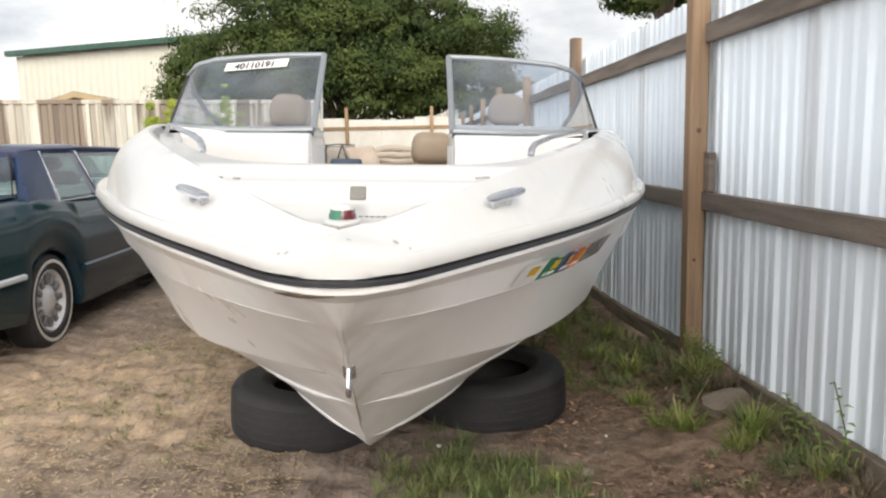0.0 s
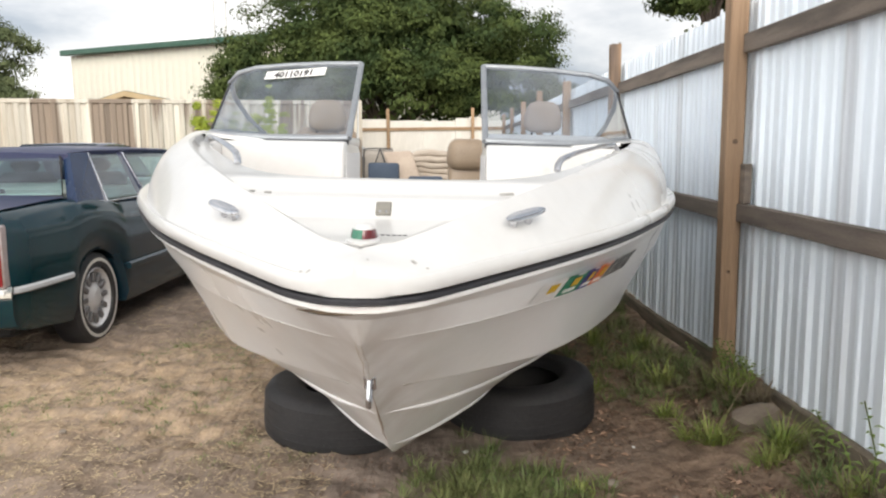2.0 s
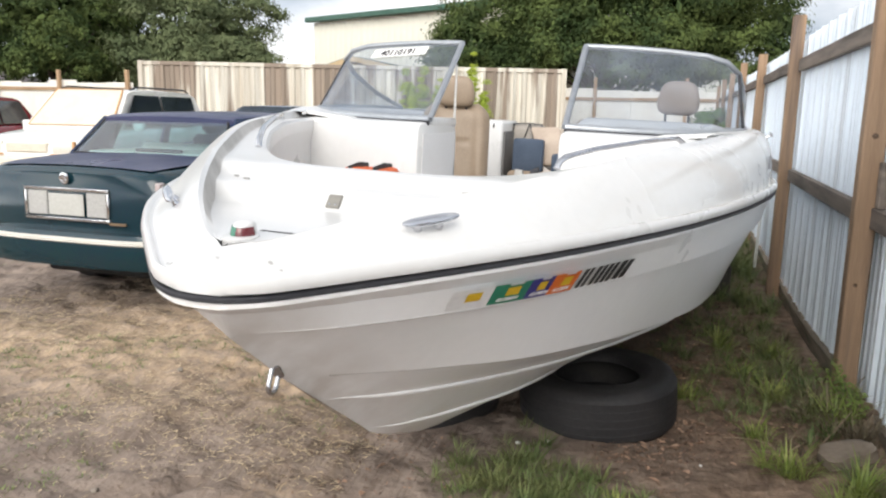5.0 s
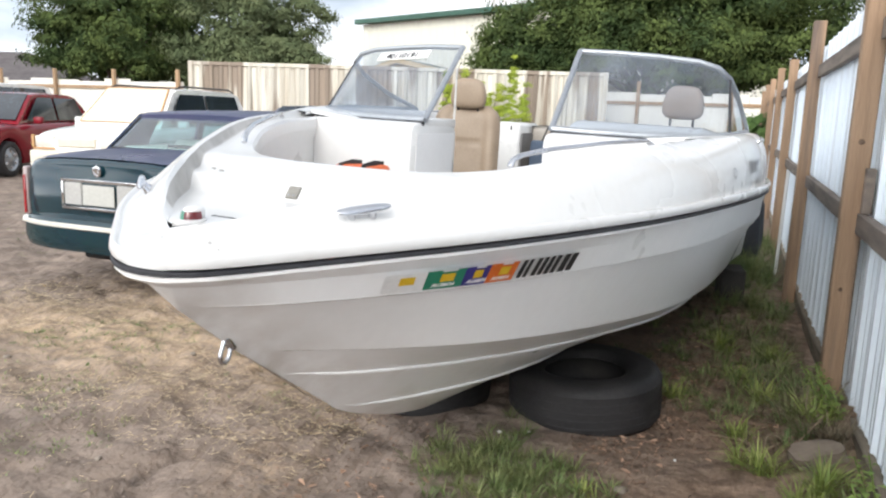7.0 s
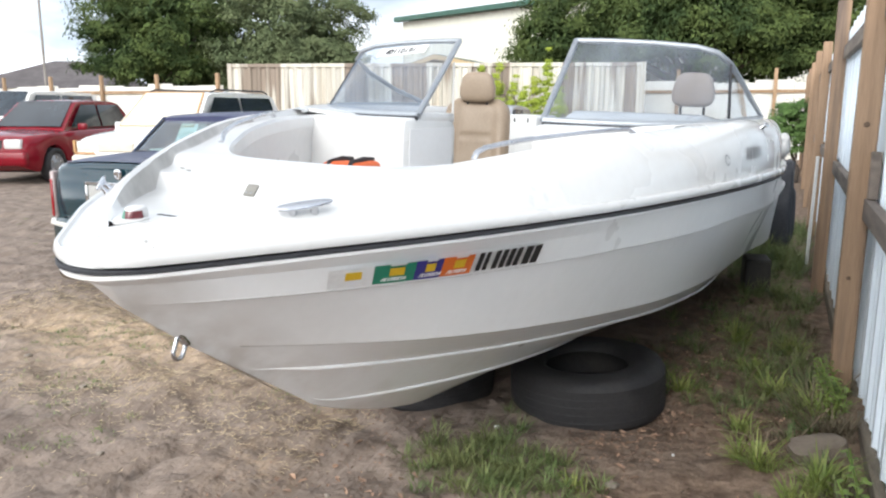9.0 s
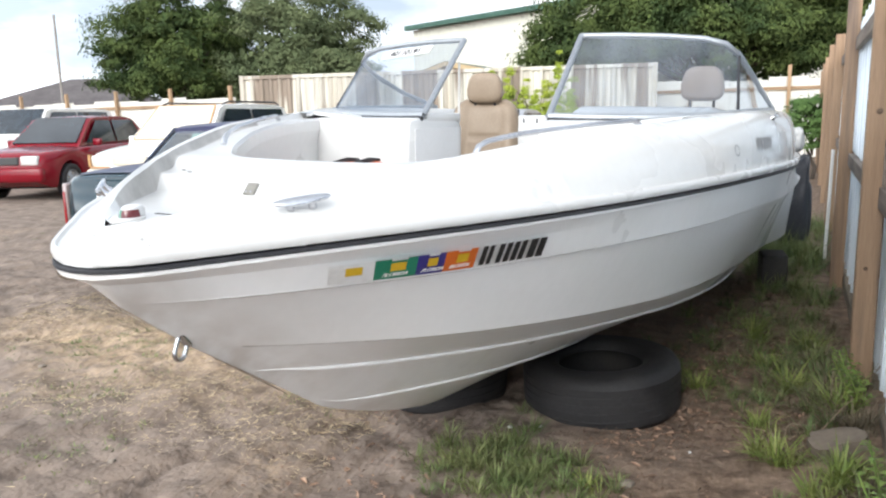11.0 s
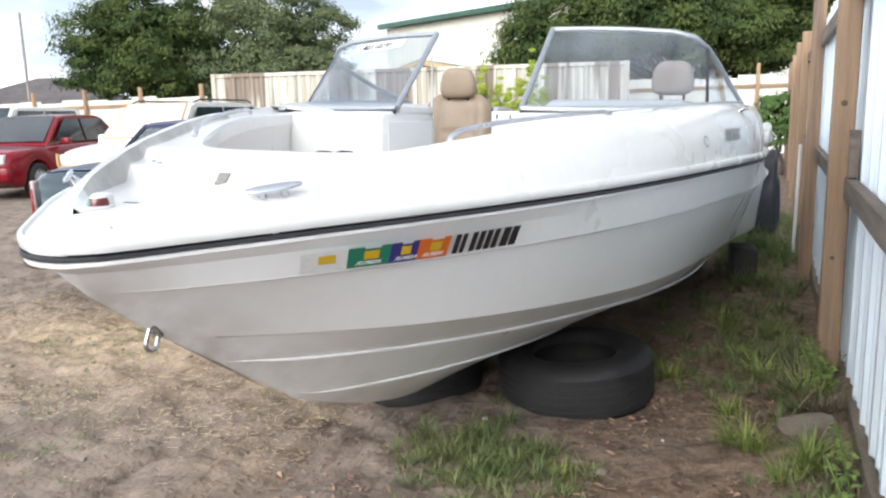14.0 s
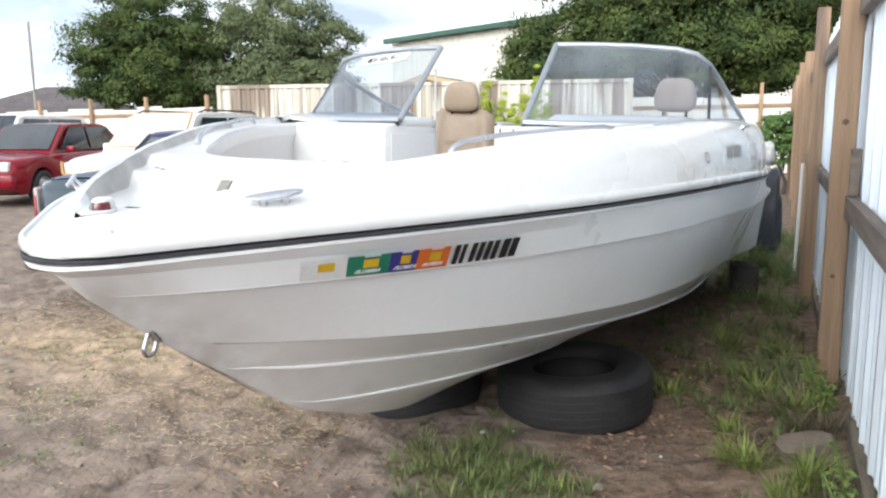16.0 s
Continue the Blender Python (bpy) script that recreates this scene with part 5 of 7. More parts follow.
def car_body(tab_w, tab_top, tab_bot, L, ys, crown=0.03, arches=(), arch_r=0.36, tuck=0.06):
    """Lofted body along +y: half width, top and bottom by place; wheel arches are cut from the lower side."""
    bm = bmesh.new()
    rows = []
    for y in ys:
        w, zt, zb = lerp_tab(tab_w, y), lerp_tab(tab_top, y), lerp_tab(tab_bot, y)
        for ay in arches:
            if abs(y - ay) < arch_r:
                zb = max(zb, 0.02 + math.sqrt(max(arch_r**2 - (y - ay) ** 2, 0.0)) + 0.30)
        h = zt - zb
        half = [(w - tuck * 0.9, zb), (w - tuck * 0.35, zb + 0.10 * h), (w - 0.012, zb + 0.3 * h), (w, zb + 0.55 * h), (w - 0.008, zb + 0.78 * h), (w - 0.035, zb + 0.92 * h), (w - 0.085, zt - 0.012), (w - 0.16, zt), (w * 0.5, zt + crown * 0.7), (0, zt + crown)]
        rows.append([(x, y, z) for x, z in half] + [(-x, y, z) for x, z in half[-2::-1]])
    vs = skin(bm, rows, close=True)
    bm.faces.new(vs[0][::-1])
    bm.faces.new(vs[-1])
    return bm


def cabin_pts(y0, y1, y2, y3, zb, zt, wb, wt, crown=0.02):
    """Corner points of a cabin: base front and rear, roof front and rear."""
    return dict(rb=(wb, y0, zb), rt=(wt, y1, zt), ft=(wt, y2, zt), fb=(wb, y3, zb), crown=crown)


def cabin_bm(c, n=10):
    bm = bmesh.new()
    rows = []
    (wb, y0, zb), (wt, y1, zt), (_, y2, _), (_, y3, _) = c["rb"], c["rt"], c["ft"], c["fb"]
    prof = [(y0, 0.0), (y0 + (y1 - y0) * 0.5, 0.52), (y0 + (y1 - y0) * 0.9, 0.93), (y1 + 0.12, 1.0), ((y1 + y2) / 2, 1.03), (y2 - 0.15, 1.0), (y2 + (y3 - y2) * 0.12, 0.92), (y2 + (y3 - y2) * 0.5, 0.55), (y3, 0.0)]
    for y, t in prof:
        z = zb + (zt - zb) * t
        w = wb + (wt - wb) * min(t, 1.0)
        rows.append([(w * k, y, (z + c["crown"] * (1 - k * k)) if abs(k) < 1 else z - 0.012 * t) for k in (-1, -0.96, -0.85, -0.45, 0, 0.45, 0.85, 0.96, 1)] + [(w * 1.0, y, zb - 0.05), (-w * 1.0, y, zb - 0.05)])
    vs = skin(bm, rows, close=True)
    bm.faces.new(vs[0][::-1])
    bm.faces.new(vs[-1])
    return bm


def pane_bm(a, b, c, d, off, n=6, sheet=False):
    """A pane through four corners, lying proud by the vector off; a thin sheet or a slab."""
    a, b, c, d, off = Vector(a), Vector(b), Vector(c), Vector(d), Vector(off)
    bm = bmesh.new()
    rows = []
    for j in range(n + 1):
        t = j / n
        rows.append([a.lerp(b, s_ / n).lerp(d.lerp(c, s_ / n), t) + off for s_ in range(n + 1)])
    skin(bm, rows)
    if sheet:
        return bm
    vs2 = bmesh.ops.extrude_face_region(bm, geom=list(bm.faces))
    bmesh.ops.translate(bm, vec=-off * 0.8, verts=[v for v in vs2["geom"] if isinstance(v, bmesh.types.BMVert)])
    return bm


def side_pane(c, s0, s1, side, lo=0.08, hi=0.88, rake0=None, rake1=None, sheet=False):
    """A side window between two places along the cabin."""
    wb, wt = c["rb"][0], c["rt"][0]
    zb, zt = c["rb"][2], c["rt"][2]

    def p(y, t):
        return (side * (wb + (wt - wb) * t + 0.002), y, zb + (zt - zb) * t)
    r0, r1 = rake0 or 0.0, rake1 or 0.0
    return pane_bm(p(s0, lo), p(s1, lo), p(s1 + r1, hi), p(s0 + r0, hi), (side * 0.008, 0, 0.002), sheet=sheet)


# --- the dark green sedan beside the boat, built along +y from its tail
M_PAINT_G = mat("dark_teal_paint", (0.005, 0.030, 0.033), 0.14, 0.0, col2=(0.006, 0.020, 0.036), big=0.8, fine=50, bump=0.01, spec=0.45, coat=0.25, stain=(0.02, 0.04, 0.05), stain_scale=2.0, stain_lo=0.6, stain_hi=0.9)
M_PAINT_G.node_tree.nodes["Principled BSDF"].inputs["IOR"].default_value = 1.42
M_PAINT_C = mat("deep_blue_paint", (0.012, 0.030, 0.075), 0.25, 0.0, col2=(0.010, 0.022, 0.055), big=1.5, fine=40, bump=0.01, spec=0.22)
M_PAINT_TOP = mat("faded_blue_clearcoat", (0.050, 0.050, 0.10), 0.35, 0.0, col2=(0.025, 0.040, 0.082), big=1.5, fine=40, bump=0.02, spec=0.22, coat=0.0)
sedan = thing("sedan_car", pose(-2.39, 4.41, 0, 0, 0, 0.0), "dark teal four-door sedan with chrome trim and whitewall tyres", "car")
W_ = [(0.0, 0.72), (0.06, 0.795), (0.30, 0.835), (1.1, 0.875), (2.6, 0.89), (4.0, 0.88), (4.9, 0.83), (5.2, 0.75), (5.28, 0.66)]
T_ = [(0.0, 0.985), (0.04, 1.02), (0.25, 1.040), (0.95, 1.065), (1.5, 1.02), (2.2, 1.0), (3.6, 0.99), (4.2, 0.985), (5.0, 0.87), (5.28, 0.78)]
B_ = [(0.0, 0.42), (0.06, 0.33), (0.4, 0.27), (1.0, 0.22), (4.5, 0.22), (5.28, 0.30)]
ys = [0.0, 0.02, 0.05, 0.1, 0.2, 0.35, 0.5] + [0.62 + 0.06 * k for k in range(16)] + [1.75, 2.0, 2.5, 3.0, 3.4, 3.6] + [3.70 + 0.06 * k for k in range(15)] + [4.75, 5.0, 5.15, 5.25, 5.28]
part("body", car_body(W_, T_, B_, 5.28, ys, 0.02, (1.06, 4.12)), M_PAINT_G, sedan, "glossy dark teal body", smooth=40)
bm = bmesh.new()
rows = []
for y in (0.06, 0.25, 0.6, 0.87):
    w, z = lerp_tab(W_, y) - 0.13, lerp_tab(T_, y) + 0.004
    rows.append([(w * k, y, z + 0.02 * (1 - k * k) + 0.006) for k in (-1, -0.6, -0.2, 0.2, 0.6, 1)])
skin(bm, rows)
part("boot_lid", bm, M_PAINT_TOP, sedan, "sun-faded purple-blue boot lid", smooth=50)
cab = cabin_pts(0.93, 1.22, 3.05, 4.0, 1.0, 1.405, 0.80, 0.63)
# roof on slim pillars, glazed all round, with the seats inside
bm = bmesh.new()
rows = []
for y, z, w in ((1.10, 1.368, 0.645), (1.17, 1.392, 0.638), (1.42, 1.405, 0.63), (2.2, 1.415, 0.63), (2.9, 1.405, 0.63), (3.09, 1.392, 0.635), (3.17, 1.372, 0.645)):
    rows.append([(w * k, y, z + 0.022 * (1 - k * k) - 0.012 * (abs(k) == 1)) for k in (-1, -0.96, -0.85, -0.45, 0, 0.45, 0.85, 0.96, 1)] + [(w * 0.98, y, z - 0.045), (-w * 0.98, y, z - 0.045)])
vs = skin(bm, rows, close=True)
bm.faces.new(vs[0][::-1])
bm.faces.new(vs[-1])
part("roof", bm, M_PAINT_TOP, sedan, "sun-faded dark blue roof", smooth=45)
M_CAR_GLAZE = sheet_glass("green_tinted_car_glass", (0.50, 0.70, 0.72), 0.22, 0.06)
pane = part("rear_window", pane_bm((-0.755, 0.885, 1.072), (0.70, 0.885, 1.072), (0.575, 1.135, 1.36), (-0.615, 1.135, 1.36), (0, -0.012, 0.010), sheet=True), M_CAR_GLAZE, sedan, "tinted rear window", smooth=60)
facing_out(pane, (0, -1, 0.5))
bm = bmesh.new()
tube(bm, [(-0.615, 1.12, 1.37), (-0.755, 0.87, 1.078), (0.70, 0.87, 1.078), (0.575, 1.12, 1.37)], 0.011, 6)
part("window_seal", bm, mat("black_window_seal", (0.02, 0.02, 0.022), 0.6), pane, "black rubber seal")
pane = part("windshield", pane_bm((-0.74, 3.97, 1.06), (0.74, 3.97, 1.06), (0.56, 3.15, 1.385), (-0.56, 3.15, 1.385), (0, 0.018, 0.02), sheet=True), M_CAR_GLAZE, sedan, "windshield", smooth=60)
facing_out(pane, (0, -1, -0.5))
M_CAR_IN = mat("grey_green_upholstery", (0.62, 0.66, 0.60), 0.9, col2=(0.52, 0.56, 0.52), fine=60, bump=0.2)
bm = bmesh.new()
box(bm, (-0.66, 0.925, 0.98), (0.64, 3.90, 1.096), 0.01)
part("parcel_shelf", bm, M_CAR_IN, sedan, "pale rear shelf")
bm = bmesh.new()
box(bm, (-0.58, 1.42, 1.03), (0.58, 1.55, 1.15), 0.05)
part("rear_seat_back", bm, M_CAR_IN, sedan, "grey-green rear seat back", smooth=50)
bm = bmesh.new()
box(bm, (-0.22, 0.95, 1.09), (0.22, 1.02, 1.125), 0.015)
part("brake_light_housing", bm, mat("black_lamp_housing", (0.03, 0.03, 0.035), 0.6), sedan, "long dark lamp housing on the shelf", smooth=50)
M_CAR_SEAT = mat("dark_seat_cloth", (0.10, 0.105, 0.105), 0.9, col2=(0.07, 0.075, 0.08), fine=60, bump=0.2)
for sx in (-0.31, 0.31):
    bm = bmesh.new()
    box(bm, (sx - 0.25, 2.15, 1.05), (sx + 0.25, 2.30, 1.21), 0.055)
    box(bm, (sx - 0.13, 2.16, 1.215), (sx + 0.13, 2.26, 1.33), 0.045)
    part("front_seat", bm, M_CAR_SEAT, sedan, "dark front seat with headrest", smooth=50)
for side in (1, -1):
    for name, pts in (("rear_pillar", ((0.82, 0.83, 1.03), (0.805, 1.31, 1.0), (0.655, 1.40, 1.38), (0.645, 1.115, 1.38), (0.725, 0.875, 1.06), (0.59, 1.13, 1.362))),
                      ("door_pillar", ((0.805, 1.97, 1.0), (0.805, 2.06, 1.0), (0.65, 2.00, 1.38), (0.65, 1.92, 1.38), (0.77, 1.97, 1.0), (0.77, 2.06, 1.0), (0.62, 2.00, 1.38), (0.62, 1.92, 1.38))),
                      ("front_pillar", ((0.80, 3.55, 1.0), (0.79, 4.0, 1.0), (0.645, 3.15, 1.385), (0.65, 3.05, 1.385), (0.74, 3.97, 1.04), (0.56, 3.13, 1.38)))):
        bm = bmesh.new()
        for p_ in pts:
            bm.verts.new((side * p_[0], p_[1], p_[2]))
        bmesh.ops.convex_hull(bm, input=bm.verts)
        part(name, bm, M_PAINT_TOP if name != "rear_pillar" else M_PAINT_C, sedan, "dark blue roof pillar")
for side in (1, -1):
    rear_pane = part("rear_door_window", side_pane(cab, 1.33, 1.97, side, rake0=0.05, rake1=-0.05, sheet=True), M_CAR_GLAZE, sedan, "tinted rear door window")
    front_pane = part("front_door_window", side_pane(cab, 2.06, 3.50, side, rake0=-0.05, rake1=-0.40, sheet=True), M_CAR_GLAZE, sedan, "tinted front door window")
    facing_out(rear_pane, (1, -1, 0))
    facing_out(front_pane, (1, -1, 0))
    for a0, a1, r0 in ((1.31, 2.01, 0.06), (2.01, 3.55, -0.05)):
        def cp(y, t):
            return (side * (cab["rb"][0] + (cab["rt"][0] - cab["rb"][0]) * t + 0.012), y, cab["rb"][2] + (cab["rt"][2] - cab["rb"][2]) * t)
        bm = bmesh.new()
        tube(bm, [cp(a1, 0.03), cp(a0, 0.03), cp(a0 + r0, 0.93)], 0.0065, 6)
        part("window_trim", bm, M_STEEL, sedan, "thin chrome window trim")
    # tail lamp
    bm = bmesh.new()
    box(bm, (side * 0.755 - 0.021, -0.015, 0.585), (side * 0.755 + 0.021, 0.06, 0.965), 0.012)
    lamp = part("tail_lamp", bm, mat("clear_lens", (0.42, 0.38, 0.37), 0.2, col2=(0.30, 0.22, 0.21), fine=50, coat=0.3), sedan, "tall tail lamp, clear above and red below", smooth=40)
    bm = bmesh.new()
    box(bm, (side * 0.755 - 0.013, -0.022, 0.60), (side * 0.755 + 0.013, 0.05, 0.90), 0.006)
    part("red_lens", bm, mat("red_lens_car", (0.30, 0.016, 0.022), 0.2, col2=(0.20, 0.010, 0.014), fine=60, coat=0.3), lamp, "red lower lens", smooth=40)
    bm = bmesh.new()
    box(bm, (side * 0.755 - 0.024, -0.03, 0.545), (side * 0.755 + 0.024, 0.09, 0.583), 0.006)
    part("lamp_foot", bm, mat("white_lamp_foot", (0.72, 0.72, 0.70), 0.4), lamp, "white plastic foot of the tail lamp", smooth=40)
    # bumper mouldings
    bm = bmesh.new()
    pts = []
    for y in (0.045, 0.08, 0.16, 0.3, 0.5, 0.62):
        pts.append((side * (lerp_tab(W_, y) + 0.004), y, 0.565))
    tube(bm, pts, 0.017, 6, flat=1.3)
    part("side_moulding", bm, mat("grey_side_strip", (0.48, 0.50, 0.52), 0.3, col2=(0.40, 0.42, 0.44), fine=30), sedan, "bright side moulding")
    bm = bmesh.new()
    tube(bm, [(side * (lerp_tab(W_, y) + 0.004), y, 0.50) for y in (1.43, 2.4, 3.0, 3.68)], 0.022, 6, flat=1.3)
    part("door_moulding", bm, M_PAINT_G, sedan, "dark door moulding")
    bm = bmesh.new()
    tube(bm, [(side * (lerp_tab(W_, y) - 0.028), y, 0.90) for y in (0.2, 0.8, 1.6, 2.6, 3.6)], 0.006, 6)
    part("pin_stripe", bm, mat("grey_stripe", (0.2, 0.26, 0.28), 0.3), sedan, "thin pale stripe")
bm = bmesh.new()
rows = []
for k in range(15):
    x = -0.80 + 1.60 * k / 14
    bend = 0.10 * (abs(x) / 0.80) ** 4
    rows.append([(x, bend - d, z) for d, z in ((0.0, 0.60), (0.075, 0.595), (0.09, 0.565), (0.09, 0.42), (0.06, 0.35), (0.0, 0.34))])
skin(bm, rows)
bumper = part("rear_bumper", bm, M_PAINT_G, sedan, "dark body-coloured rear bumper", smooth=40)
bm = bmesh.new()
tube(bm, [(-0.80 + 1.60 * k / 14, 0.10 * (abs(-0.80 + 1.60 * k / 14) / 0.80) ** 4 - 0.092, 0.545) for k in range(15)], 0.022, 6, flat=0.9)
part("bumper_strip", bm, mat("pale_bumper_strip", (0.60, 0.58, 0.52), 0.4, col2=(0.52, 0.50, 0.45), fine=30), bumper, "bright bumper strip", smooth=40)
bm = bmesh.new()
for lo, hi in (((-0.365, -0.03, 0.875), (0.365, 0.02, 0.90)), ((-0.365, -0.03, 0.665), (0.365, 0.02, 0.69)), ((-0.365, -0.03, 0.69), (-0.345, 0.02, 0.875)), ((0.345, -0.03, 0.69), (0.365, 0.02, 0.875))):
    box(bm, lo, hi, 0.006)
surround = part("plate_surround", bm, M_CHROME, sedan, "chrome plate surround", smooth=40)
for sx in (-1, 1):
    bm = bmesh.new()
    box(bm, (sx * 0.255 - 0.085, -0.02, 0.70), (sx * 0.255 + 0.085, 0.0, 0.87), 0.006)
    part("reversing_lamp", bm, mat("pale_lens", (0.42, 0.42, 0.40), 0.2, col2=(0.32, 0.32, 0.31), fine=60, coat=0.4), surround, "pale reversing lamp")
bm = bmesh.new()
box(bm, (-0.152, -0.026, 0.705), (0.152, -0.018, 0.857), 0.003)
plate = part("number_plate", bm, mat("worn_plate", (0.44, 0.44, 0.41), 0.5, col2=(0.36, 0.36, 0.33), fine=40), surround, "white number plate with plain marks")
bm = bmesh.new()
lathe(bm, [(0.0, 0.0), (0.040, 0.0), (0.040, 0.007), (0.030, 0.010), (0.027, 0.004), (0.016, 0.004), (0.013, 0.010), (0.0, 0.011)], 24, pose(0, -0.022, 0.965) @ pose(0, 0, 0, 96, 0, 0))
part("boot_badge", bm, M_CHROME, sedan, "round chrome badge", smooth=40)
bm = bmesh.new()
box(bm, (0.36, -0.026, 0.655), (0.50, -0.012, 0.672), 0.002)
part("script_badge", bm, mat("bronze_script", (0.25, 0.17, 0.10), 0.4, 0.6), sedan, "small script badge")
wheel_set(sedan, [(0.705, 1.06, 1), (-0.705, 1.06, -1), (0.715, 4.12, 1), (-0.715, 4.12, -1)], 0.335, 0.21, "chrome", True)
bm = bmesh.new()
box(bm, (-0.58, 0.35, 0.20), (0.58, 4.9, 0.34), 0.02)
part("underbody", bm, mat("black_underbody", (0.012, 0.012, 0.012), 0.8), sedan, "black underbody")


# --- other parked cars
def parked_car(name, m, label, paint, L, W, H, belt, hood, cabin, arches, R, glass=None, roof=None, lamp=True, rails=False, lamp_c=(0.6, 0.6, 0.58), plastic=None):
    """A car built along +y from its nose at y = 0."""
    car = thing(name, m, label, "car")
    hw = W / 2
    tw = [(0.0, hw * 0.78), (0.1, hw * 0.90), (0.4, hw * 0.97), (L * 0.5, hw), (L - 0.3, hw * 0.96), (L, hw * 0.86)]
    tt = [(0.0, hood - 0.20), (0.08, hood - 0.10), (0.35, hood - 0.03), (cabin[0], belt), (cabin[3], belt + 0.02), (L, belt - 0.05)]
    tb = [(0.0, 0.36), (0.3, 0.24), (L - 0.4, 0.24), (L, 0.38)]
    ys = sorted(set([0.0, 0.03, 0.08, 0.16, 0.3, L - 0.2, L - 0.06, L] + [0.3 + 0.1 * k for k in range(int((L - 0.5) / 0.1))]))
    part("body", car_body(tw, tt, tb, L, ys, 0.03, arches, R + 0.05), paint, car, smooth=40)
    c = cabin_pts(cabin[0], cabin[1], cabin[2], cabin[3], belt + 0.01, H, hw - 0.10, hw - 0.24)
    part("cabin", cabin_bm(c), roof or paint, car, smooth=45)
    zb, zt = belt + 0.01, H
    g = glass or M_GLASS_CAR
    part("windshield", pane_bm((-hw + 0.18, cabin[0] + 0.06, zb + 0.04), (hw - 0.18, cabin[0] + 0.06, zb + 0.04), (hw - 0.32, cabin[1] - 0.02, zt - 0.03), (-hw + 0.32, cabin[1] - 0.02, zt - 0.03), (0, -0.03, 0.035)), g, car, "windshield", smooth=60)
    if glass:
        cs = [(-hw + 0.18, cabin[0] + 0.03, zb + 0.075), (hw - 0.18, cabin[0] + 0.03, zb + 0.075), (hw - 0.32, cabin[1] - 0.05, zt + 0.005), (-hw + 0.32, cabin[1] - 0.05, zt + 0.005)]
        for pa, pb in zip(cs, cs[1:] + cs[:1]):
            bm = bmesh.new()
            tube(bm, [pa, pb], 0.016, 6, flat=0.4)
            part("tape_strip", bm, M_TAPE, car, "orange masking tape")
    for side in (1, -1):
        mid = (cabin[0] + cabin[3]) / 2
        for s0, s1, r0, r1 in ((cabin[0] + 0.30, mid - 0.05, (cabin[1] - cabin[0]) * 0.75, 0.0), (mid + 0.03, cabin[3] - 0.35, 0.0, (cabin[2] - cabin[3]) * 0.35)):
            part("door_window", side_pane(c, s0, s1, side, rake0=r0, rake1=r1), M_GLASS_CAR, car, "dark door window")
        if lamp:
            bm = bmesh.new()
            box(bm, (side * (hw - 0.34) - 0.17, -0.01, hood - 0.28), (side * (hw - 0.34) + 0.17, 0.22, hood - 0.10), 0.03, seg=2)
            part("headlamp", bm, mat("headlamp_" + name, lamp_c, 0.15, col2=tuple(k * 0.8 for k in lamp_c), fine=30, coat=0.6), car, "clear headlamp", smooth=40)
            if glass:
                bm = bmesh.new()
                box(bm, (side * (hw - 0.34) - 0.19, -0.03, hood - 0.31), (side * (hw - 0.34) + 0.19, -0.005, hood - 0.28), 0.004)
                box(bm, (side * (hw - 0.15) - 0.02, -0.03, hood - 0.28), (side * (hw - 0.15) + 0.02, 0.02, hood - 0.09), 0.004)
                part("lamp_tape", bm, M_TAPE, car, "orange masking tape")
        bm = bmesh.new()
        box(bm, (side * (hw + 0.08) - 0.09, cabin[0] + 0.35, belt + 0.0), (side * (hw + 0.08) + 0.09, cabin[0] + 0.47, belt + 0.14), 0.03, seg=2)
        part("wing_mirror", bm, paint, car, smooth=50)
        if rails:
            bm = bmesh.new()
            tube(bm, [(side * (hw - 0.28), cabin[1] + 0.1, H + 0.01), (side * (hw - 0.27), cabin[1] + 0.3, H + 0.06), (side * (hw - 0.27), cabin[2] - 0.3, H + 0.06), (side * (hw - 0.28), cabin[2] - 0.1, H + 0.01)], 0.016, 6)
            part("roof_rail", bm, M_BLACK, car, "black roof rail")
    bm = bmesh.new()
    box(bm, (-hw + 0.08, -0.05, 0.36), (hw - 0.08, 0.10, hood - 0.32), 0.05, seg=2)
    part("front_bumper", bm, plastic or paint, car, smooth=50)
    bm = bmesh.new()
    box(bm, (-0.34, -0.025, hood - 0.27), (0.34, 0.06, hood - 0.12), 0.02)
    part("grille", bm, mat("dark_grille", (0.05, 0.05, 0.05), 0.5) if not plastic else plastic, car)
    wheel_set(car, [(hw - 0.10, arches[0], 1), (-hw + 0.10, arches[0], -1), (hw - 0.10, arches[1], 1), (-hw + 0.10, arches[1], -1)], R, 0.20, "alloy")
    bm = bmesh.new()
    box(bm, (-hw + 0.15, 0.3, 0.22), (hw - 0.15, L - 0.3, 0.36), 0.02)
    part("underbody", bm, mat("black_underbody", (0.012, 0.012, 0.012), 0.8), car)
    return car


M_WHITE_P = mat("white_car_paint", (0.72, 0.71, 0.68), 0.25, col2=(0.66, 0.65, 0.62), fine=30, bump=0.01, coat=0.5)
M_FILM = mat("masking_film", (0.62, 0.57, 0.47), 0.5, col2=(0.54, 0.49, 0.40), big=4, fine=30, bump=0.4)
M_TAPE = mat("orange_masking_tape", (0.52, 0.30, 0.14), 0.6, col2=(0.42, 0.23, 0.10), fine=30)
M_RED_P = mat("red_car_paint", (0.20, 0.005, 0.014), 0.2, 0.0, col2=(0.15, 0.004, 0.010), fine=30, bump=0.01, spec=0.3, coat=0.2)
M_BLUE_P = mat("dark_blue_car_paint", (0.02, 0.025, 0.07), 0.2, 0.2, col2=(0.015, 0.02, 0.05), fine=30, bump=0.01, coat=0.8)
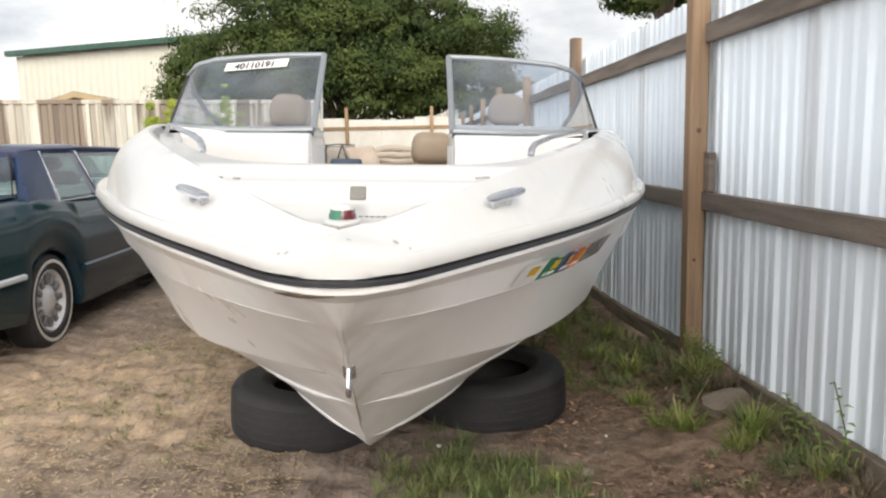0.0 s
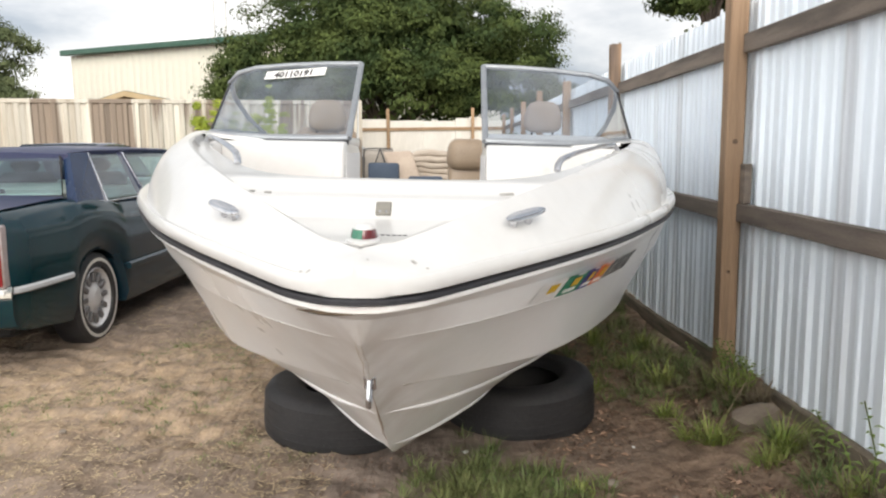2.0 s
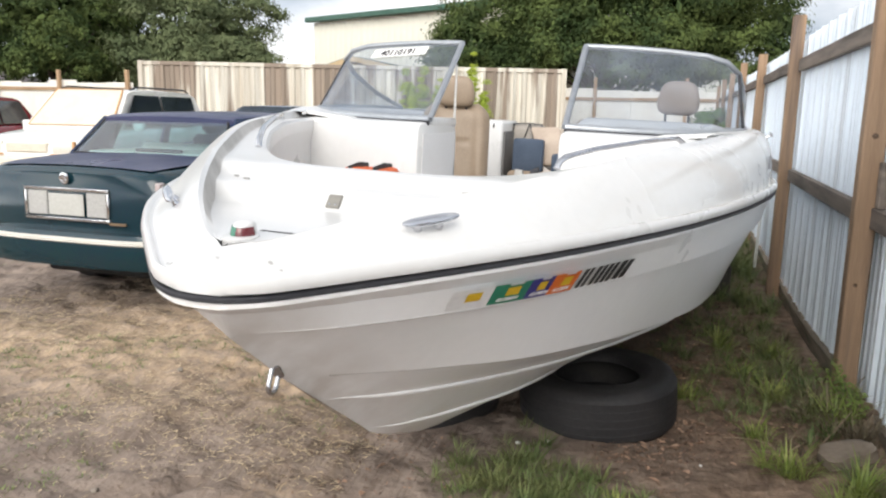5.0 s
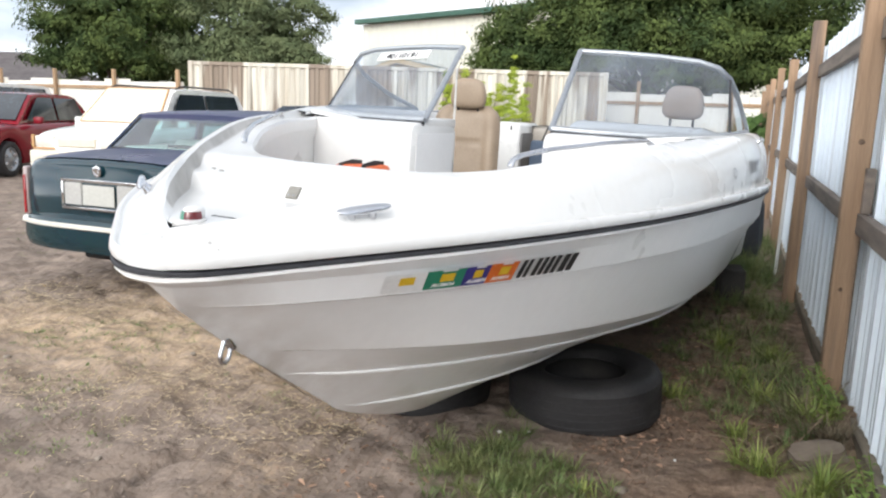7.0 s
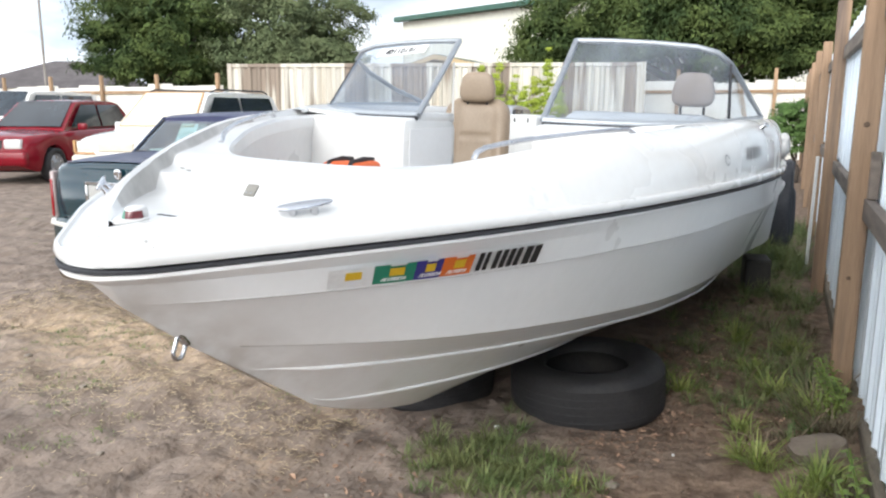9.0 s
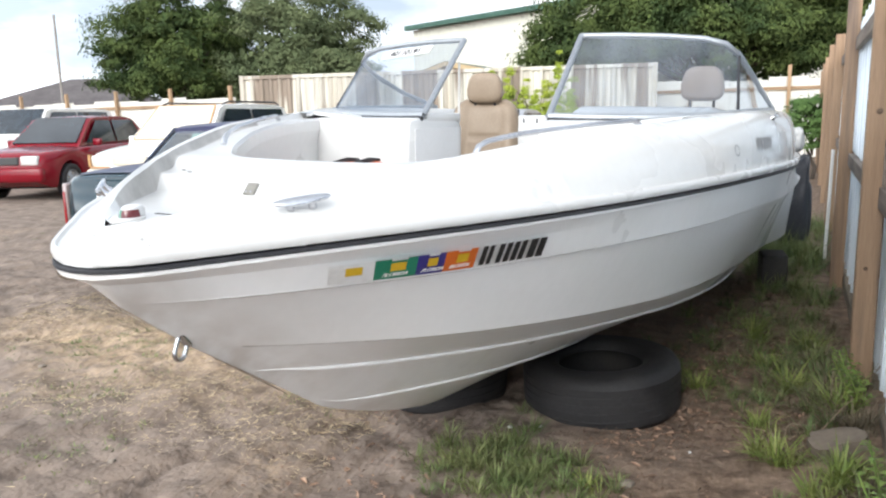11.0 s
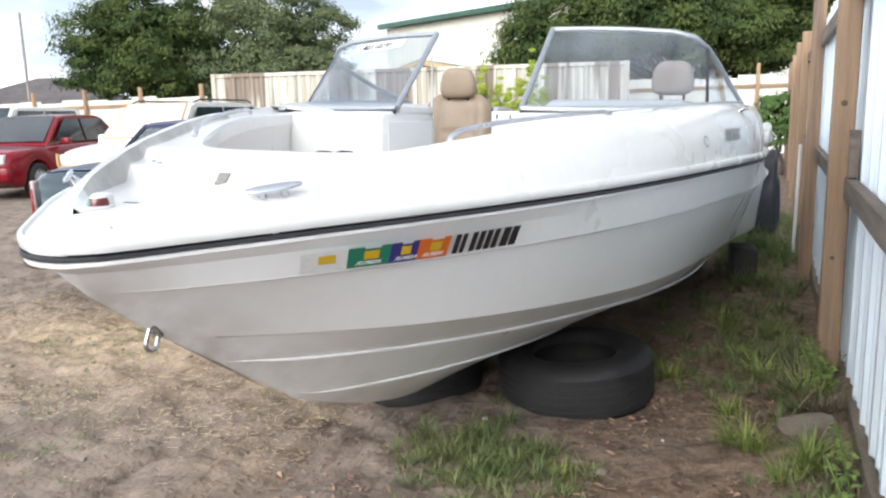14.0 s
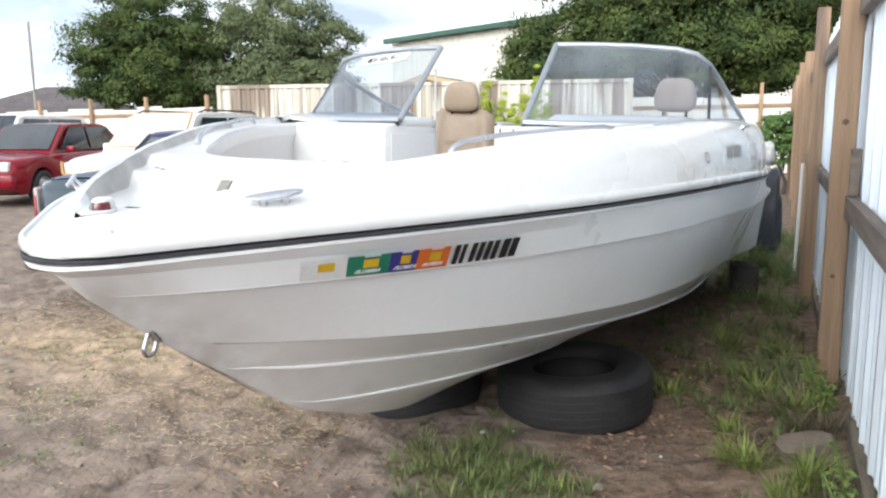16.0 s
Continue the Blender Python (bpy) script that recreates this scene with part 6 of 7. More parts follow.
M_SILVER_P = mat("silver_car_paint", (0.42, 0.43, 0.46), 0.3, 0.5, col2=(0.36, 0.37, 0.40), fine=30, bump=0.01, coat=0.6)


def facing(x, y, hx, hy):
    """Pose of a car whose nose stands at (x, y) and points along (hx, hy)."""
    return pose(x, y, 0, 0, 0, math.degrees(math.atan2(hx, -hy)))


parked_car("white_suv", facing(-7.62, 9.05, 0.18, -0.98), "white compact SUV with its windshield and lamps masked in film", M_WHITE_P, 4.5, 1.82, 1.72, 1.06, 1.02, (1.05, 1.75, 4.1, 4.45), (0.85, 3.5), 0.34, glass=M_FILM, rails=True, lamp_c=(0.68, 0.65, 0.58), plastic=M_FILM)
parked_car("red_hatchback", facing(-11.5, 9.5, 0.342, -0.94), "red hatchback with clear headlamps", M_RED_P, 4.4, 1.76, 1.58, 0.99, 0.96, (1.30, 2.10, 3.7, 4.3), (0.85, 3.45), 0.34)
parked_car("white_van", facing(-16.0, 12.0, 0.3, -0.95), "white van parked in the row by the fence", M_WHITE_P, 4.8, 1.9, 1.85, 1.15, 1.08, (1.0, 1.7, 4.5, 4.75), (0.9, 3.7), 0.35)
parked_car("blue_sedan", facing(-5.1, 10.2, 0.1, -1.0), "dark blue sedan parked beyond the green one", M_BLUE_P, 4.7, 1.8, 1.50, 0.97, 0.95, (1.3, 2.05, 3.3, 4.0), (0.9, 3.6), 0.33)
parked_car("silver_sedan", facing(-3.2, 12.2, 0.1, -1.0), "silver sedan in the row of parked cars", M_SILVER_P, 4.7, 1.8, 1.50, 0.98, 0.95, (1.3, 2.05, 3.3, 4.0), (0.9, 3.6), 0.33)

# ---------------------------------------------------------------- shipping container
C_TR, C_TL, C_H = Vector((-1.6, 21.7, 0)), Vector((-13.0, 18.2, 0)), 2.72
c_len = (C_TR - C_TL).length
c_ang = math.degrees(math.atan2(C_TR.y - C_TL.y, C_TR.x - C_TL.x))
container = thing("shipping_container", pose(C_TL.x, C_TL.y, 0, 0, 0, c_ang), "weathered cream shipping container streaked with rust", "container")
M_CONT = mat("peeling_cream_paint", (0.60, 0.575, 0.50), 0.75, col2=(0.44, 0.395, 0.32), big=3.0, fine=14, mix=0.5, bump=0.3, stretch=(1.0, 1.0, 0.07), stain=(0.22, 0.175, 0.135), stain_scale=2.3, stain_lo=0.47, stain_hi=0.54, island=0.25)
bm = bmesh.new()
n_rib = 42
pitch = c_len / n_rib
for k in range(n_rib):
    x0 = k * pitch
    for xa, xb, ya, yb in ((0, 0.28, 0.0, 0.0), (0.28, 0.42, 0.0, 0.045), (0.42, 0.82, 0.045, 0.045), (0.82, 1.0, 0.045, 0.0)):
        vs = [bm.verts.new((x0 + xx * pitch, yy, zz)) for xx, yy, zz in ((xa, ya, 0.16), (xb, yb, 0.16), (xb, yb, C_H - 0.10), (xa, ya, C_H - 0.10))]
        bm.faces.new(vs)
part("corrugated_side", bm, M_CONT, container, "corrugated steel side")
bm = bmesh.new()
box(bm, (0.0, 0.06, 0.15), (c_len, 2.44, C_H - 0.03), 0.01)
part("box_body", bm, M_CONT, container)
bm = bmesh.new()
box(bm, (-0.02, -0.012, C_H - 0.11), (c_len + 0.02, 0.07, C_H), 0.01)
part("top_rail", bm, M_CONT, container)
bm = bmesh.new()
box(bm, (-0.02, -0.012, 0.02), (c_len + 0.02, 0.09, 0.17), 0.01)
part("bottom_rail", bm, M_CONT, container)
for x in (0.0, c_len):
    bm = bmesh.new()
    box(bm, (x - 0.07, -0.016, 0.0), (x + 0.07, 0.12, C_H + 0.01), 0.01)
    part("corner_post", bm, M_CONT, container)

# ---------------------------------------------------------------- yard fence at the back
M_PALE = mat("pale_fence_sheet", (0.66, 0.64, 0.58), 0.7, col2=(0.56, 0.54, 0.49), big=1.2, fine=10, bump=0.1, stretch=(1, 1, 0.3))
M_FARWOOD = mat("far_post_wood", (0.36, 0.24, 0.14), 0.85, col2=(0.26, 0.17, 0.10), big=3, fine=30, rand=0.15)


def back_fence(name, p, q, h, posts, rail_z, post_h, seed=0):
    p, q = Vector((*p, 0)), Vector((*q, 0))
    L_ = (q - p).length
    ob = thing(name, pose(p.x, p.y, 0, 0, 0, math.degrees(math.atan2(q.y - p.y, q.x - p.x))), "pale sheet yard fence with timber posts and rails", "fence", kind="structure")
    x = 0.0
    k = 0
    while x < L_:
        w_ = min(1.05, L_ - x)
        bm = bmesh.new()
        box(bm, (x + 0.004, 0.0, 0.02), (x + w_ - 0.004, 0.02, h + 0.05 * math.sin(k * 2.3 + seed)), 0.003)
        part("sheet_panel", bm, M_PALE, ob)
        x += w_
        k += 1
    for zz in (rail_z, rail_z * 0.45):
        bm = bmesh.new()
        box(bm, (0, -0.05, zz), (L_, -0.004, zz + 0.10), 0.004)
        part("fence_rail", bm, M_FARWOOD, ob, "timber rail")
    bm = bmesh.new()
    box(bm, (-0.05, -0.145, 0), (0.05, -0.05, post_h), 0.006)
    first = part("fence_post", bm, M_FARWOOD, ob, "timber post", m=pose(posts[0], 0, 0))
    for xx in posts[1:]:
        c = first.copy()
        scene.collection.objects.link(c)
        c.matrix_basis = pose(xx, 0, 0)
    return ob


back_fence("yard_fence_left", (-34, 18.6), (-13.1, 18.0), 2.12, [1.2 + 2.45 * k for k in range(9)], 1.86, 2.45)
back_fence("yard_fence_right", (-2.0, 24.3), (8.0, 24.3), 2.25, [1.0 + 2.7 * k for k in range(4)], 1.92, 2.62, 1.0)

# ---------------------------------------------------------------- buildings beyond
M_CREAM = mat("cream_cladding", (0.72, 0.70, 0.60), 0.7, col2=(0.68, 0.66, 0.565), big=0.3, fine=3, bump=0.05)
M_GREEN = mat("green_trim", (0.035, 0.10, 0.07), 0.5, col2=(0.03, 0.085, 0.06), fine=5)
hall = thing("metal_hall", pose(-23.6, 49.3, 0, 0, 0, -23), "large cream metal-clad hall with green roof trim", "building")
HALL_L, HALL_Z = 21.0, 7.45
bm = bmesh.new()
skin(bm, [[(HALL_L * k / 120, 0.05 * (k % 3 == 0), 0.0), (HALL_L * k / 120, 0.05 * (k % 3 == 0), HALL_Z)] for k in range(121)])
part("front_wall", bm, M_CREAM, hall, "ribbed cream wall")
bm = bmesh.new()
for lo, hi in (((0.02, 0.2, 0), (0.2, 24, HALL_Z)), ((HALL_L - 0.2, 0.2, 0), (HALL_L - 0.02, 24, HALL_Z)), ((0.2, 23.8, 0), (HALL_L - 0.2, 24, HALL_Z))):
    box(bm, lo, hi)
part("side_wall", bm, M_CREAM, hall)
bm = bmesh.new()
box(bm, (-0.35, -0.5, HALL_Z), (HALL_L + 0.3, -0.1, HALL_Z + 0.32), 0.02)
part("eave_trim", bm, M_GREEN, hall, "green eave trim")
bm = bmesh.new()
skin(bm, [[(x, y, z) for y, z in ((-0.45, HALL_Z + 0.28), (12, HALL_Z + 1.2), (24.4, HALL_Z + 0.28), (24.4, HALL_Z + 0.15), (-0.45, HALL_Z + 0.15))] for x in (-0.3, HALL_L + 0.3)], close=True)
part("roof", bm, M_GREEN, hall, "low green roof")

shed = thing("small_shed", pose(-13.8, 30.0, 0, 0, 0, 2), "small tan gabled shed behind the container", "building")
M_TANW = mat("tan_boarding", (0.45, 0.34, 0.20), 0.8, col2=(0.40, 0.30, 0.17), fine=10)
bm = bmesh.new()
sh = [(0, 0), (5.2, 0), (5.2, 2.9), (2.0, 3.55), (0, 2.95)]
skin(bm, [[(x, y, z) for x, z in sh] for y in (0, 4)], close=True)
bm.faces.new([bm.verts.new((x, 0, z)) for x, z in sh])
part("wall", bm, M_TANW, shed, "tan boarded walls")
bm = bmesh.new()
rf = [(-0.4, 2.86), (2.0, 3.62), (5.8, 2.84)]
skin(bm, [[(x, y, z + d) for x, z in rf] for y, d in ((-0.3, 0), (-0.3, 0.1), (4.3, 0.1), (4.3, 0))])
part("roof", bm, mat("shed_roof_green", (0.06, 0.10, 0.075), 0.6, col2=(0.05, 0.08, 0.06), fine=8), shed, "dull green shed roof")
bm = bmesh.new()
skin(bm, [[(x, -0.32, z - 0.12) for x, z in rf], [(x, -0.32, z + 0.08) for x, z in rf]])
part("barge_board", bm, M_TANW, shed)

house = thing("far_house", pose(-52.0, 35.5, 0, 0, 0, 35), "low house with a dark shingle hip roof", "house")
bm = bmesh.new()
box(bm, (0, 0, 0), (12, 9, 2.8))
part("wall", bm, mat("house_wall", (0.5, 0.48, 0.44), 0.8, fine=5), house, "pale walls")
bm = bmesh.new()
e, r = [(-0.7, -0.7, 2.75), (12.7, -0.7, 2.75), (12.7, 9.7, 2.75), (-0.7, 9.7, 2.75)], [(5.0, 4.5, 4.95), (7.0, 4.5, 4.95)]
vs = [bm.verts.new(p) for p in e + r]
for f_ in ((0, 1, 5, 4), (1, 2, 5), (2, 3, 4, 5), (3, 0, 4), (0, 3, 2, 1)):
    bm.faces.new([vs[i] for i in f_])
part("roof", bm, mat("dark_shingles", (0.115, 0.10, 0.10), 0.9, col2=(0.085, 0.075, 0.075), big=1, fine=4, bump=0.3), house, "dark shingle roof")

for x, y, h, r in ((-44.1, 36.2, 8.75, 0.105), (11.3, 47.0, 7.6, 0.10)):
    bm = bmesh.new()
    tube(bm, [(0, 0, 0), (0, 0, h * 0.5), (0.02, 0, h)], [r, r * 0.85, r * 0.7], 10)
    pole = thing("utility_pole", pose(x, y, 0), "grey timber utility pole", "utility pole", "utility poles")
    part("pole", bm, mat("grey_pole_wood", (0.30, 0.275, 0.25), 0.85, col2=(0.22, 0.20, 0.18), big=2, fine=20), pole, smooth=50)


for dx in (0.0, 1.15):
    bm = bmesh.new()
    tube(bm, [(0, 0, 0), (0, 0, 17)], [0.24, 0.20], 10)
    mast = thing("white_mast", pose(-21.9 + dx, 74.0, 0), "tall white steel mast behind the hall", "mast", "twin masts")
    part("pole", bm, mat("white_mast_paint", (0.75, 0.75, 0.74), 0.5), mast, smooth=50)


# ---------------------------------------------------------------- trees and plants
M_BARK = mat("tree_bark", (0.11, 0.085, 0.065), 0.95, col2=(0.07, 0.055, 0.045), big=3, fine=20, bump=0.8, stretch=(3, 3, 0.6))


def leaf_mat(name, c, c2):
    m = mat(name, c, 0.75, col2=c2, big=0.6, fine=2.2, mix=0.3, bump=0, spec=0.15, island=0.25)
    b = m.node_tree.nodes["Principled BSDF"]
    b.inputs["Subsurface Weight"].default_value = 0.0
    return m


def crown(rng, centre, radii, n_clump, per, clump_r, leaf, low=0.0):
    """Leaves in clumps over a lobed crown, thinner inside."""
    vs, fs = [], []
    C = Vector(centre)
    for _ in range(n_clump):
        d = Vector((rng.gauss(0, 1), rng.gauss(0, 1), rng.gauss(0, 1))).normalized()
        if d.z < -0.55:
            d.z *= 0.4
            d.normalize()
        lob = 0.82 + 0.36 * noise.noise((d.x * 2.1 + C.x, d.y * 2.1, d.z * 2.1)) + 0.14 * noise.noise((d.x * 5.5, d.y * 5.5 + C.x, d.z * 7.5))
        k = lob * (0.62 + 0.40 * rng.random() ** 0.5)
        p = C + Vector((d.x * radii[0], d.y * radii[1], d.z * radii[2])) * k
        if p.z < low:
            p.z = low + rng.random() * 0.8
        cr = clump_r * rng.uniform(0.6, 1.25)
        for _ in range(per):
            o = Vector((rng.gauss(0, 0.5), rng.gauss(0, 0.5), rng.gauss(0, 0.22))) * cr
            if o.length > cr * 0.95:
                o *= 0.5
            nrm = (o.normalized() * 1.1 + d * 0.4 + Vector((rng.gauss(0, 0.3), rng.gauss(0, 0.3), rng.gauss(0.4, 0.3)))).normalized()
            a = nrm.orthogonal().normalized()
            a.rotate(Matrix.Rotation(rng.uniform(0, 6.28), 3, nrm))
            b = nrm.cross(a)
            s = leaf * rng.uniform(0.6, 1.3)
            q = p + o
            i = len(vs)
            vs += [q - a * s, q + b * s * 0.45 + nrm * s * 0.15, q + a * s, q - b * s * 0.45 + nrm * s * 0.15]
            fs.append((i, i + 1, i + 2, i + 3))
    return vs, fs


def tree(name, base, label, crowns, leaf_m, trunk_h, trunk_r, seed, limbs=9):
    rng = random.Random(seed)
    t = thing(name, pose(base[0], base[1], 0), label, "tree")
    bm = bmesh.new()
    tube(bm, [(0, 0, -0.2), (0.05, 0.02, trunk_h * 0.4), (-0.1, 0.05, trunk_h), (0.1, 0.1, trunk_h * 1.7)], [trunk_r * 1.3, trunk_r, trunk_r * 0.8, trunk_r * 0.3], 12)
    for k in range(limbs):
        c, rad = crowns[k % len(crowns)][:2]
        a = rng.uniform(0, 6.28)
        e_ = Vector((c[0] + math.cos(a) * rad[0] * 0.6, c[1] + math.sin(a) * rad[1] * 0.6, c[2] + rng.uniform(-0.3, 0.5) * rad[2]))
        s_ = Vector((0, 0, trunk_h * rng.uniform(0.6, 1.1)))
        tube(bm, [s_, s_.lerp(e_, 0.4) + Vector((0, 0, 0.5)), e_], [trunk_r * 0.5, trunk_r * 0.3, trunk_r * 0.08], 7)
    part("trunk", bm, M_BARK, t, "forked brown trunk", smooth=50)
    vs, fs = [], []
    for c, rad, n_, per, cr, leaf, low in crowns:
        v, f_ = crown(rng, c, rad, n_, per, cr, leaf, low)
        fs += [tuple(i + len(vs) for i in q) for q in f_]
        vs += v
    me = bpy.data.meshes.new("crown")
    me.from_pydata(vs, [], fs)
    me.materials.append(leaf_m)
    ob = new("crown", me)
    ob.parent = t
    tagged(ob, "uneven leafy crown", kind="stuff")
    return t


M_LEAF = leaf_mat("oak_leaves", (0.029, 0.050, 0.016), (0.080, 0.108, 0.032))
M_LEAF2 = leaf_mat("dull_oak_leaves", (0.080, 0.105, 0.050), (0.135, 0.160, 0.078))
M_LEAF_Y = leaf_mat("young_green_leaves", (0.36, 0.42, 0.06), (0.24, 0.32, 0.05))
tree("oak_tree", (-2.0, 37), "large broad dark green oak behind the fence", [((0, 0, 6.0), (7.8, 5.5, 5.8), 430, 210, 1.15, 0.10, 1.2), ((0, 0.5, 5.6), (5.2, 3.6, 4.2), 120, 70, 1.6, 0.26, 1.2), ((-5.4, -1, 4.0), (3.6, 3.5, 3.4), 150, 170, 0.95, 0.095, 1.0), ((5.6, -1, 4.6), (3.4, 3.5, 3.8), 150, 170, 0.95, 0.095, 1.0)], M_LEAF, 2.4, 0.5, 3)
tree("oak_tree", (-25.0, 37.2), "broad dull grey-green oak beyond the yard", [((0, 0, 5.3), (5.5, 4.8, 5.1), 330, 190, 1.0, 0.10, 1.0), ((0, 0.5, 4.5), (3.6, 3, 3.2), 70, 60, 1.4, 0.26, 1.0), ((3.3, -0.6, 3.4), (2.6, 2.6, 2.5), 100, 160, 0.8, 0.095, 1.0)], M_LEAF2, 2.2, 0.45, 8)
tree("oak_tree", (-30.3, 33.0), "fresh green oak beside a duller one", [((0, 0, 5.2), (4.6, 4.2, 5.0), 270, 190, 1.0, 0.10, 1.0), ((0, 0.5, 4.8), (3.2, 3, 3.4), 70, 60, 1.4, 0.26, 1.0)], M_LEAF, 2.0, 0.4, 12)
tree("oak_tree", (-60, 22), "green oak at the far end of the yard", [((0, 0, 5.2), (7.0, 6, 5.0), 160, 90, 1.3, 0.2, 1.0)], M_LEAF2, 2.0, 0.4, 13)
tree("shade_tree", (9.7, 26), "leafy tree rising above the metal fence", [((0, 0, 6.9), (1.75, 2.2, 2.0), 120, 80, 0.6, 0.11, 4.9)], M_LEAF, 5.0, 0.22, 21)
tree("sapling", (-4.3, 19.4), "yellow-green sapling of upright shoots by the container", [((dx, dy, h * 0.5), (0.14, 0.14, h * 0.53), 50, 130, 0.16, 0.026, 0.3) for dx, dy, h in ((-1.15, 0.0, 2.75), (-0.95, -0.1, 2.2), (-0.66, 0.0, 3.0), (-0.30, 0.1, 2.5), (0.02, 0.0, 2.2), (0.32, 0.1, 2.4), (0.68, 0.0, 3.05), (0.98, 0.1, 2.3))], M_LEAF_Y, 1.0, 0.035, 5, 12)
tree("sapling", (2.35, 17.0), "small green shrub at the end of the metal fence", [((-0.1, 0, 1.15), (0.50, 0.5, 0.62), 70, 70, 0.24, 0.045, 0.4)], leaf_mat("shrub_leaves", (0.10, 0.17, 0.05), (0.07, 0.13, 0.04)), 0.6, 0.04, 6, 5)
# low far woods along the horizon
rng = random.Random(40)
vs, fs = [], []
for k in range(34):
    x = -150 + 9.0 * k + rng.uniform(-2, 2)
    v, f_ = crown(rng, (x, 120 + rng.uniform(-8, 8), 4.5), (6.5, 4, 4.5 + rng.uniform(-1, 1.5)), 22, 26, 1.8, 0.6, 0.5)
    fs += [tuple(i + len(vs) for i in q) for q in f_]
    vs += v
me = bpy.data.meshes.new("far_woods")
me.from_pydata(vs, [], fs)
me.materials.append(M_LEAF2)
tagged(new("far_woods", me), "distant line of green trees", "woods", kind="stuff")


# ---------------------------------------------------------------- covered gear behind the stern
def heap(name, m, size, material, label, category, seed):
    """A lumpy covered heap standing on the ground."""
    bm = bmesh.new()
    bmesh.ops.create_icosphere(bm, subdivisions=4, radius=1.0)
    for v in bm.verts:
        p = v.co
        sq = Vector([math.copysign(abs(c) ** 0.6, c) for c in p])
        k = 1.0 + 0.16 * noise.noise((p.x * 2 + seed, p.y * 2, p.z * 2)) + 0.07 * noise.noise((p.x * 6, p.y * 6 + seed, p.z * 3))
        v.co = Vector((sq.x * size[0], sq.y * size[1], max(sq.z, -0.98) * size[2] + size[2])) * k
    ob = part(name, bm, material, None, smooth=60, m=m)
    return tagged(ob, label, category)


heap("black_tarp", pose(2.13, 8.55, -0.03, 0, 0, 8), (0.15, 0.34, 0.50), mat("black_tarp", (0.014, 0.016, 0.022), 0.5, col2=(0.03, 0.032, 0.04), big=5, fine=40, bump=0.5), "crumpled black tarp bundled behind the stern", "tarp", 2.0)
heap("plastic_drum", pose(2.13, 8.50, 0.99, 0, 0, 0), (0.08, 0.10, 0.12), mat("dirty_white_plastic", (0.5, 0.5, 0.49), 0.6, col2=(0.3, 0.3, 0.3), big=6, fine=40), "dirty white plastic container on the tarp", "container", 5.0)

# ---------------------------------------------------------------- grass, straw and litter on the ground
def blades(rng, spots, thick=1.0):
    """Tufts of arching grass blades that spring outwards from one root: (x, y, radius, count, height)."""
    vs, fs = [], []
    for x0, y0, rad, n, h in spots:
        for _ in range(n):
            a, r = rng.uniform(0, 6.283), rad * rng.random()
            x, y = x0 + r * math.cos(a), y0 + r * math.sin(a)
            z = gz(x, y) - 0.012
            la = a + rng.gauss(0, 0.7)
            hh = h * rng.uniform(0.35, 1.15)
            lean = h * rng.uniform(0.25, 1.25)
            dx, dy = math.cos(la) * lean, math.sin(la) * lean
            w = thick * rng.uniform(0.0018, 0.0042)
            wx, wy = -math.sin(la) * w, math.cos(la) * w
            droop = rng.uniform(0.1, 0.65)
            i = len(vs)
            for t, k in ((0, 0.8), (0.33, 1.0), (0.66, 0.8)):
                cx_, cy_, cz_ = x + dx * t ** 1.4, y + dy * t ** 1.4, z + hh * (1.25 * t - droop * t * t)
                vs += [(cx_ - wx * k, cy_ - wy * k, cz_), (cx_ + wx * k, cy_ + wy * k, cz_)]
            vs.append((x + dx, y + dy, z + hh * (1.25 - droop)))
            fs += [(i, i + 1, i + 3, i + 2), (i + 2, i + 3, i + 5, i + 4), (i + 4, i + 5, i + 6)]
    return vs, fs


def stuff(name, vs, fs, material, label, category):
    me = bpy.data.meshes.new(name)
    me.from_pydata(vs, [], fs)
    me.materials.append(material)
    return tagged(new(name, me), label, category, kind="stuff")


M_GRASS = mat("green_grass", (0.085, 0.135, 0.045), 0.6, col2=(0.20, 0.215, 0.090), big=5, fine=30, bump=0, spec=0.25, island=0.4)
M_DRY = mat("dry_straw", (0.52, 0.42, 0.27), 0.8, col2=(0.38, 0.30, 0.195), big=2, fine=20, bump=0, island=0.4)
rng = random.Random(11)
spots = []
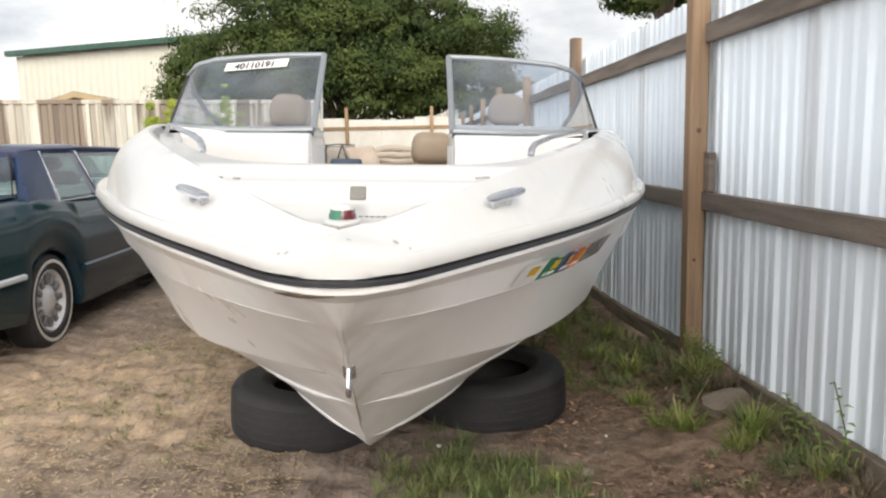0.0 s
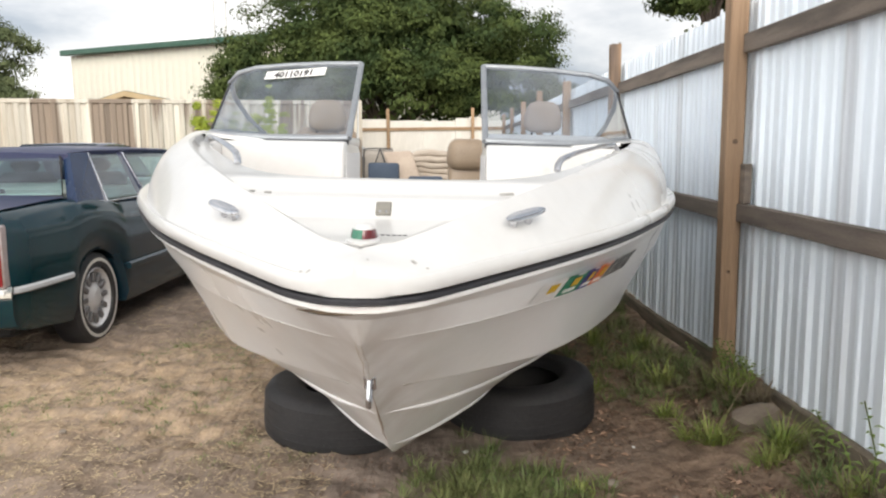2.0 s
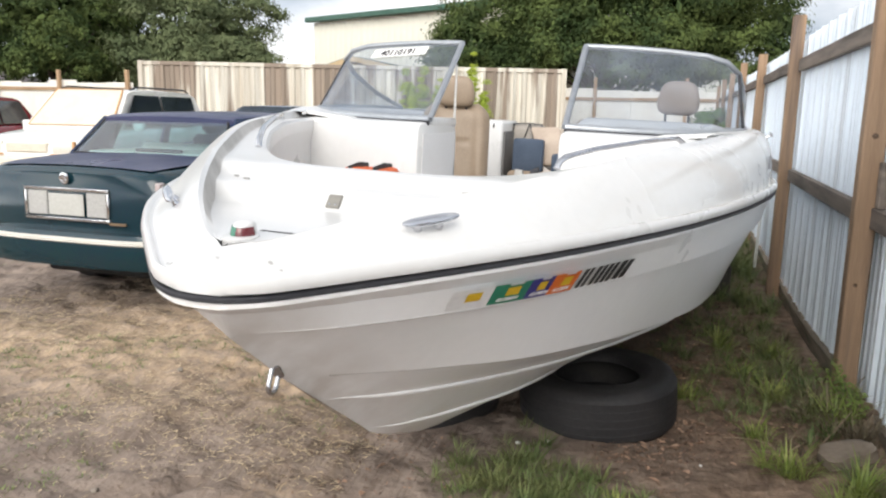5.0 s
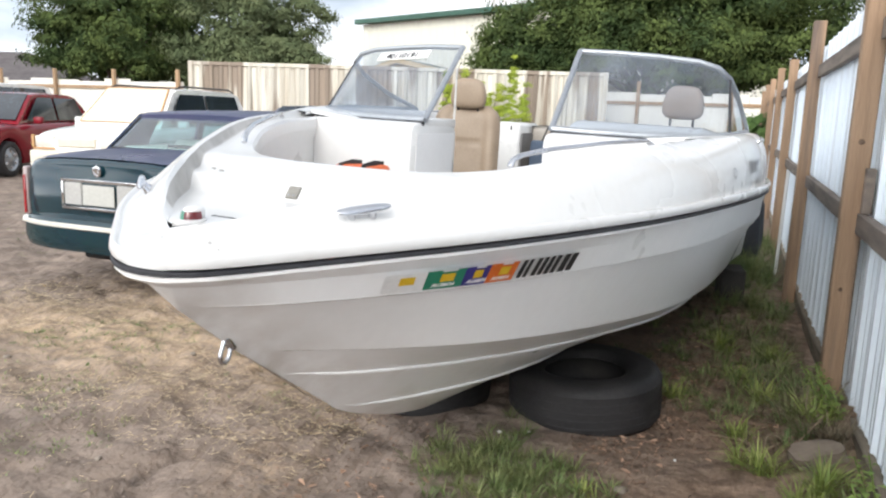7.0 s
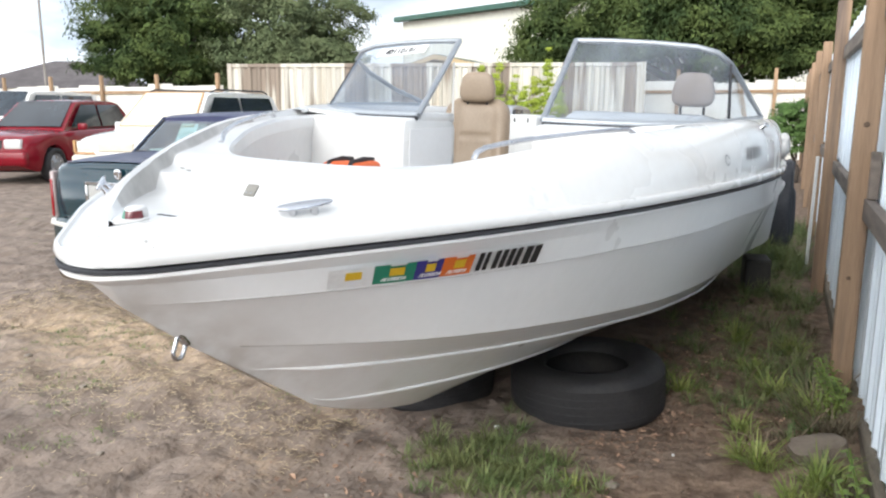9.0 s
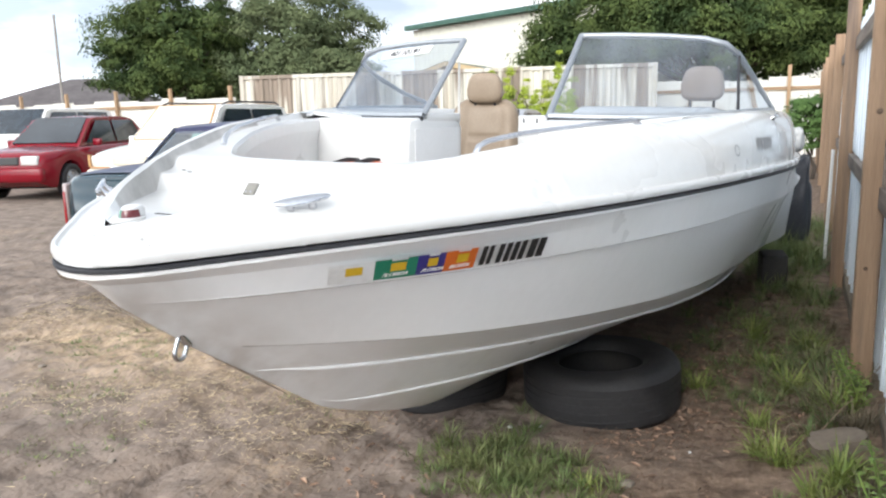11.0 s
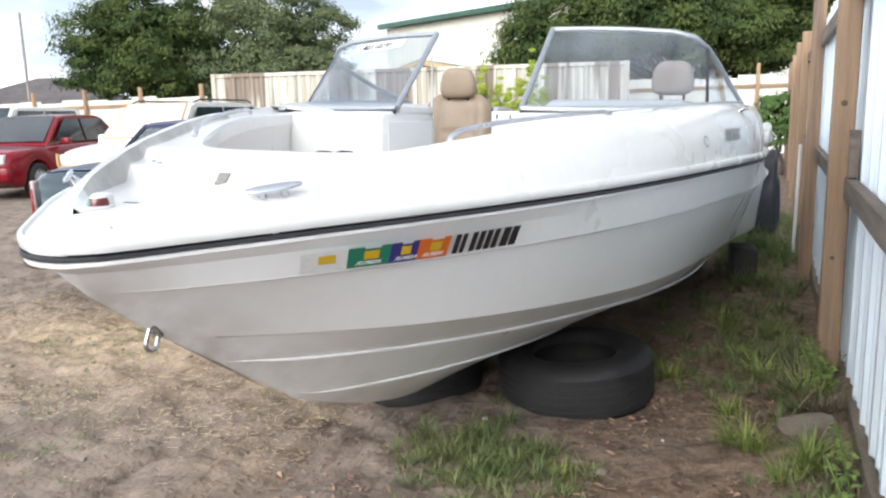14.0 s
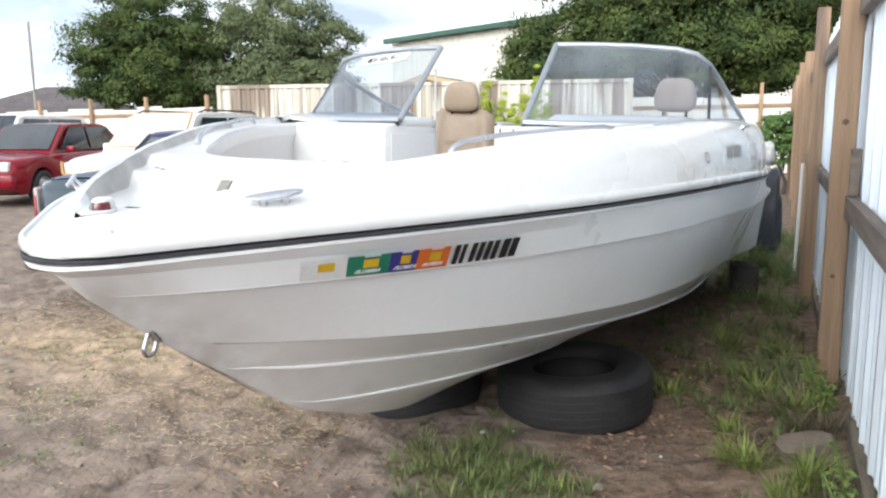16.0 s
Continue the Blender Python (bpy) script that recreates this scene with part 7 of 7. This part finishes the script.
# dense short turf in front of the tyre, looser tufts along the fence, thick grass behind the stern
for x, y, n, rad, h in ((1.08, 3.02, 46, 0.24, 0.075), (1.33, 2.98, 46, 0.26, 0.085), (1.18, 2.84, 30, 0.24, 0.06), (1.5, 2.80, 8, 0.16, 0.06), (2.2, 4.9, 11, 0.4, 0.11), (2.0, 4.6, 7, 0.35, 0.08), (2.25, 5.6, 15, 0.4, 0.12), (2.0, 6.3, 16, 0.5, 0.11), (2.2, 7.6, 60, 0.5, 0.16), (2.15, 8.0, 60, 0.22, 0.26), (2.3, 6.6, 30, 0.3, 0.15), (2.1, 4.15, 12, 0.2, 0.08), (1.95, 5.6, 22, 0.3, 0.10), (1.9, 8.6, 70, 0.7, 0.18), (1.6, 7.4, 50, 0.6, 0.14), (2.1, 10.0, 70, 0.8, 0.2), (1.2, 9.0, 60, 0.8, 0.16), (2.3, 2.75, 6, 0.3, 0.06), (1.72, 4.35, 10, 0.22, 0.09), (1.8, 4.9, 10, 0.3, 0.1), (2.35, 4.5, 10, 0.2, 0.10), (2.36, 3.92, 8, 0.10, 0.13), (2.34, 4.25, 6, 0.12, 0.11), (2.25, 4.4, 6, 0.22, 0.09), (2.3, 4.75, 7, 0.15, 0.10), (2.25, 5.1, 9, 0.3, 0.12), (2.40, 3.66, 5, 0.08, 0.08), (2.42, 3.2, 5, 0.06, 0.10), (2.42, 2.8, 5, 0.06, 0.10)):
    for _ in range(n):
        spots.append((x + rng.gauss(0, rad * 0.6), y + rng.gauss(0, rad * 0.6), 0.03, 30, h * rng.uniform(0.6, 1.25)))
for x, y, n, rad in ((-0.5, 4.0, 70, 0.32), (-0.7, 5.3, 130, 0.45), (-0.2, 5.6, 80, 0.35), (-1.2, 2.95, 60, 0.35), (-0.75, 2.55, 50, 0.3), (-0.3, 4.9, 60, 0.35), (0.0, 3.45, 40, 0.22), (-1.9, 3.6, 70, 0.4), (-1.45, 3.75, 60, 0.28), (-1.15, 4.1, 50, 0.25), (-1.8, 3.45, 30, 0.25), (-4.5, 6.8, 60, 1.0), (-6.0, 7.5, 60, 1.5)):
    for _ in range(n):
        spots.append((x + rng.gauss(0, rad * 0.7), y + rng.gauss(0, rad * 0.7), 0.05, 18, rng.uniform(0.015, 0.035)))
spots = [s for s in spots if s[0] < 2.50]
stuff("grass_tufts", *blades(rng, spots, 0.75), M_GRASS, "tufts of green grass growing from the sandy soil", "grass")
# single arching clumps, each a plant of its own
M_FRESH = mat("fresh_grass", (0.15, 0.21, 0.045), 0.55, col2=(0.27, 0.29, 0.095), big=9, fine=30, bump=0, spec=0.25, island=0.3)
for x, y, n, h in ((2.40, 3.10, 110, 0.15), (2.20, 3.36, 70, 0.14), (2.12, 3.47, 50, 0.12), (2.32, 3.05, 50, 0.12), (2.10, 3.78, 60, 0.12), (2.41, 3.72, 70, 0.15), (2.22, 4.30, 80, 0.16), (2.10, 4.62, 60, 0.13), (1.78, 4.22, 50, 0.13), (2.44, 2.62, 50, 0.12), (2.0, 5.2, 70, 0.17), (2.3, 5.05, 70, 0.16), (1.54, 2.97, 30, 0.08)):
    vs, fs = blades(rng, [(x, y, 0.03, n, h), (x + 0.05, y - 0.03, 0.03, n // 2, h * 0.8)], 0.95)
    stuff("grass_clump", vs, fs, M_FRESH, "arching clump of fresh yellow-green grass", "grass")
# withered grass tangled at the foot of the fence
spots = []
for x, y, n, rad, h in ((2.40, 3.95, 26, 0.12, 0.13), (2.30, 3.70, 18, 0.16, 0.07), (2.48, 3.55, 16, 0.06, 0.10), (2.34, 4.45, 18, 0.14, 0.09), (2.34, 5.0, 14, 0.12, 0.10), (2.32, 5.6, 14, 0.15, 0.10), (2.15, 4.6, 26, 0.35, 0.07), (2.1, 5.4, 28, 0.4, 0.09), (2.50, 3.0, 12, 0.05, 0.09), (2.45, 2.55, 14, 0.1, 0.10), (2.05, 6.4, 24, 0.4, 0.09)):
    for _ in range(n):
        spots.append((min(x + rng.gauss(0, rad * 0.6), 2.53), y + rng.gauss(0, rad), 0.03, 22, h * rng.uniform(0.5, 1.25)))
stuff("withered_grass", *blades(rng, spots, 0.7), mat("withered_grass", (0.20, 0.155, 0.10), 0.8, col2=(0.105, 0.092, 0.055), big=5, fine=30, bump=0, island=0.4), "withered brown grass tangled along the fence", "grass")
# leafy weeds at the foot of the fence
M_WEED = mat("weed_leaves", (0.10, 0.165, 0.04), 0.6, col2=(0.19, 0.24, 0.06), fine=20, bump=0, spec=0.25, island=0.35)
for x, y, h, n in ((2.44, 3.76, 0.24, 40), (2.47, 3.68, 0.18, 26), (2.50, 2.95, 0.20, 18), (2.42, 3.86, 0.20, 26), (2.45, 3.82, 0.17, 18), (2.47, 4.0, 0.20, 22), (2.50, 3.70, 0.15, 14), (2.47, 2.56, 0.36, 18), (2.46, 2.70, 0.2, 12), (2.44, 4.40, 0.16, 16)):
    vs, fs = [], []
    z0 = gz(x, y)
    for k in range(n):
        a, t = k * 2.4 + rng.uniform(-0.4, 0.4), (k + 0.5) / n
        p = Vector((x + 0.03 * math.sin(t * 3) - 0.04 * t, y + 0.02 * t, z0 + h * t))
        d = Vector((math.cos(a), math.sin(a), 0.35))
        sd = Vector((-math.sin(a), math.cos(a), 0.0))
        l = (0.028 + 0.032 * (1 - t)) * rng.uniform(0.7, 1.2)
        i = len(vs)
        vs += [p, p + d * l * 0.5 + sd * l * 0.28, p + d * l - Vector((0, 0, l * 0.35)), p + d * l * 0.5 - sd * l * 0.28, p + d * l * 0.5 - Vector((0, 0, l * 0.06))]
        fs += [(i, i + 1, i + 4), (i + 1, i + 2, i + 4), (i + 2, i + 3, i + 4), (i + 3, i, i + 4)]
    i = len(vs)
    for t in (0, 0.5, 1.0):
        q = Vector((x + 0.03 * math.sin(t * 3) - 0.04 * t, y + 0.02 * t, z0 - 0.02 + (h + 0.02) * t))
        vs += [q + Vector((0.003, 0, 0)), q + Vector((-0.002, 0.002, 0)), q + Vector((-0.002, -0.002, 0))]
    for r_ in (0, 3):
        fs += [(i + r_ + k, i + r_ + (k + 1) % 3, i + r_ + 3 + (k + 1) % 3, i + r_ + 3 + k) for k in range(3)]
    stuff("leafy_weed", vs, fs, M_WEED, "leafy green weed at the foot of the fence", "weed")


def litter(rng, boxes, size, leafy=False):
    """Flat stalks, or curled leaf scraps, strewn on the ground: (x0, y0, x1, y1, count)."""
    vs, fs = [], []
    for x0, y0, x1, y1, n in boxes:
        for _ in range(n):
            x, y = rng.uniform(x0, x1), rng.uniform(y0, y1)
            if noise.noise((x * 1.1, y * 1.1, 4.0)) < rng.uniform(-0.35, 0.5):
                continue
            a, l, w = rng.uniform(0, 6.283), size[0] * rng.uniform(0.3, 1.4), size[1] * rng.uniform(0.4, 1.3)
            c, s = math.cos(a), math.sin(a)
            z = gz(x, y)
            i = len(vs)
            t1, t2 = rng.uniform(0.001, 0.012), rng.uniform(0.001, 0.012)
            if leafy:
                curl = rng.uniform(0.1, 0.7) * w
                for u, v, h in ((-1, 0, t1), (-0.3, rng.uniform(0.5, 1.1), t1 + curl), (0.5, rng.uniform(0.3, 1.0), t2 + curl), (1, rng.uniform(-0.3, 0.3), t2), (0.3, -rng.uniform(0.4, 1.1), t2 + curl), (-0.5, -rng.uniform(0.3, 0.9), t1 + curl)):
                    vs.append((x + c * l * u - s * w * v, y + s * l * u + c * w * v, z + h))
                fs += [(i, i + 1, i + 2, i + 3), (i, i + 3, i + 4, i + 5)]
                continue
            vs += [(x - c * l - s * w, y - s * l + c * w, z + t1), (x - c * l + s * w, y - s * l - c * w, z + t1 + 0.002), (x + c * l + s * w, y + s * l - c * w, z + t2), (x + c * l - s * w, y + s * l + c * w, z + t2 + 0.002)]
            fs.append((i, i + 1, i + 2, i + 3))
    return vs, fs


stuff("dry_straw", *litter(rng, [(-3.2, 2.6, 0.5, 5.6, 26000), (-3, 1.4, 0.6, 2.8, 1200), (-7, 2.5, -2.5, 4.6, 5000), (-1.8, 5.4, 0.4, 8, 4000)], (0.015, 0.0014)), M_DRY, "dry straw strewn over the soil", "straw")
stuff("bark_chips", *litter(rng, [(1.4, 2.3, 2.45, 4.9, 15000), (0.2, 2.2, 1.6, 3.3, 900), (1.5, 4.6, 2.45, 7.0, 3500)], (0.011, 0.0055), True), mat("brown_leaf_litter", (0.27, 0.170, 0.115), 0.85, col2=(0.12, 0.078, 0.056), big=2, fine=20, bump=0, island=0.6), "brown dead leaves and bark chips", "leaf litter")
stuff("dead_leaves", *litter(rng, [(1.5, 2.3, 2.45, 4.6, 1300), (0.4, 2.2, 1.6, 3.0, 90), (1.6, 4.4, 2.4, 6.0, 300)], (0.021, 0.012), True), mat("pale_dead_leaves", (0.40, 0.265, 0.185), 0.85, col2=(0.22, 0.14, 0.095), big=4, fine=30, bump=0, island=0.5), "curled pale brown dead leaves", "leaf litter")
# flat stone by the fence
bm = bmesh.new()
bmesh.ops.create_icosphere(bm, subdivisions=3, radius=1.0)
for v in bm.verts:
    p = v.co
    k = 1.0 + 0.25 * noise.noise((p.x * 1.6, p.y * 1.6, p.z * 1.6)) + 0.08 * noise.noise((p.x * 5, p.y * 5, p.z * 5))
    q = Vector([math.copysign(abs(c) ** 0.7, c) for c in p]) * k
    v.co = Vector((q.x * 0.112, q.y * 0.075, min(q.z, 0.72 + 0.35 * q.x) * 0.055))
ob = part("flat_stone", bm, mat("grey_stone", (0.21, 0.17, 0.13), 0.9, col2=(0.145, 0.115, 0.088), big=6, fine=40, bump=0.6), None, smooth=28, m=pose(2.42, 3.40, gz(2.42, 3.40) + 0.018, 4, -8, 15))
tagged(ob, "flat grey-brown stone half sunk by the fence", "stone")


# small litter: a grey scrap, pebbles and bits of white plastic
def pebble(x, y, r, material, label, category, seed, flat=0.6):
    bm = bmesh.new()
    bmesh.ops.create_icosphere(bm, subdivisions=2, radius=1.0)
    for v in bm.verts:
        k = 1.0 + 0.35 * noise.noise((v.co.x * 1.7 + seed, v.co.y * 1.7, v.co.z * 1.7))
        v.co = Vector((v.co.x * r * 1.3, v.co.y * r, v.co.z * r * flat)) * k
    ob = part("scrap" if category == "scrap" else "pebble", bm, material, None, smooth=40, m=pose(x, y, gz(x, y) + r * flat * 0.5, 0, 0, seed * 50))
    return tagged(ob, label, category)


M_SCRAP = mat("grey_scrap", (0.27, 0.23, 0.19), 0.85, col2=(0.18, 0.15, 0.12), big=20, fine=60, bump=0.6)
M_WHITE_BIT = mat("white_plastic_bit", (0.7, 0.7, 0.68), 0.5)
pebble(1.68, 3.03, 0.024, M_SCRAP, "crumpled grey scrap lying on the soil", "scrap", 1.0)
for x, y, r in ((1.08, 3.34, 0.011), (1.20, 3.42, 0.010), (1.86, 3.42, 0.007)):
    pebble(x, y, r, M_WHITE_BIT, "tiny bit of white plastic on the soil", "scrap", x)
for x, y, r in ((-0.4, 2.4, 0.014), (0.3, 2.3, 0.012), (-1.1, 2.9, 0.016), (0.7, 2.5, 0.012), (-0.9, 3.6, 0.018), (-1.8, 3.1, 0.018), (1.9, 2.9, 0.012), (2.0, 4.1, 0.014)):
    pebble(x, y, r, M_SCRAP, "small grey-brown pebble in the soil", "pebble", x + y)
# dry twigs by the foot of the post
rng = random.Random(5)
M_TWIG = mat("dry_twig", (0.30, 0.23, 0.16), 0.9, col2=(0.2, 0.15, 0.10), fine=60)
for k in range(12):
    x, y, a, l = 2.30 + rng.uniform(-0.12, 0.14), 3.75 + rng.uniform(-0.25, 0.35), rng.uniform(0, 6.28), rng.uniform(0.10, 0.26)
    pts = []
    for i in range(6):
        t = i / 5
        px_, py_ = x + math.cos(a + 0.9 * t) * l * t, y + math.sin(a + 0.9 * t) * l * t
        pts.append((min(px_, 2.46), py_, gz(px_, py_) + 0.004 + 0.07 * math.sin(math.pi * t) * (k % 3 == 0) + 0.012 * math.sin(3 * t)))
    bm = bmesh.new()
    tube(bm, pts, [0.0035, 0.0035, 0.003, 0.0026, 0.002, 0.0012], 5)
    ob = part("dry_twig", bm, M_TWIG, None, smooth=60)
    tagged(ob, "thin dry brown twig lying by the fence", "twig", "twigs by the fence")
